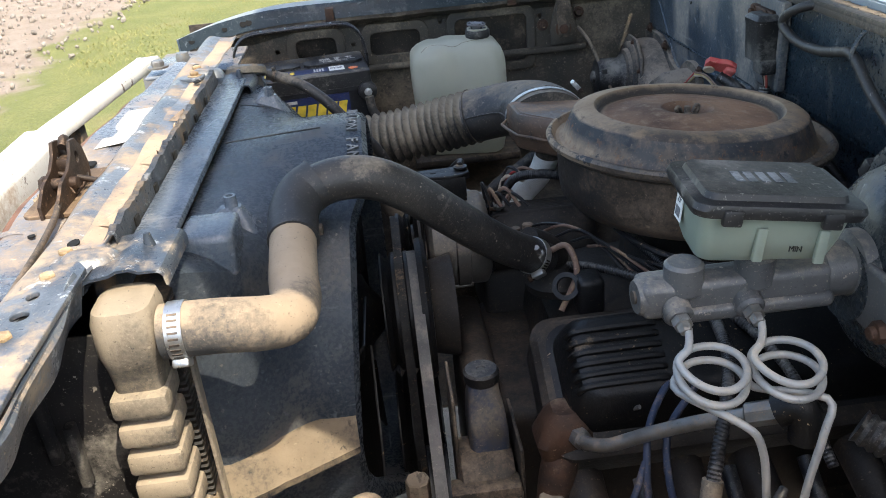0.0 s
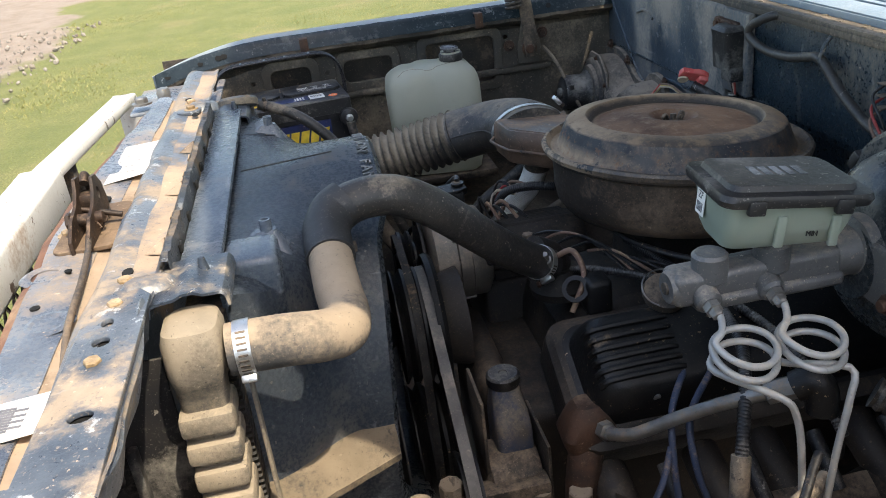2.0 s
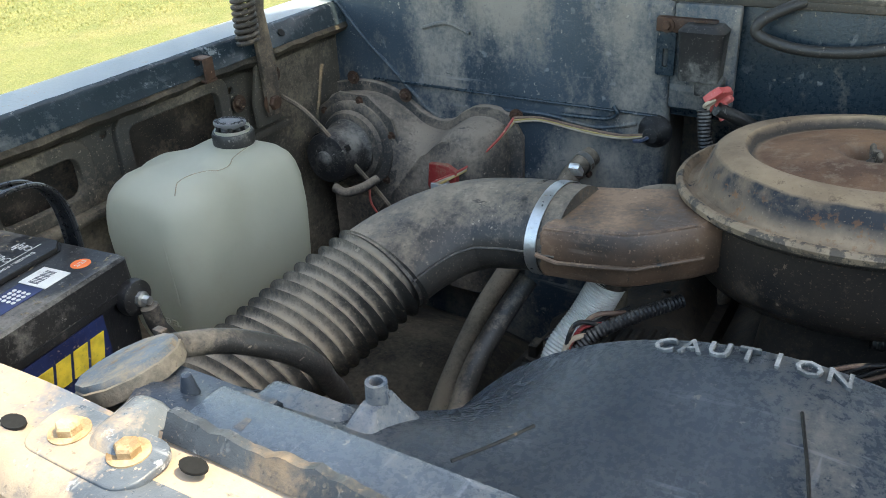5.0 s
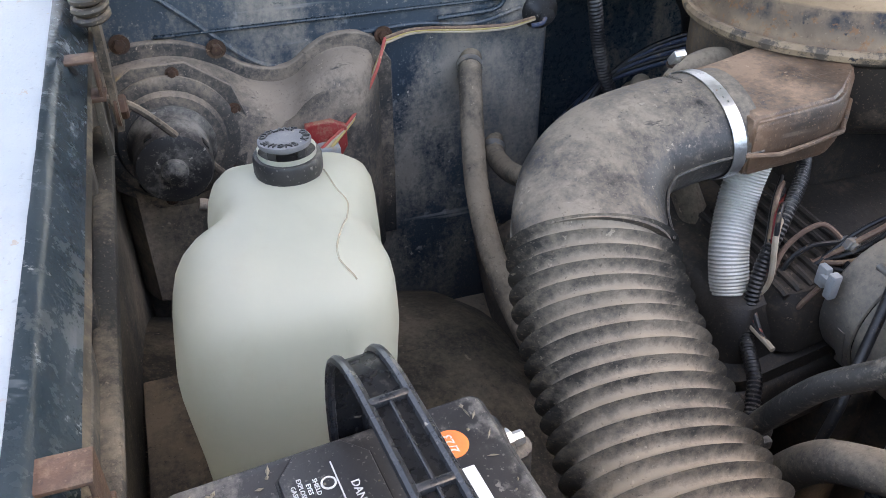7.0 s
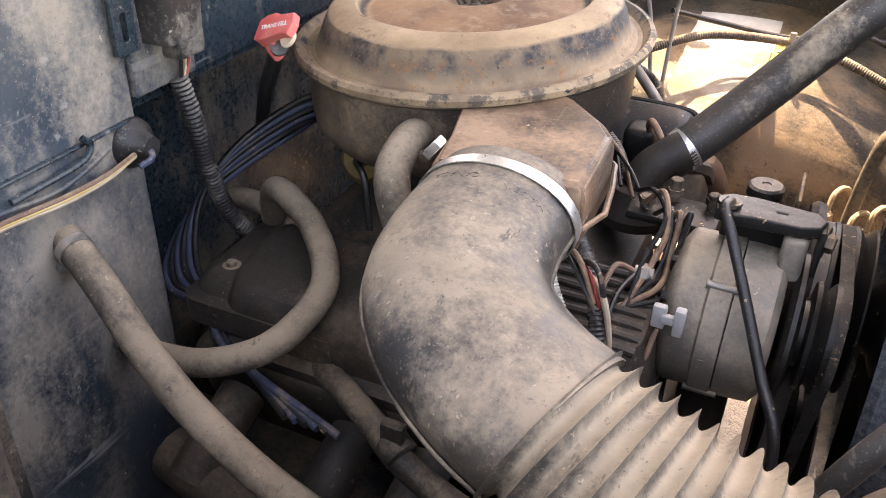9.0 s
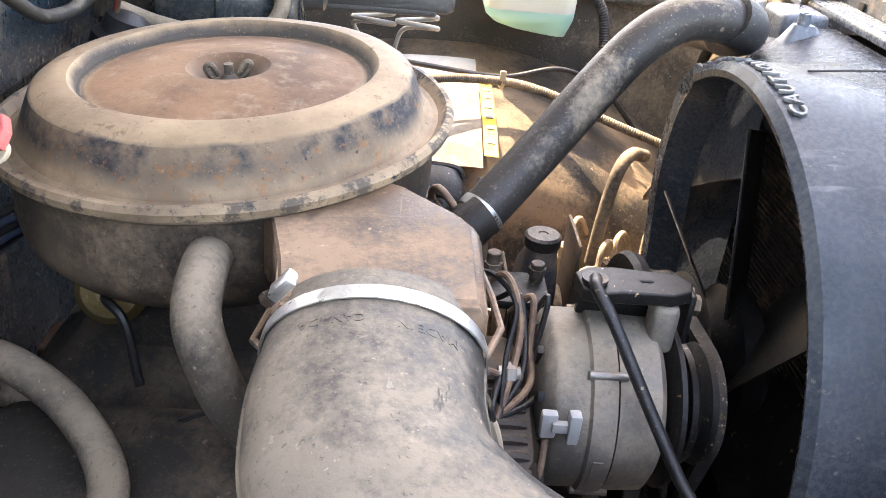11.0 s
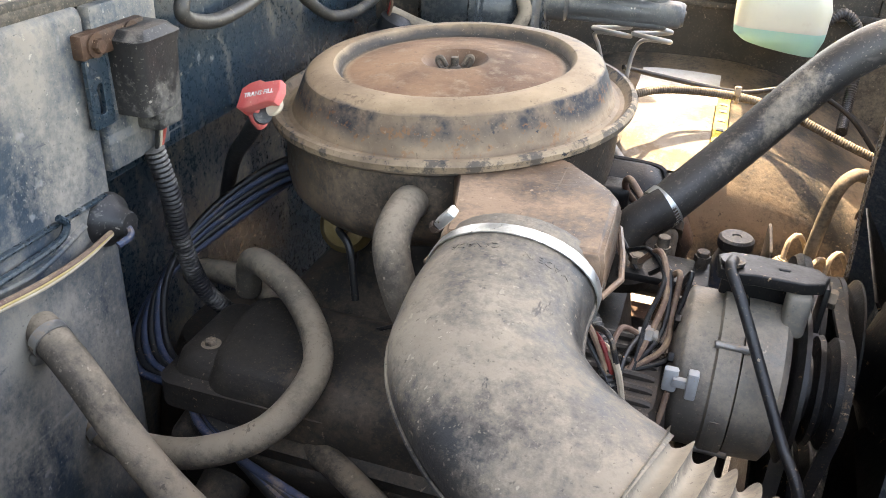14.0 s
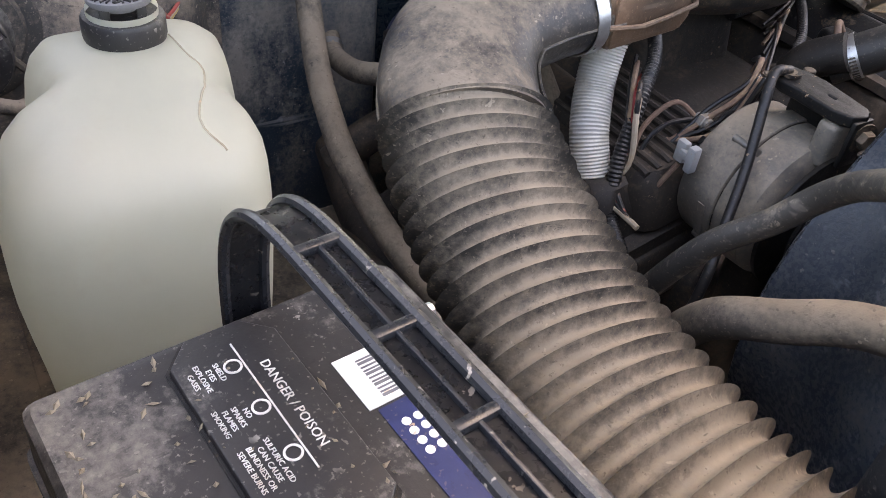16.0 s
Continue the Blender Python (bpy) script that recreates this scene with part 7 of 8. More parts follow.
# ---- power steering pump and its hoses ----
def steering_pump():
    p = thing("power_steering_pump", (-0.085, -0.165, 0.62), "dirty power steering pump with a filler cap", "power steering pump")
    can = loft([(0.650, -0.106, -0.058, -0.190, -0.126, 0.010), (0.700, -0.106, -0.058, -0.188, -0.126, 0.010), (0.722, -0.105, -0.060, -0.182, -0.126, 0.012), (0.738, -0.103, -0.063, -0.170, -0.127, 0.014), (0.752, -0.101, -0.065, -0.166, -0.129, 0.017)], 6)
    part("neck", can, "pump_blue", p, "dented neck with patches of blue paint")
    part("can", lathe([(0, 0), (0.044, 0), (0.052, 0.006), (0.052, 0.060), (0.046, 0.070), (0, 0.074)], 32, aim((-0.126, -0.175, 0.625), (1, 0, 0))), "dirt_steel", p)
    part("filler_cap", lathe([(0, 0), (0.020, 0), (0.022, 0.003), (0.022, 0.014), (0.019, 0.017), (0.006, 0.017), (0.005, 0.0155), (0, 0.0155)], 30, Matrix.Translation((-0.083, -0.147, 0.751))), "black_dusty", p, "dusty black filler cap")
    part("pump_pulley", pulley(-0.160, -0.136, 0.060, -0.190, 0.62, 1), "pulley", p)
    part("bracket", join(box(-0.126, -0.121, -0.205, -0.120, 0.640, 0.768, 0.004), box(-0.052, -0.047, -0.225, -0.120, 0.58, 0.700, 0.003), box(-0.138, -0.052, -0.236, -0.205, 0.58, 0.655, 0.005)), "dirt_steel", p)
    v = thing("check_valve_block", (0.005, -0.222, 0.69), "corroded cast valve with a hex fitting", "valve")
    part("casting", join(loft([(0.690, -0.028, 0.032, -0.245, -0.195, 0.015), (0.715, -0.034, 0.036, -0.252, -0.190, 0.018), (0.742, -0.022, 0.028, -0.245, -0.196, 0.018), (0.752, -0.012, 0.018, -0.236, -0.204, 0.01)], 5), tube([(0.0, -0.225, 0.70), (-0.012, -0.24, 0.665), (-0.02, -0.25, 0.61)], 0.022, 14)), "rust", v)
    part("hex_fitting", lathe([(0, 0), (0.0125, 0), (0.0125, 0.010), (0.009, 0.012), (0.009, 0.02), (0, 0.02)], 6, aim((0.012, -0.246, 0.728), (0.35, -0.93, 0.1))), "zinc", v)
    single("steel_pipe", join(tube([(0.016, -0.262, 0.731), (0.024, -0.272, 0.735), (0.040, -0.285, 0.743), (0.075, -0.305, 0.768), (0.11, -0.330, 0.795), (0.145, -0.355, 0.818), (0.175, -0.372, 0.832)], 0.0078, 14), rod((0.152, -0.360, 0.822), (0.178, -0.374, 0.834), 0.0125, 8)), "zinc", "bare steel pipe across the valve cover", "pipe")
    e = single("black_elbow_cap", tube([(0.176, -0.373, 0.833), (0.190, -0.380, 0.842), (0.198, -0.386, 0.832), (0.198, -0.390, 0.808)], 0.0165, 16), "pulley", "shiny black rubber elbow", "elbow")
    single("large_loom", ribbed([(0.215, -0.44, 0.862), (0.245, -0.47, 0.845), (0.29, -0.52, 0.80), (0.32, -0.56, 0.74)], 0.0165, 0.0142, 0.008, 16), "black_dusty", "thick ribbed black loom", "loom")
    for pts in ([(0.16, -0.20, 0.79), (0.115, -0.245, 0.785), (0.082, -0.285, 0.765), (0.07, -0.315, 0.73), (0.068, -0.335, 0.68)], [(0.18, -0.22, 0.785), (0.135, -0.262, 0.780), (0.098, -0.298, 0.76), (0.09, -0.33, 0.72), (0.10, -0.35, 0.67)], [(0.07, -0.31, 0.735), (0.05, -0.33, 0.70), (0.02, -0.345, 0.66), (0.0, -0.35, 0.63)]):
        single("spark_plug_wire", tube(pts, 0.0042, 10), "wire_blue", "dusty blue spark plug wire", "wire", "spark plug wires")
    single("dipstick", tube([(0.03, -0.19, 0.69), (0.06, -0.23, 0.74), (0.08, -0.255, 0.765)], 0.0028, 8), "zinc", "thin metal dipstick tube", "dipstick")


steering_pump()


# ---- heater case and blower on the firewall ----
def heater():
    h = thing("heater_case", (0.42, 0.70, 0.62), "dusty black heater case with a curved top edge", "heater case")
    top = smooth_line([(0.88, 0.905, 0), (0.82, 0.915, 0), (0.775, 0.912, 0), (0.735, 0.895, 0), (0.705, 0.876, 0), (0.675, 0.868, 0), (0.650, 0.872, 0), (0.628, 0.888, 0), (0.605, 0.899, 0), (0.575, 0.900, 0), (0.553, 0.892, 0)], 4)
    out = [(p.x, p.y) for p in top] + [(0.545, 0.86), (0.545, 0.62), (0.88, 0.62)]
    turn = Matrix(((0, 0, -1, 0.452), (1, 0, 0, 0), (0, 1, 0, 0), (0, 0, 0, 1)))
    part("flange", sheet([(y + (0.012 if y < 0.6 and z < 0.88 else 0) * -1, z + (0.010 if z > 0.7 else 0)) for y, z in out], [], 0.010, turn, 0.002), "heater_box", h)
    inner = [((y - 0.71) * 0.96 + 0.71, z - 0.004) for y, z in out]
    face = [((y - 0.71) * 0.80 + 0.715, z - (0.028 if z > 0.7 else 0)) for y, z in out]
    bm = bmesh.new()
    rings = []
    for ring, x in ((inner, 0.446), (inner, 0.425), ([((a[0] + b[0]) / 2, a[1] * 0.7 + b[1] * 0.3) for a, b in zip(inner, face)], 0.398), (face, 0.380)):
        rings.append([bm.verts.new((x, y, z)) for y, z in ring])
    for a, b in zip(rings, rings[1:]):
        for k in range(len(a)):
            bm.faces.new((a[k], a[(k + 1) % len(a)], b[(k + 1) % len(a)], b[k]))
    bm.faces.new(rings[-1])
    part("case", bm, "heater_box", h, angle=50)
    for y, z in ((0.735, 0.912), (0.54, 0.904), (0.835, 0.93)):
        part("screw", hex_bolt((0.441, y, z), (-1, 0, 0), 0.007, 0.008), "rust", h, angle=25)
    b = thing("blower_motor", (0.32, 0.80, 0.78), "round dusty blower motor on the heater case", "blower motor")
    c = aim((0.388, 0.800, 0.838), (-1, 0.02, 0.05))
    part("mount_plate", sheet(oval(0, 0, 0.088, 0.088, 10), [], 0.004, c, 0.001), "heater_box", b)
    part("mount_ring", lathe([(0.046, 0.004), (0.074, 0.004), (0.074, 0.009), (0.068, 0.013), (0.060, 0.013), (0.056, 0.020), (0.046, 0.022)], 44, c), "heater_box", b)
    part("motor_can", lathe([(0.047, 0.0), (0.047, 0.026), (0.043, 0.030), (0.0405, 0.034), (0.0405, 0.074), (0.038, 0.080), (0.030, 0.083), (0.014, 0.084), (0.013, 0.089), (0.006, 0.092), (0, 0.092)], 40, c), "black_dusty", b, "dusty black motor can")
    for k in range(4):
        part("can_slot", moved(box(0.0395, 0.0412, -0.005, 0.005, 0.064, 0.076, 0.001), c @ Matrix.Rotation(radians(90 * k + 30), 4, "Z")), "pulley", b)
    for k in range(6):
        part("screw", moved(hex_bolt((0.076, 0, 0.004), (0, 0, 1), 0.0045, 0.006), c @ Matrix.Rotation(radians(60 * k + 20), 4, "Z")), "rust", b)
    part("vent_tube", tube([(0.30, 0.785, 0.800), (0.30, 0.765, 0.795), (0.315, 0.745, 0.800), (0.345, 0.735, 0.805)], 0.0075, 10), "heater_box", b)
    single("hood_cable_rod", tube([(0.282, 0.852, 0.945), (0.300, 0.820, 0.915), (0.325, 0.770, 0.84), (0.350, 0.725, 0.765), (0.37, 0.70, 0.70)], 0.004, 8), "hose_tan", "thin dusty cable from fender to firewall", "cable")
    r = thing("red_resistor_block", (0.360, 0.630, 0.795), "dusty red resistor block with a grey plug", "resistor")
    part("plate", sheet([(-0.024, -0.012), (-0.018, -0.024), (0.014, -0.024), (0.024, -0.008), (0.024, 0.016), (0.008, 0.024), (-0.020, 0.022)], [], 0.006, aim((0.377, 0.632, 0.812), (-1, 0, 0)), 0.002), "red_dark", r)
    part("plug", box(-0.012, 0.012, -0.007, 0.007, 0.006, 0.026, 0.002, m=aim((0.377, 0.630, 0.806), (-1, 0, 0))), "grey_clip", r)
    st = Vector((0.432, 0.540, 0.898))
    for mat, d in (("wire_yellow", 0.0), ("wire_tan", 0.003), ("wire_red", 0.006)):
        single("harness_wire", tube([st + Vector((0, 0, d)), (0.415 - d, 0.560, 0.870), (0.385 - d, 0.590 + d, 0.835), (0.356, 0.628 + d * 2, 0.812)], 0.0020, 8), mat, "thin dusty heater wire", "wire", "heater wires")
    single("harness_wire", tube([(0.352, 0.632, 0.806), (0.345, 0.645, 0.79), (0.345, 0.655, 0.76), (0.35, 0.66, 0.70)], 0.0018, 8), "wire_red", "thin dusty heater wire", "wire", "heater wires")
    single("harness_wire", tube([(0.335, 0.745, 0.79), (0.325, 0.735, 0.77), (0.33, 0.715, 0.74), (0.345, 0.70, 0.72)], 0.0018, 8), "wire_red", "thin red motor wire", "wire", "heater wires")
    for d in range(3):
        single("firewall_harness", tube([st + Vector((0, 0, 0.003 * d)), (0.438, 0.500, 0.9035 + 0.002 * d), (0.434, 0.430, 0.898 + 0.0025 * d), (0.438, 0.380, 0.895 + 0.002 * d), (0.436, 0.345, 0.903 + 0.001 * d)], 0.0022, 8), ("wire_tan", "wire_yellow", "wire_brown")[d], "flat dusty harness along the firewall", "wire", "heater wires")
    g = thing("harness_grommet", (0.445, 0.328, 0.895), "dusty rubber grommet in the firewall", "grommet")
    part("grommet_body", lathe([(0.024, 0), (0.022, 0.006), (0.014, 0.012), (0.010, 0.024), (0, 0.026)], 26, aim((0.450, 0.333, 0.908), (-1, 0, 0))), "black_dusty", g)
    part("wire_end", tube([(0.428, 0.334, 0.907), (0.420, 0.342, 0.903), (0.424, 0.354, 0.899)], 0.003, 8), "wire_blue", g)
    single("wire_hook", tube([(0.445, 0.470, 0.915), (0.443, 0.43, 0.917), (0.443, 0.405, 0.918), (0.442, 0.392, 0.922), (0.442, 0.386, 0.930), (0.443, 0.392, 0.938)], 0.0032, 8), "firewall", "bent wire hook on the firewall", "hook")


heater()


def firewall_things():
    # heater hoses
    a = thing("heater_hose", (0.38, 0.41, 0.70), "tan dusty heater hose from the firewall", "hose", "heater hoses")
    part("hose_length", tube([(0.452, 0.424, 0.856), (0.430, 0.432, 0.849), (0.402, 0.441, 0.832), (0.352, 0.455, 0.789), (0.294, 0.469, 0.754), (0.215, 0.478, 0.716), (0.126, 0.473, 0.678), (0.037, 0.455, 0.650), (-0.05, 0.42, 0.62)], 0.0145, 18), "hose_tan", a)
    clamp(a, (0.437, 0.430, 0.851), (-0.9, 0.3, -0.3), 0.0148, 0, 180, 14, 0.009, 250, 1.0, "zinc", "dusty dull steel clamp")
    a = thing("heater_hose", (0.30, 0.32, 0.72), "tan dusty heater hose in a wide loop", "hose", "heater hoses")
    part("hose_length", tube([(0.455, 0.386, 0.730), (0.430, 0.394, 0.724), (0.397, 0.400, 0.728), (0.337, 0.402, 0.743), (0.285, 0.381, 0.764), (0.265, 0.338, 0.785), (0.273, 0.298, 0.798), (0.313, 0.254, 0.813), (0.360, 0.225, 0.822), (0.392, 0.206, 0.812), (0.405, 0.194, 0.77)], 0.0135, 18), "hose_tan", a)
    clamp(a, (0.440, 0.391, 0.726), (-0.85, 0.4, -0.5), 0.0138, 0, 180, 14, 0.009, 250, 1.0, "zinc", "dusty dull steel clamp")
    single("return_hose", tube([(0.500, 0.155, 0.745), (0.471, 0.164, 0.762), (0.427, 0.166, 0.762), (0.378, 0.184, 0.758), (0.333, 0.196, 0.745), (0.30, 0.20, 0.70)], 0.0135, 14), "hose_tan", "dusty hose crossing behind the engine", "hose")
    single("water_pipe", tube([(0.40, 0.21, 0.66), (0.34, 0.27, 0.675), (0.30, 0.30, 0.69), (0.246, 0.335, 0.705), (0.19, 0.365, 0.70), (0.14, 0.385, 0.68), (0.02, 0.40, 0.64)], 0.013, 14), "dirt_steel", "dusty steel water pipe beside the engine", "pipe")
    single("pipe_clamp", join(rod((0.170, 0.372, 0.695), (0.150, 0.381, 0.687), 0.017, 20), box(0.150, 0.172, 0.372, 0.384, 0.700, 0.722, 0.002)), "dirt_steel", "dirty clamp round the water pipe", "clamp")
    c = thing("crankcase_hose", (0.21, 0.24, 0.90), "dusty grey breather hose below the air cleaner", "hose")
    part("hose_length", tube([(0.218, 0.197, 0.911), (0.215, 0.239, 0.923), (0.212, 0.279, 0.908), (0.198, 0.292, 0.871), (0.182, 0.288, 0.835), (0.153, 0.279, 0.795), (0.128, 0.270, 0.759)], 0.0160, 18), "hose_tan", c)
    part("spigot", rod((0.2185, 0.180, 0.908), (0.2175, 0.205, 0.9125), 0.0172, 20, 0.001), "cleaner_base", c, "dark steel spigot on the cleaner base")
    # relay with loom
    r = thing("relay", (0.44, 0.270, 0.985), "black plastic relay with a wire loom", "relay")
    part("body", loft([(0.992, 0.418, 0.455, 0.250, 0.302, 0.008), (1.045, 0.416, 0.456, 0.248, 0.304, 0.009), (1.055, 0.414, 0.456, 0.246, 0.306, 0.010), (1.062, 0.420, 0.454, 0.254, 0.298, 0.008)], 4), "black_dusty", r)
    part("connector", box(0.424, 0.448, 0.245, 0.280, 0.972, 0.995, 0.003), "black_dusty", r)
    part("bracket", box(0.455, 0.463, 0.240, 0.310, 0.985, 1.060, 0.003), "black_dusty", r)
    for d in range(3):
        part("wire", tube([(0.436, 0.256 + 0.006 * d, 0.975), (0.440, 0.258 + 0.004 * d, 0.955), (0.443, 0.266, 0.938)], 0.002, 8), ("wire_red", "wire_tan", "wire_black")[d], r)
    l = thing("relay_loom", (0.45, 0.18, 0.70), "ribbed black wire loom hanging from a relay", "loom")
    part("sleeve", ribbed([(0.443, 0.268, 0.949), (0.438, 0.260, 0.902), (0.444, 0.243, 0.841), (0.444, 0.220, 0.780), (0.433, 0.198, 0.742), (0.413, 0.187, 0.722), (0.393, 0.187, 0.714)], 0.0098, 0.0086, 0.0048, 16), "black_dusty", l)
    part("tag", join(box(0.350, 0.372, 0.190, 0.206, 0.742, 0.752, 0.002), bend(box(0.352, 0.368, 0.206, 0.236, 0.742, 0.745, 0.001), lambda v: Vector((v.x, v.y, v.z - 0.8 * (v.y - 0.206))))), "grey_clip", l, "dusty wire clip")
    for d in range(3):
        part("wire", tube([(0.395, 0.165, 0.724 + 0.003 * d), (0.365, 0.192, 0.738 + 0.003 * d), (0.330, 0.215, 0.752 + 0.004 * d), (0.27, 0.235, 0.775), (0.22, 0.24, 0.80)], 0.0022, 8), ("wire_black", "wire_brown", "wire_black")[d], l)
    b = thing("slotted_bracket", (0.455, 0.325, 1.0), "rusty slotted steel bracket on the firewall", "bracket")
    part("tongue", sheet(rounded(-0.012, 0.012, -0.032, 0.024, 0.003), [rounded(-0.004, 0.004, -0.022, 0.004, 0.003)], 0.003, Matrix(((0, 0, -1, 0.445), (-1, 0, 0, 0.325), (0, 1, 0, 1.022), (0, 0, 0, 1)))), "firewall", b)
    part("arm", box(0.440, 0.452, 0.262, 0.340, 1.046, 1.066, 0.003), "rust", b)
    for y in (0.325, 0.282):
        part("screw", hex_bolt((0.440, y, 1.056), (-1, 0, 0), 0.006, 0.007), "rust", b, angle=25)
    # red dipstick handle
    t = thing("transmission_dipstick", (0.40, 0.19, 0.90), "faded red transmission dipstick handle on a black tube", "dipstick")
    part("tube", tube([(0.352, 0.232, 0.984), (0.375, 0.205, 0.965), (0.41, 0.165, 0.93), (0.47, 0.10, 0.87), (0.52, 0.05, 0.78)], 0.0085, 12), "black_dusty", t)
    ax = Vector((-0.93, 0.12, 0.32)).normalized()
    az = Vector((0.10, 0.66, 0.75))
    az = (az - ax * az.dot(ax)).normalized()
    hm = Matrix((ax, az.cross(ax), az)).transposed().to_4x4()
    hm.translation = Vector((0.352, 0.230, 0.998))
    grip = join(sheet([(-0.021, -0.009), (-0.012, -0.011), (0.012, -0.008), (0.020, -0.010), (0.023, 0.0), (0.021, 0.009), (0.004, 0.010), (-0.002, 0.013), (-0.012, 0.012), (-0.020, 0.008)], [], 0.006, Matrix(), 0.0015), box(-0.022, -0.006, -0.012, 0.009, -0.008, 0.002, 0.003, 3), tube([(-0.014, -0.004, -0.004), (-0.016, -0.010, -0.012), (-0.017, -0.012, -0.022)], 0.006, 12))
    hd = part("handle", moved(grip, hm), "red", t, "faded red lock-down handle")
    part("words", words("TRANS FILL", 0.0066, hm @ Matrix.Translation((0.001, 0.0, 0.0078)), 0.0003), "white_print", hd)
    part("pull_tab", moved(lathe([(0, 0), (0.008, 0), (0.009, 0.002), (0.008, 0.004), (0, 0.004)], 20), hm @ Matrix.Translation((0.014, -0.010, -0.004))), "wire_tan", hd, "pale worn tab")
    # spark plug wires in loops behind the engine
    for d in range(6):
        o = 0.0115 * d
        single("spark_plug_wire", tube([(0.36 + o, 0.02, 0.86 - 0.4 * o), (0.425 + o * 0.4, 0.060 + 0.7 * o, 0.862 - 0.8 * o), (0.478 + o * 0.4, 0.135 + o, 0.825 - o), (0.500 + 0.3 * o, 0.195 + 0.8 * o, 0.772 - 0.9 * o), (0.475 + 0.2 * o, 0.248 + 0.6 * o, 0.722 - 0.3 * o), (0.420, 0.284 + 0.3 * o, 0.704 + 0.1 * o), (0.36, 0.335 + 0.2 * o, 0.700 + 0.1 * o), (0.27 - o, 0.385, 0.690)], 0.0042, 10), "wire_blue" if d % 2 else "wire_black", "dusty dark spark plug wire in a loop", "wire", "spark plug wires")
    v = thing("vacuum_canister", (0.27, 0.215, 0.83), "gold-plated round vacuum canister", "canister")
    part("can", lathe([(0, 0), (0.018, 0), (0.026, 0.006), (0.027, 0.012), (0.029, 0.013), (0.029, 0.017), (0.027, 0.018), (0.022, 0.026), (0.008, 0.028), (0.007, 0.040), (0, 0.040)], 30, aim((0.315, 0.130, 0.835), (-0.1, 0.9, 0.35))), "brass", v)
    part("stem", tube([(0.311, 0.166, 0.849), (0.305, 0.180, 0.852), (0.29, 0.19, 0.84), (0.28, 0.20, 0.79)], 0.004, 8), "wire_black", v)
    # driver side of the firewall
    c = thing("fuse_link_terminal", (0.452, -0.13, 1.02), "bolted wire terminal with red cables", "terminal")
    part("base", box(0.450, 0.462, -0.142, -0.118, 1.018, 1.075, 0.004), "dirt_steel", c)
    for k in range(3):
        z = 1.026 + 0.015 * k
        part("blade", box(0.418, 0.450, -0.138, -0.124, z, z + 0.002, 0.0008), "dirt_steel", c)
        part("cable", tube([(0.424, -0.132, z), (0.395, -0.150, z - 0.006), (0.392, -0.175, z - 0.03), (0.41, -0.20, 0.96)], 0.0018, 8), ("wire_brown", "red_dark", "wire_black")[k], c)
    single("speedometer_cable", tube([(0.468, 0.160, 1.092), (0.450, 0.180, 1.087), (0.438, 0.208, 1.072), (0.436, 0.214, 1.056), (0.437, 0.185, 1.044), (0.439, 0.148, 1.039), (0.440, 0.10, 1.042), (0.440, 0.06, 1.050), (0.437, 0.02, 1.054), (0.437, -0.03, 1.020), (0.437, -0.095, 0.990), (0.432, -0.17, 0.985), (0.425, -0.245, 1.005), (0.428, -0.30, 1.030), (0.438, -0.27, 1.075), (0.450, -0.20, 1.098)], 0.0070, 12), "hose", "dusty brown cable looped on the firewall", "cable")
    single("cable_hook", tube([(0.448, 0.018, 1.085), (0.440, 0.018, 1.075), (0.432, 0.016, 1.058), (0.433, 0.012, 1.045)], 0.003, 8), "firewall", "small steel cable hook", "hook")
    m = thing("ignition_module", (0.44, -0.42, 0.97), "grey plastic cover over a control module", "module")
    part("cover", extrude_profile([(0.456, 1.098), (0.442, 1.097), (0.425, 1.089), (0.409, 1.074), (0.399, 1.055), (0.397, 1.042), (0.402, 1.034), (0.410, 1.033)], -0.385, -0.225, 8, 0.002, 0.003), "cover_grey", m, "curved grey plastic cover")
    part("module_box", box(0.430, 0.462, -0.385, -0.25, 1.00, 1.055, 0.005), "black", m)
    part("wire", tube([(0.42, -0.46, 1.03), (0.405, -0.475, 1.00), (0.41, -0.46, 0.96)], 0.002, 8), "wire_red", m)
    k = thing("bulkhead_connector", (0.44, -0.56, 0.99), "black bulkhead connector with a wire bundle", "connector")
    part("block", join(box(0.405, 0.46, -0.59, -0.53, 1.00, 1.085, 0.005), box(0.385, 0.41, -0.60, -0.545, 1.055, 1.085, 0.004)), "black", k)
    part("bundle", tube([(0.40, -0.555, 1.02), (0.375, -0.55, 1.04), (0.37, -0.545, 1.0), (0.39, -0.53, 0.95)], 0.010, 10), "wire_black", k)
    s = thing("charcoal_boot", (0.44, -0.20, 0.93), "black rubber boot with a vacuum hose", "boot")
    part("boot", lathe([(0.030, 0), (0.033, 0.006), (0.033, 0.02), (0.026, 0.026), (0.024, 0.045), (0.016, 0.052), (0, 0.054)], 26, aim((0.410, -0.205, 0.925), (-0.35, 0, 0.94))), "black", s)


firewall_things()


# ---- front: latch, label, guard ----
def extrude_ring(line, thick):
    """A flat bar one metre wide along x that follows a bent line in y and z."""
    bm = bmesh.new()
    rows = [[bm.verts.new((x, y, z)) for x in (-0.5, -0.48, 0.48, 0.5)] for y, z in line]
    for a, b in zip(rows, rows[1:]):
        for k in range(3):
            bm.faces.new((a[k], a[k + 1], b[k + 1], b[k]))
    bmesh.ops.recalc_face_normals(bm, faces=bm.faces)
    bmesh.ops.solidify(bm, geom=list(bm.faces), thickness=thick)
    return bm


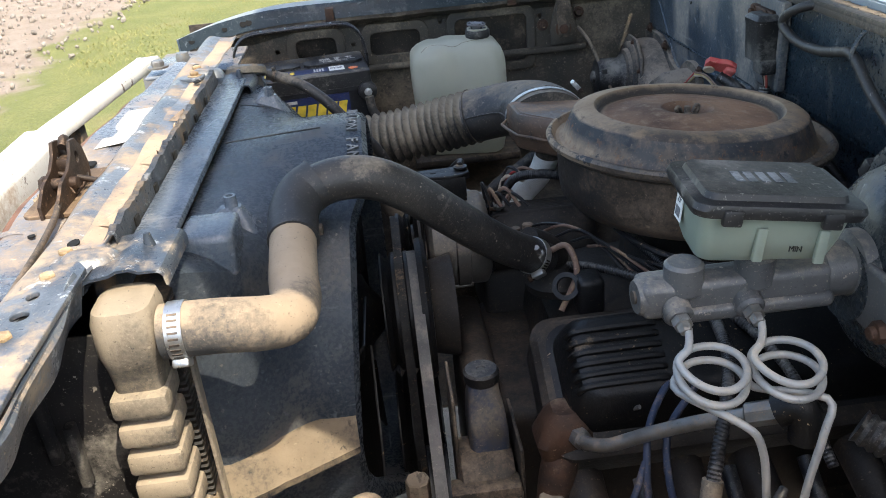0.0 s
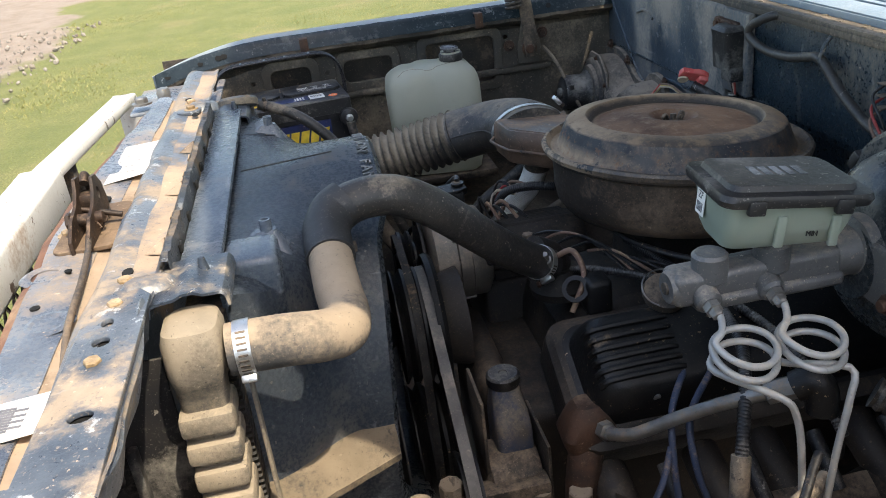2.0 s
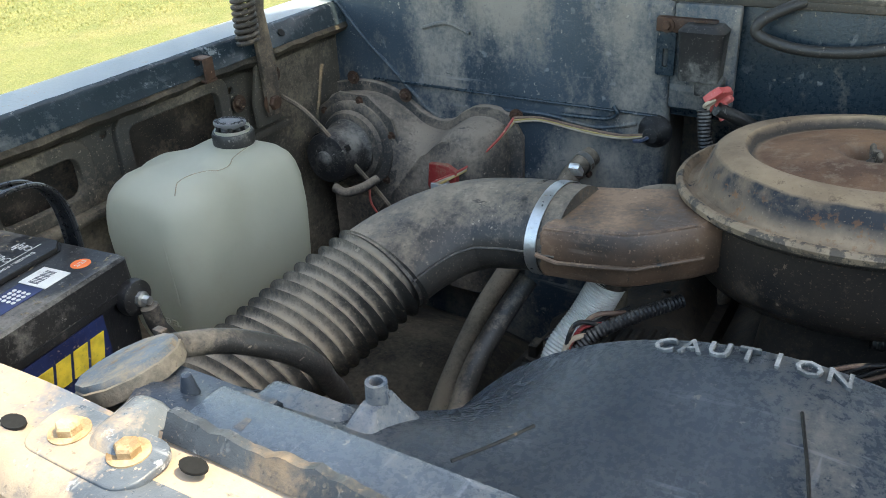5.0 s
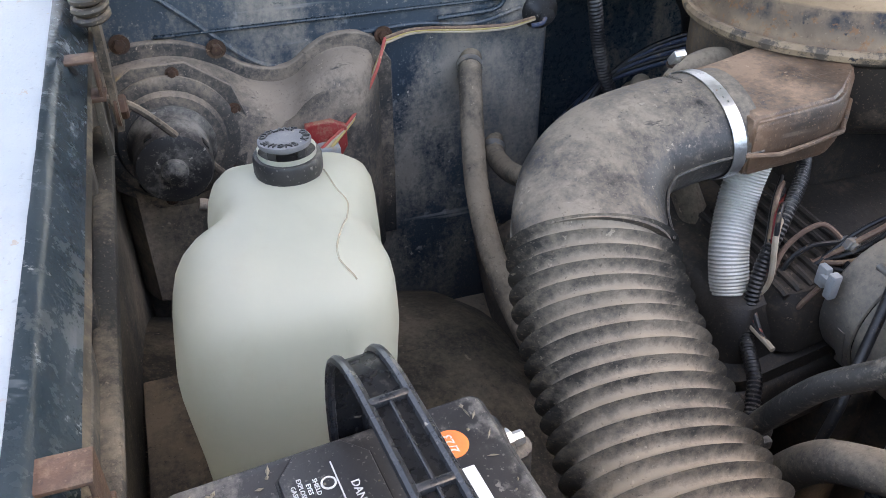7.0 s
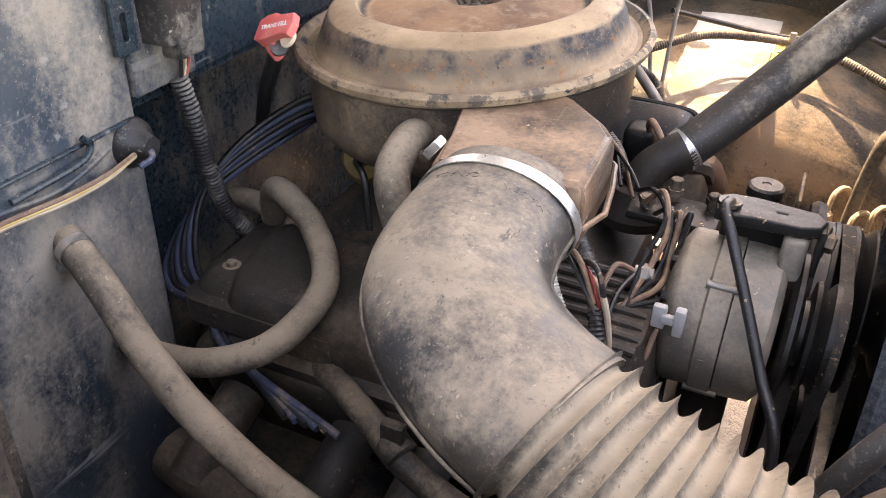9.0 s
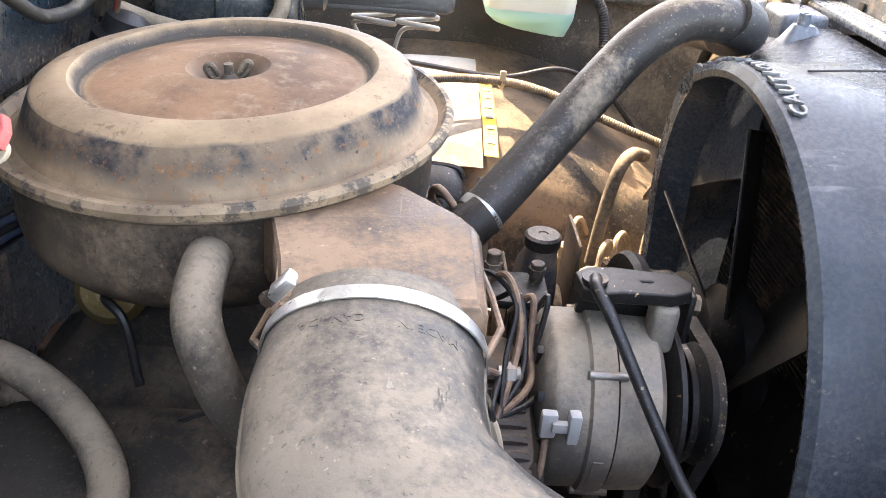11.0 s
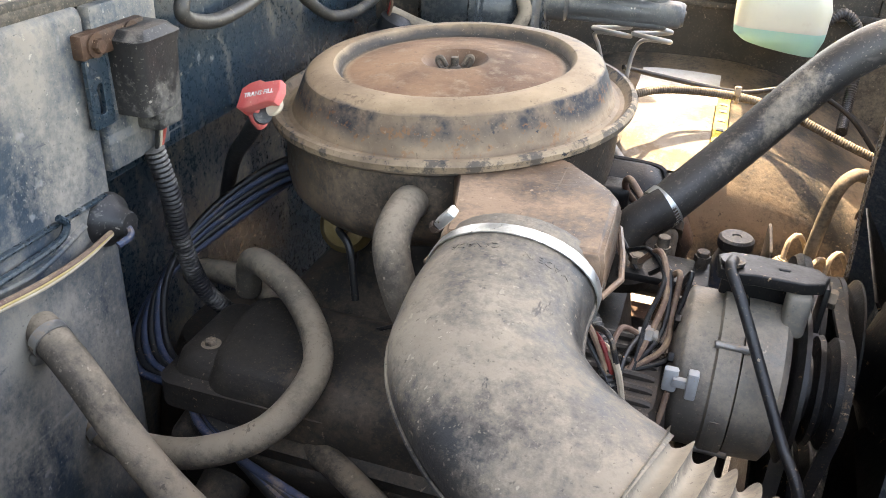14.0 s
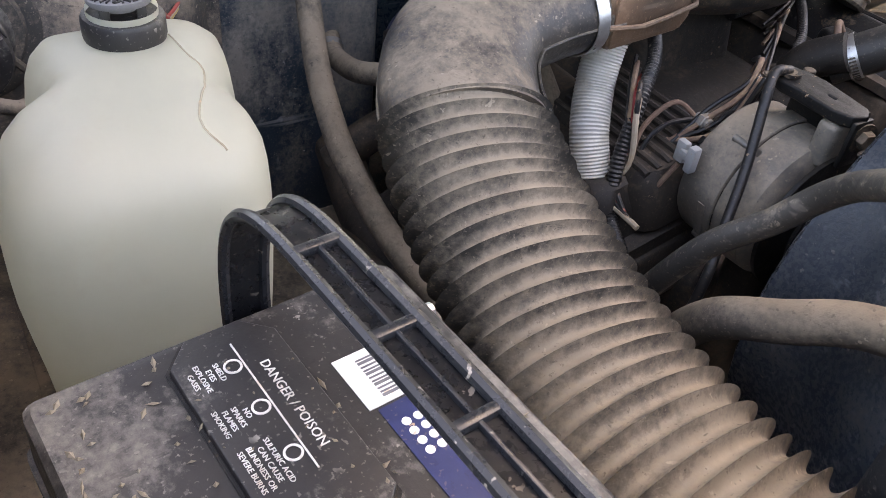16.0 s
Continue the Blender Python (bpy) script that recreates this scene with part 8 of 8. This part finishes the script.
def front_things():
    l = thing("hood_latch", (-0.54, -0.03, 1.004), "rusty steel hood latch with a release cable", "latch")
    part("base", join(sheet(rounded(-0.575, -0.505, -0.10, 0.045, 0.012), [rounded(-0.572, -0.55, 0.028, 0.040, 0.005)], 0.003, Matrix.Translation((0, 0, 1.007)), 0.001)), "brown_sand", l, "latch base plate caked with brown dust")
    for x in (-0.552, -0.532):
        prof = [(-0.085, 0.0), (0.03, 0.0), (0.036, 0.02), (0.028, 0.045), (0.012, 0.060), (-0.004, 0.062), (-0.012, 0.048), (-0.030, 0.036), (-0.060, 0.030), (-0.085, 0.014)]
        part("side_plate", sheet(prof, [oval(0.004, 0.040, 0.006, 0.008, 10)], 0.003, Matrix(((0, 0, 1, x), (1, 0, 0, -0.02), (0, 1, 0, 1.008), (0, 0, 0, 1)))), "latch_steel", l)
    part("catch", join(tube([(-0.541, -0.005, 1.02), (-0.541, 0.004, 1.045), (-0.541, -0.006, 1.068), (-0.541, -0.018, 1.062)], 0.0055, 10), box(-0.550, -0.532, -0.03, -0.005, 1.035, 1.050, 0.003)), "latch_steel", l)
    part("pivot", join(rod((-0.560, -0.055, 1.030), (-0.520, -0.055, 1.030), 0.007, 14), rod((-0.562, -0.055, 1.030), (-0.556, -0.055, 1.030), 0.011, 6)), "latch_steel", l)
    part("spring", tube([(-0.528 + 0.006 * math.cos(a * 1.3), -0.07 + 0.004 * a, 1.022 + 0.006 * math.sin(a * 1.3)) for a in range(0, 16)], 0.0013, 6, 2), "latch_steel", l)
    part("prop_pin", rod((-0.552, -0.03, 1.035), (-0.505, -0.03, 1.020), 0.0035, 10), "latch_steel", l)
    single("hood_release_cable", tube([(-0.532, -0.095, 1.022), (-0.528, -0.13, 1.016), (-0.522, -0.20, 1.013), (-0.514, -0.30, 1.013), (-0.497, -0.40, 1.013), (-0.488, -0.47, 1.013), (-0.470, -0.56, 1.02)], 0.0036, 10), "dirt_steel", "dusty hood release cable along the deck", "cable")
    for (x0, x1, y0, y1, lab, mat) in ((-0.560, -0.507, 0.134, 0.322, "white paper label on the radiator support", "white_label"), (-0.575, -0.507, -0.47, -0.40, "torn service label on the radiator support", "white_label")):
        p = thing("service_label", (x0, y0, 1.006), lab, "label", "labels on the support")
        part("paper", sheet([(x0, y0), (x1, y0 + (0.026 if y0 > 0 else 0.012)), (x1 + 0.002, y1), (x0 + 0.004, y1 - 0.01)], [], 0.0006, Matrix.Translation((0, 0, 1.0085)), 0), mat, p)
        n = 9 if y0 < 0 else 6
        for k in range(n):
            yy = y0 + 0.02 + (y1 - y0 - 0.035) * k / n
            part("printed_bar", box(x0 + 0.006, x1 - (0.012 if k % 2 else 0.022), yy, yy + 0.0016 * (2 if y0 < 0 else 1), 1.0091, 1.0094, 0), "ink", p)
    # brush guard
    g = thing("brush_guard", (-0.70, 0.2, 0.45), "white square-tube brush guard with expanded mesh", "brush guard")
    part("top_rail", bend(box(-0.742, -0.672, -0.365, 0.365, 0.915, 0.983, 0.010, 3), lambda v: Vector((v.x + 0.012 * noise.noise(Vector((0, v.y * 2, 0))), v.y, v.z))), "white_paint", g)
    for s in (-1, 1):
        slant = lambda v: Vector((v.x + 0.050 * (abs(v.y) - 0.36) / 0.47, v.y * s, v.z))
        part("wing_bar", bend(box(-0.724, -0.678, 0.362, 0.842, 0.961, 0.983, 0.006, 2), slant), "white_paint", g)
        post = extrude_ring([(0.842, 0.982), (0.856, 0.976), (0.862, 0.962), (0.862, 0.45)], 0.006)
        part("end_post", bend(post, lambda v: Vector((v.x * 0.046 - 0.651, v.y * s, v.z))), "white_paint", g)
        part("upright", bend(box(-0.712, -0.686, 0.428, 0.452, 0.50, 0.962, 0.003), slant), "mesh", g)
        part("stiffener", bend(box(-0.722, -0.714, 0.366, 0.440, 0.935, 0.963, 0.003), slant), "mesh", g)
    bm = bmesh.new()
    for k in range(-20, 52):
        for s in (-1, 1):
            y0 = -0.80 + k * 0.042
            pts = []
            for z in (0.50, 0.962):
                pts.append((-0.702 + 0.002 * s, y0 + s * (z - 0.50) * 0.62, z))
            if not (-0.44 < pts[1][1] < 0.44 and -0.60 < pts[0][1] < 0.60):
                continue
            a, b = Vector(pts[0]), Vector(pts[1])
            d = (b - a).normalized()
            n = d.cross(Vector((1, 0, 0))) * 0.0022
            e = Vector((0.0015, 0, 0))
            v = [bm.verts.new(q) for q in (a - n - e, a + n - e, a + n + e, a - n + e, b - n - e, b + n - e, b + n + e, b - n + e)]
            for f in ((0, 1, 2, 3), (7, 6, 5, 4), (0, 4, 5, 1), (1, 5, 6, 2), (2, 6, 7, 3), (3, 7, 4, 0)):
                bm.faces.new([v[i] for i in f])
    tagged(part("expanded_mesh", bm, "mesh", g, "dark diamond mesh"), kind="stuff")
    # headlight housing behind the brace
    h = thing("headlight_housing", (-0.52, -0.62, 0.70), "black plastic headlight housing below the brace", "headlight housing")
    part("bucket", loft([(0.66, -0.58, -0.44, -0.76, -0.50, 0.05), (0.80, -0.60, -0.43, -0.78, -0.48, 0.06), (0.92, -0.60, -0.45, -0.78, -0.50, 0.05), (0.94, -0.56, -0.48, -0.72, -0.55, 0.03)], 6), "inner_fender", h)
    part("rim", tube([(-0.425, -0.63 + 0.09 * math.cos(a), 0.80 + 0.09 * math.sin(a)) for a in [2 * math.pi * k / 16 for k in range(17)]], 0.010, 10, 3), "black_dusty", h)


front_things()


# ---- hinges, clips and things along the fenders ----
def hinge(s, z0):
    h = thing("hinge_assembly", (0.25, 0.855 * s, 0.92), "dusty steel hood hinge with a coil spring", "hinge", "hood hinges")
    y = 0.852 * s
    def flat(pts, x_off=0.0, t=0.005, hole=None):
        return bend(sheet(pts, hole or [], t, Matrix(((1, 0, 0, 0), (0, 0, -1, 0), (0, 1, 0, 0), (0, 0, 0, 1)))), lambda v: Vector((v.x, y + (v.y + x_off) * s, v.z + z0)))
    part("lower_plate", flat([(0.222, 0.915), (0.268, 0.915), (0.275, 0.95), (0.262, 1.01), (0.235, 1.01), (0.220, 0.95)]), "inner_fender", h)
    part("arm", flat([(0.236, 0.93), (0.258, 0.93), (0.262, 1.00), (0.252, 1.08), (0.285, 1.22), (0.262, 1.23), (0.226, 1.09), (0.232, 1.0)], -0.012), "dirt_steel", h)
    part("pivot_bolt", hex_bolt((0.246, y - 0.014 * s, 0.948 + z0), (0, -s, 0), 0.011, 0.010), "rust", h, angle=25)
    part("coil_spring", tube([(0.215 + 0.016 * math.cos(a), y - 0.016 * s + 0.012 * math.sin(a), 1.040 + z0 + 0.00115 * k) for k, a in enumerate([0.9 * k for k in range(100)])], 0.0034, 8, 2), "dirt_steel", h)
    for dx, dz in ((0.285, 0.975), (0.205, 0.955)):
        part("mount_bolt", hex_bolt((dx, 0.864 * s, dz + z0), (0, -s, 0), 0.008, 0.007), "rust", h, angle=25)


hinge(1, 0.0)
hinge(-1, 0.03)


def clip(x, s, lift):
    c = bend(join(box(x - 0.009, x + 0.009, 0.835, 0.862, 1.040, 1.0425, 0.001), box(x - 0.009, x + 0.009, 0.835, 0.8375, 1.012, 1.042, 0.001), box(x - 0.010, x + 0.010, 0.833, 0.8445, 1.010, 1.014, 0.001)), lambda v: Vector((v.x, v.y * s, v.z + lift)))
    single("fender_clip", c, "rust" if s > 0 else "zinc", "small folded steel clip on the fender edge", "clip", "fender clips")


for x in (0.135, -0.255):
    clip(x, 1, 0.0)
for x in (0.11, -0.31):
    clip(x, -1, 0.038)
single("bump_stop", lathe([(0, 0), (0.012, 0), (0.014, 0.010), (0.011, 0.020), (0, 0.022)], 20, Matrix.Translation((-0.545, 0.70, 0.992))), "zinc", "grey rubber hood stop on the support", "bump stop")


# ---- driver side wheel well ----
def well_things():
    p = thing("paper_sheet", (0.03, -0.55, 0.82), "pale parts label with a yellow strip on the wheel well", "label")
    def lie(v):
        x, y = v.x, v.y
        arch = 0.768 - 0.30 * (abs(x - 0.02) / 0.56) ** 2.4
        ys = -y
        pts = ((0.872, 0.03), (0.82, 0.012), (0.74, 0.0), (0.62, -0.004), (0.52, -0.02), (0.43, -0.05), (0.38, -0.085), (0.30, -0.14))
        dz = pts[-1][1]
        for (y0, d0), (y1, d1) in zip(pts, pts[1:]):
            if y1 <= ys <= y0:
                dz = d0 + (d1 - d0) * (y0 - ys) / (y0 - y1)
        return Vector((x, y, arch + dz + v.z + 0.008))
    def grid(x0, x1, y0, y1, z):
        bm = bmesh.new()
        bmesh.ops.create_grid(bm, x_segments=6, y_segments=14, size=0.5)
        return bend(bm, lambda v: lie(Vector((x0 + (v.x + 0.5) * (x1 - x0), y0 + (v.y + 0.5) * (y1 - y0), z))))
    def slab(x0, x1, y0, y1, z):
        bm = grid(x0, x1, y0, y1, z)
        bmesh.ops.solidify(bm, geom=list(bm.faces), thickness=0.001)
        return bm
    part("sheet", slab(-0.034, 0.105, -0.650, -0.430, 0.0), "paper", p)
    part("white_band", slab(-0.036, 0.110, -0.800, -0.652, 0.0), "white_label", p, "white blank band")
    part("yellow_strip", slab(-0.058, -0.036, -0.700, -0.455, 0.002), "yellow_label", p, "yellow strip with print")
    for k in range(7):
        part("printed_bar", slab(-0.054, -0.041, -0.690 + k * 0.033, -0.680 + k * 0.033, 0.0035), "ink", p)
    single("black_tube", tube([(0.12, -0.50, 0.86), (0.05, -0.56, 0.835), (-0.066, -0.585, 0.820), (-0.16, -0.60, 0.835), (-0.24, -0.61, 0.80), (-0.30, -0.60, 0.74)], 0.0042, 10), "wire_black", "thin black tube across the wheel well", "tube")
    b = thing("fender_harness", (0.0, -0.57, 0.80), "dusty wire loom tied across the wheel well", "loom")
    part("loom", ribbed([(0.15, -0.47, 0.80), (0.06, -0.53, 0.822), (-0.06, -0.575, 0.815), (-0.14, -0.56, 0.805), (-0.24, -0.53, 0.775), (-0.36, -0.51, 0.74)], 0.0075, 0.0066, 0.004, 12), "hose_tan", b)
    part("tie", join(rod((-0.060, -0.578, 0.812), (-0.066, -0.579, 0.812), 0.0105, 16), box(-0.068, -0.058, -0.572, -0.564, 0.818, 0.834, 0.002)), "wire_tan", b)
    single("brake_hose", tube([(-0.262, -0.40, 0.775), (-0.235, -0.375, 0.785), (-0.215, -0.355, 0.765), (-0.205, -0.35, 0.70), (-0.20, -0.35, 0.62)], 0.0095, 12), "hose_tan", "pale dusty hose beside the shroud", "hose")
    f = thing("suspension_arm", (-0.06, -0.30, 0.42), "dusty steel suspension parts below the wheel well", "suspension")
    part("arm", join(box(-0.26, 0.22, -0.40, -0.30, 0.44, 0.50, 0.012, 3)), "rust", f)
    part("frame_rail", box(-0.62, 0.60, -0.34, -0.26, 0.36, 0.47, 0.010, 3), "rust", f)
    for k, (x, y) in enumerate(((-0.10, -0.25), (-0.06, -0.22), (-0.14, -0.24), (-0.02, -0.26), (-0.17, -0.21))):
        part("fitting", join(tube([(x, y, 0.50), (x + 0.01, y - 0.01, 0.57), (x - 0.005, y - 0.005, 0.62 + 0.01 * k)], 0.010, 10), rod((x - 0.005, y - 0.005, 0.60), (x - 0.005, y - 0.005, 0.63 + 0.01 * k), 0.015, 8)), "hose_tan", f)
    # paler hose colour adds to the sunlight on the gear and its fittings
    g = thing("steering_gear", (-0.22, -0.35, 0.44), "sunlit dusty steering gear with pipe fittings below the wheel well", "steering gear")
    part("housing", join(loft([(0.46, -0.290, -0.150, -0.42, -0.29, 0.03), (0.54, -0.285, -0.155, -0.415, -0.295, 0.035), (0.575, -0.262, -0.175, -0.395, -0.315, 0.03)], 5), rod((-0.215, -0.355, 0.57), (-0.215, -0.355, 0.60), 0.028, 20)), "hose_sun", g)
    for k, (x, y) in enumerate(((-0.170, -0.395), (-0.222, -0.330), (-0.262, -0.325), (-0.240, -0.270), (-0.195, -0.300))):
        top = 0.625 + 0.012 * (k % 3)
        f2 = part("pipe_fitting", join(tube([(x, y, 0.53), (x + 0.006, y - 0.006, 0.58), (x - 0.004, y - 0.004, top)], 0.0075, 10), lathe([(0, 0), (0.0125, 0), (0.0125, 0.012), (0.009, 0.015), (0, 0.015)], 6, Matrix.Translation((x - 0.002, y - 0.004, top - 0.016)))), "hose_sun", g, "pale dusty pipe fitting")
        part("pipe", tube([(x - 0.004, y - 0.004, top), (x - 0.010, y - 0.020, top + 0.025), (x - 0.030, y - 0.050, top + 0.018), (x - 0.06, y - 0.075, top - 0.05)], 0.0042, 8), "hose_sun", f2)
    b2 = thing("ignition_coil_bracket", (0.02, -0.10, 0.80), "black steel bracket beside the thermostat", "bracket")
    part("plate", join(box(0.05, 0.085, -0.10, -0.06, 0.79, 0.842, 0.008, 3), lathe([(0.012, 0), (0.018, 0), (0.018, 0.006), (0.012, 0.006), (0.012, 0)], 24, aim((0.040, -0.080, 0.828), (-0.4, -0.7, 0.6)))), "pulley", b2)


well_things()


# ---- clutter on top of the engine ----
def clutter():
    single("engine_loom", ribbed([(0.05, 0.03, 0.800), (0.08, -0.03, 0.826), (0.13, -0.09, 0.834), (0.20, -0.17, 0.828), (0.24, -0.27, 0.80), (0.25, -0.36, 0.74)], 0.0062, 0.0054, 0.004, 12), "black_dusty", "black wire loom across the engine", "loom")
    l = thing("long_loom", (0.11, -0.40, 0.70), "long black wire loom with a tan taped end", "loom")
    part("sleeve", ribbed([(0.150, 0.017, 0.840), (0.165, -0.06, 0.838), (0.178, -0.13, 0.836), (0.182, -0.19, 0.835), (0.170, -0.27, 0.832), (0.145, -0.33, 0.822), (0.120, -0.375, 0.795), (0.108, -0.394, 0.772)], 0.0074, 0.0065, 0.0042, 12), "black_dusty", l)
    part("taped_end", tube([(0.109, -0.392, 0.776), (0.103, -0.402, 0.75), (0.100, -0.405, 0.70), (0.10, -0.40, 0.64)], 0.0102, 12), "hose_sun", l, "dusty tan taped end")
    single("throttle_cable", tube([(0.10, 0.05, 0.880), (0.14, -0.06, 0.865), (0.22, -0.14, 0.862), (0.34, -0.20, 0.89), (0.45, -0.24, 0.93)], 0.004, 8), "wire_black", "thin black throttle cable", "cable")
    for k in range(7):
        a = 0.9 * k
        pts = [(0.02 + 0.018 * k, 0.10 - 0.020 * k, 0.83), (0.05 + 0.015 * k, 0.06 - 0.022 * k, 0.852 + 0.006 * math.sin(a)), (0.09 + 0.012 * k, 0.01 - 0.02 * k, 0.845 + 0.008 * math.cos(a)), (0.13 + 0.01 * k, -0.05 - 0.012 * k, 0.815)]
        single("engine_wire", tube(pts, 0.0022, 8), ("wire_black", "wire_brown", "wire_black")[k % 3], "thin dusty wire on the engine", "wire", "engine wires")
    c = thing("idle_solenoid", (0.0, 0.06, 0.80), "dirty dark bracket with small plugs and fittings", "bracket")
    part("plate", box(-0.050, 0.040, 0.05, 0.105, 0.818, 0.828, 0.004), "pulley", c)
    for x, y, z in ((-0.040, 0.065, 0.846), (0.0, 0.060, 0.852), (0.022, 0.09, 0.842)):
        part("fitting", join(rod((x, y, 0.825), (x, y, z), 0.0065, 12), lathe([(0, 0), (0.0085, 0), (0.0085, 0.007), (0, 0.007)], 6, Matrix.Translation((x, y, 0.834)))), "dirt_steel", c)
    for k in range(5):
        w = [(0.030 - 0.012 * k, 0.115 + 0.012 * k, 0.858 - 0.004 * k), (0.010 - 0.010 * k, 0.135 + 0.010 * k, 0.872 + 0.006 * math.sin(2.0 * k)), (-0.008 - 0.004 * k, 0.165 + 0.006 * k, 0.862 - 0.008 * k), (0.000 - 0.006 * k, 0.200 + 0.004 * k, 0.836 - 0.006 * k), (0.004 + 0.004 * k, 0.238, 0.800)]
        single("engine_wire", tube(w, 0.0024 + 0.0005 * (k % 2), 8), ("wire_black", "wire_brown", "wire_black", "wire_brown", "wire_black")[k], "thin dusty wire behind the alternator", "wire", "engine wires")
    single("heater_return_pipe", tube([(0.10, 0.36, 0.85), (0.06, 0.375, 0.815), (0.01, 0.385, 0.775), (-0.03, 0.39, 0.72)], 0.012, 14), "hose", "thick dusty return pipe below the snorkel", "pipe")


clutter()
for k in range(6):
    o = 0.006 * k
    w = [(0.075 - o, 0.235 + 0.4 * o, 0.862 - 0.6 * o), (0.048 - o, 0.262 + 0.5 * o, 0.850 + 0.010 * math.sin(2.1 * k)), (0.020 - 0.5 * o, 0.282, 0.822 - o), (0.008, 0.292 + 0.3 * o, 0.790 - o), (-0.012 - o, 0.300, 0.752)]
    single("alternator_wire", tube(w, 0.0022 + 0.0004 * (k % 3), 8), ("wire_black", "wire_brown", "wire_black", "red_dark", "wire_black", "wire_tan")[k], "thin dusty wire beside the alternator", "wire", "alternator wires")


def litter():
    """Dry seeds and straw on the battery and the cowl."""
    rng = np.random.default_rng(11)
    M["straw"] = material("dry_straw", (0.17, 0.14, 0.10), (0.27, 0.23, 0.17), 0.9, dust=0.2, scale=60)
    turn = Matrix.Translation((-0.187, 0.729, 0.0)) @ Matrix.Rotation(radians(6), 4, "Z") @ Matrix.Translation((0.165, -0.726, 0))
    for name, n, x0, x1, y0, y1, z, label in (("battery_litter", 480, -0.420, -0.175, 0.656, 0.818, 0.9510, "dry grass seeds on the battery lid"), ("cowl_litter", 180, 0.474, 0.495, -0.85, 0.85, 1.0945, "dry leaf litter in the cowl channel")):
        bm = bmesh.new()
        for k in range(n):
            x, y, up = x0 + (x1 - x0) * rng.random(), y0 + (y1 - y0) * rng.random(), 0.0
            if name == "battery_litter":
                if 0.668 < y < 0.716 or (0.719 < y < 0.771 and rng.random() < 0.75):
                    continue
                up = 0.0042 if 0.719 < y < 0.771 else 0.0
                x, y, _ = turn @ Vector((x, y, 0))
            h = (0.0012 + 0.0030 * rng.random() ** 2) * (1.0 if name == "battery_litter" else 2.0)
            m = Matrix.Translation((x, y, z + up)) @ Matrix.Rotation(rng.random() * 6.28, 4, "Z")
            w = 0.0005 + 0.0009 * rng.random()
            v = [bm.verts.new(m @ Vector(c)) for c in ((-h, 0, 0), (0, -w, 0.0003), (h, 0, 0.0012 * rng.random()), (0, w, 0.0006), (0, 0, 0.0016))]
            for f in ((0, 1, 4), (1, 2, 4), (2, 3, 4), (3, 0, 4), (0, 3, 2, 1)):
                bm.faces.new([v[i] for i in f])
        tagged(link_mesh(name, bm, M["straw"], None, False), label, "plant litter", kind="stuff")


litter()


# ---- grass, stones and far things ----
def grass():
    rng = np.random.default_rng(3)
    verts, faces = [], []
    n = 130000
    d = 1.6 + 11.0 * rng.random(n) ** 1.6
    x = -2.0 - 0.1 * d + (3.0 + 1.3 * d) * rng.random(n)
    for i in range(n):
        h = 0.012 + 0.030 * rng.random() * (0.5 + 0.5 * noise.noise((x[i] * 0.8, d[i] * 0.8, 2.0)))
        a = rng.random() * 6.283
        w = 0.0016 + 0.00045 * d[i]
        lx, ly = math.cos(a) * w, math.sin(a) * w
        bx, by = (rng.random() - 0.5) * 0.05, (rng.random() - 0.5) * 0.05
        k = len(verts)
        z = 0.05 * noise.noise(Vector((x[i], d[i], 0)) * 0.35) - 0.03
        verts += [(x[i] - lx, d[i] - ly, z), (x[i] + lx, d[i] + ly, z), (x[i] + bx, d[i] + by, z + h)]
        faces.append((k, k + 1, k + 2))
    me = bpy.data.meshes.new("grass")
    me.from_pydata(verts, [], faces)
    m = bpy.data.materials.new("grass_blades")
    m.use_nodes = True
    t = m.node_tree
    p = t.nodes["Principled BSDF"]
    geo = t.nodes.new("ShaderNodeNewGeometry")
    c = blend(t, ramp(t, geo.outputs["Random Per Island"], 0, 1), (0.16, 0.19, 0.045), (0.40, 0.34, 0.13))
    t.links.new(c, p.inputs["Base Color"])
    p.inputs["Roughness"].default_value = 0.7
    me.materials.append(m)
    tagged(new("grass", me), "short dry green grass beside the truck", "grass", kind="stuff")


grass()


def stones():
    rng = np.random.default_rng(5)
    bm = bmesh.new()
    for k in range(1900):
        if k < 500:
            x, y = -0.9 + 1.3 * rng.random(), -0.4 + 1.6 * rng.random()
        else:
            x, y = -2.6 - 3.0 * rng.random(), 2.0 + 8.0 * rng.random()
        r = 0.005 + 0.012 * rng.random() ** 2 * (1 if k < 500 else 2.6)
        m = Matrix.Translation((x, y, 0.0)) @ Euler(rng.random(3) * 6).to_matrix().to_4x4() @ Matrix.Diagonal((r, r * (0.6 + 0.4 * rng.random()), r * 0.6, 1))
        bmesh.ops.create_icosphere(bm, subdivisions=1, radius=1, matrix=m)
    M["stone"] = material("pale_gravel", (0.20, 0.17, 0.14), (0.34, 0.30, 0.26), 0.9, dust=0.2, scale=9)
    tagged(link_mesh("gravel", bm, M["stone"], None, False), "loose pale gravel on the ground", "gravel", kind="stuff")


stones()
far = thing("drink_carton", (-2.43, -11.2, 0.0), "small red and white carton lying on the far dirt", "carton")
part("box", box(-2.50, -2.36, -11.28, -11.12, 0.0, 0.10, 0.01), "white_label", far)
part("red_top", box(-2.51, -2.35, -11.29, -11.11, 0.10, 0.16, 0.01), "red", far)
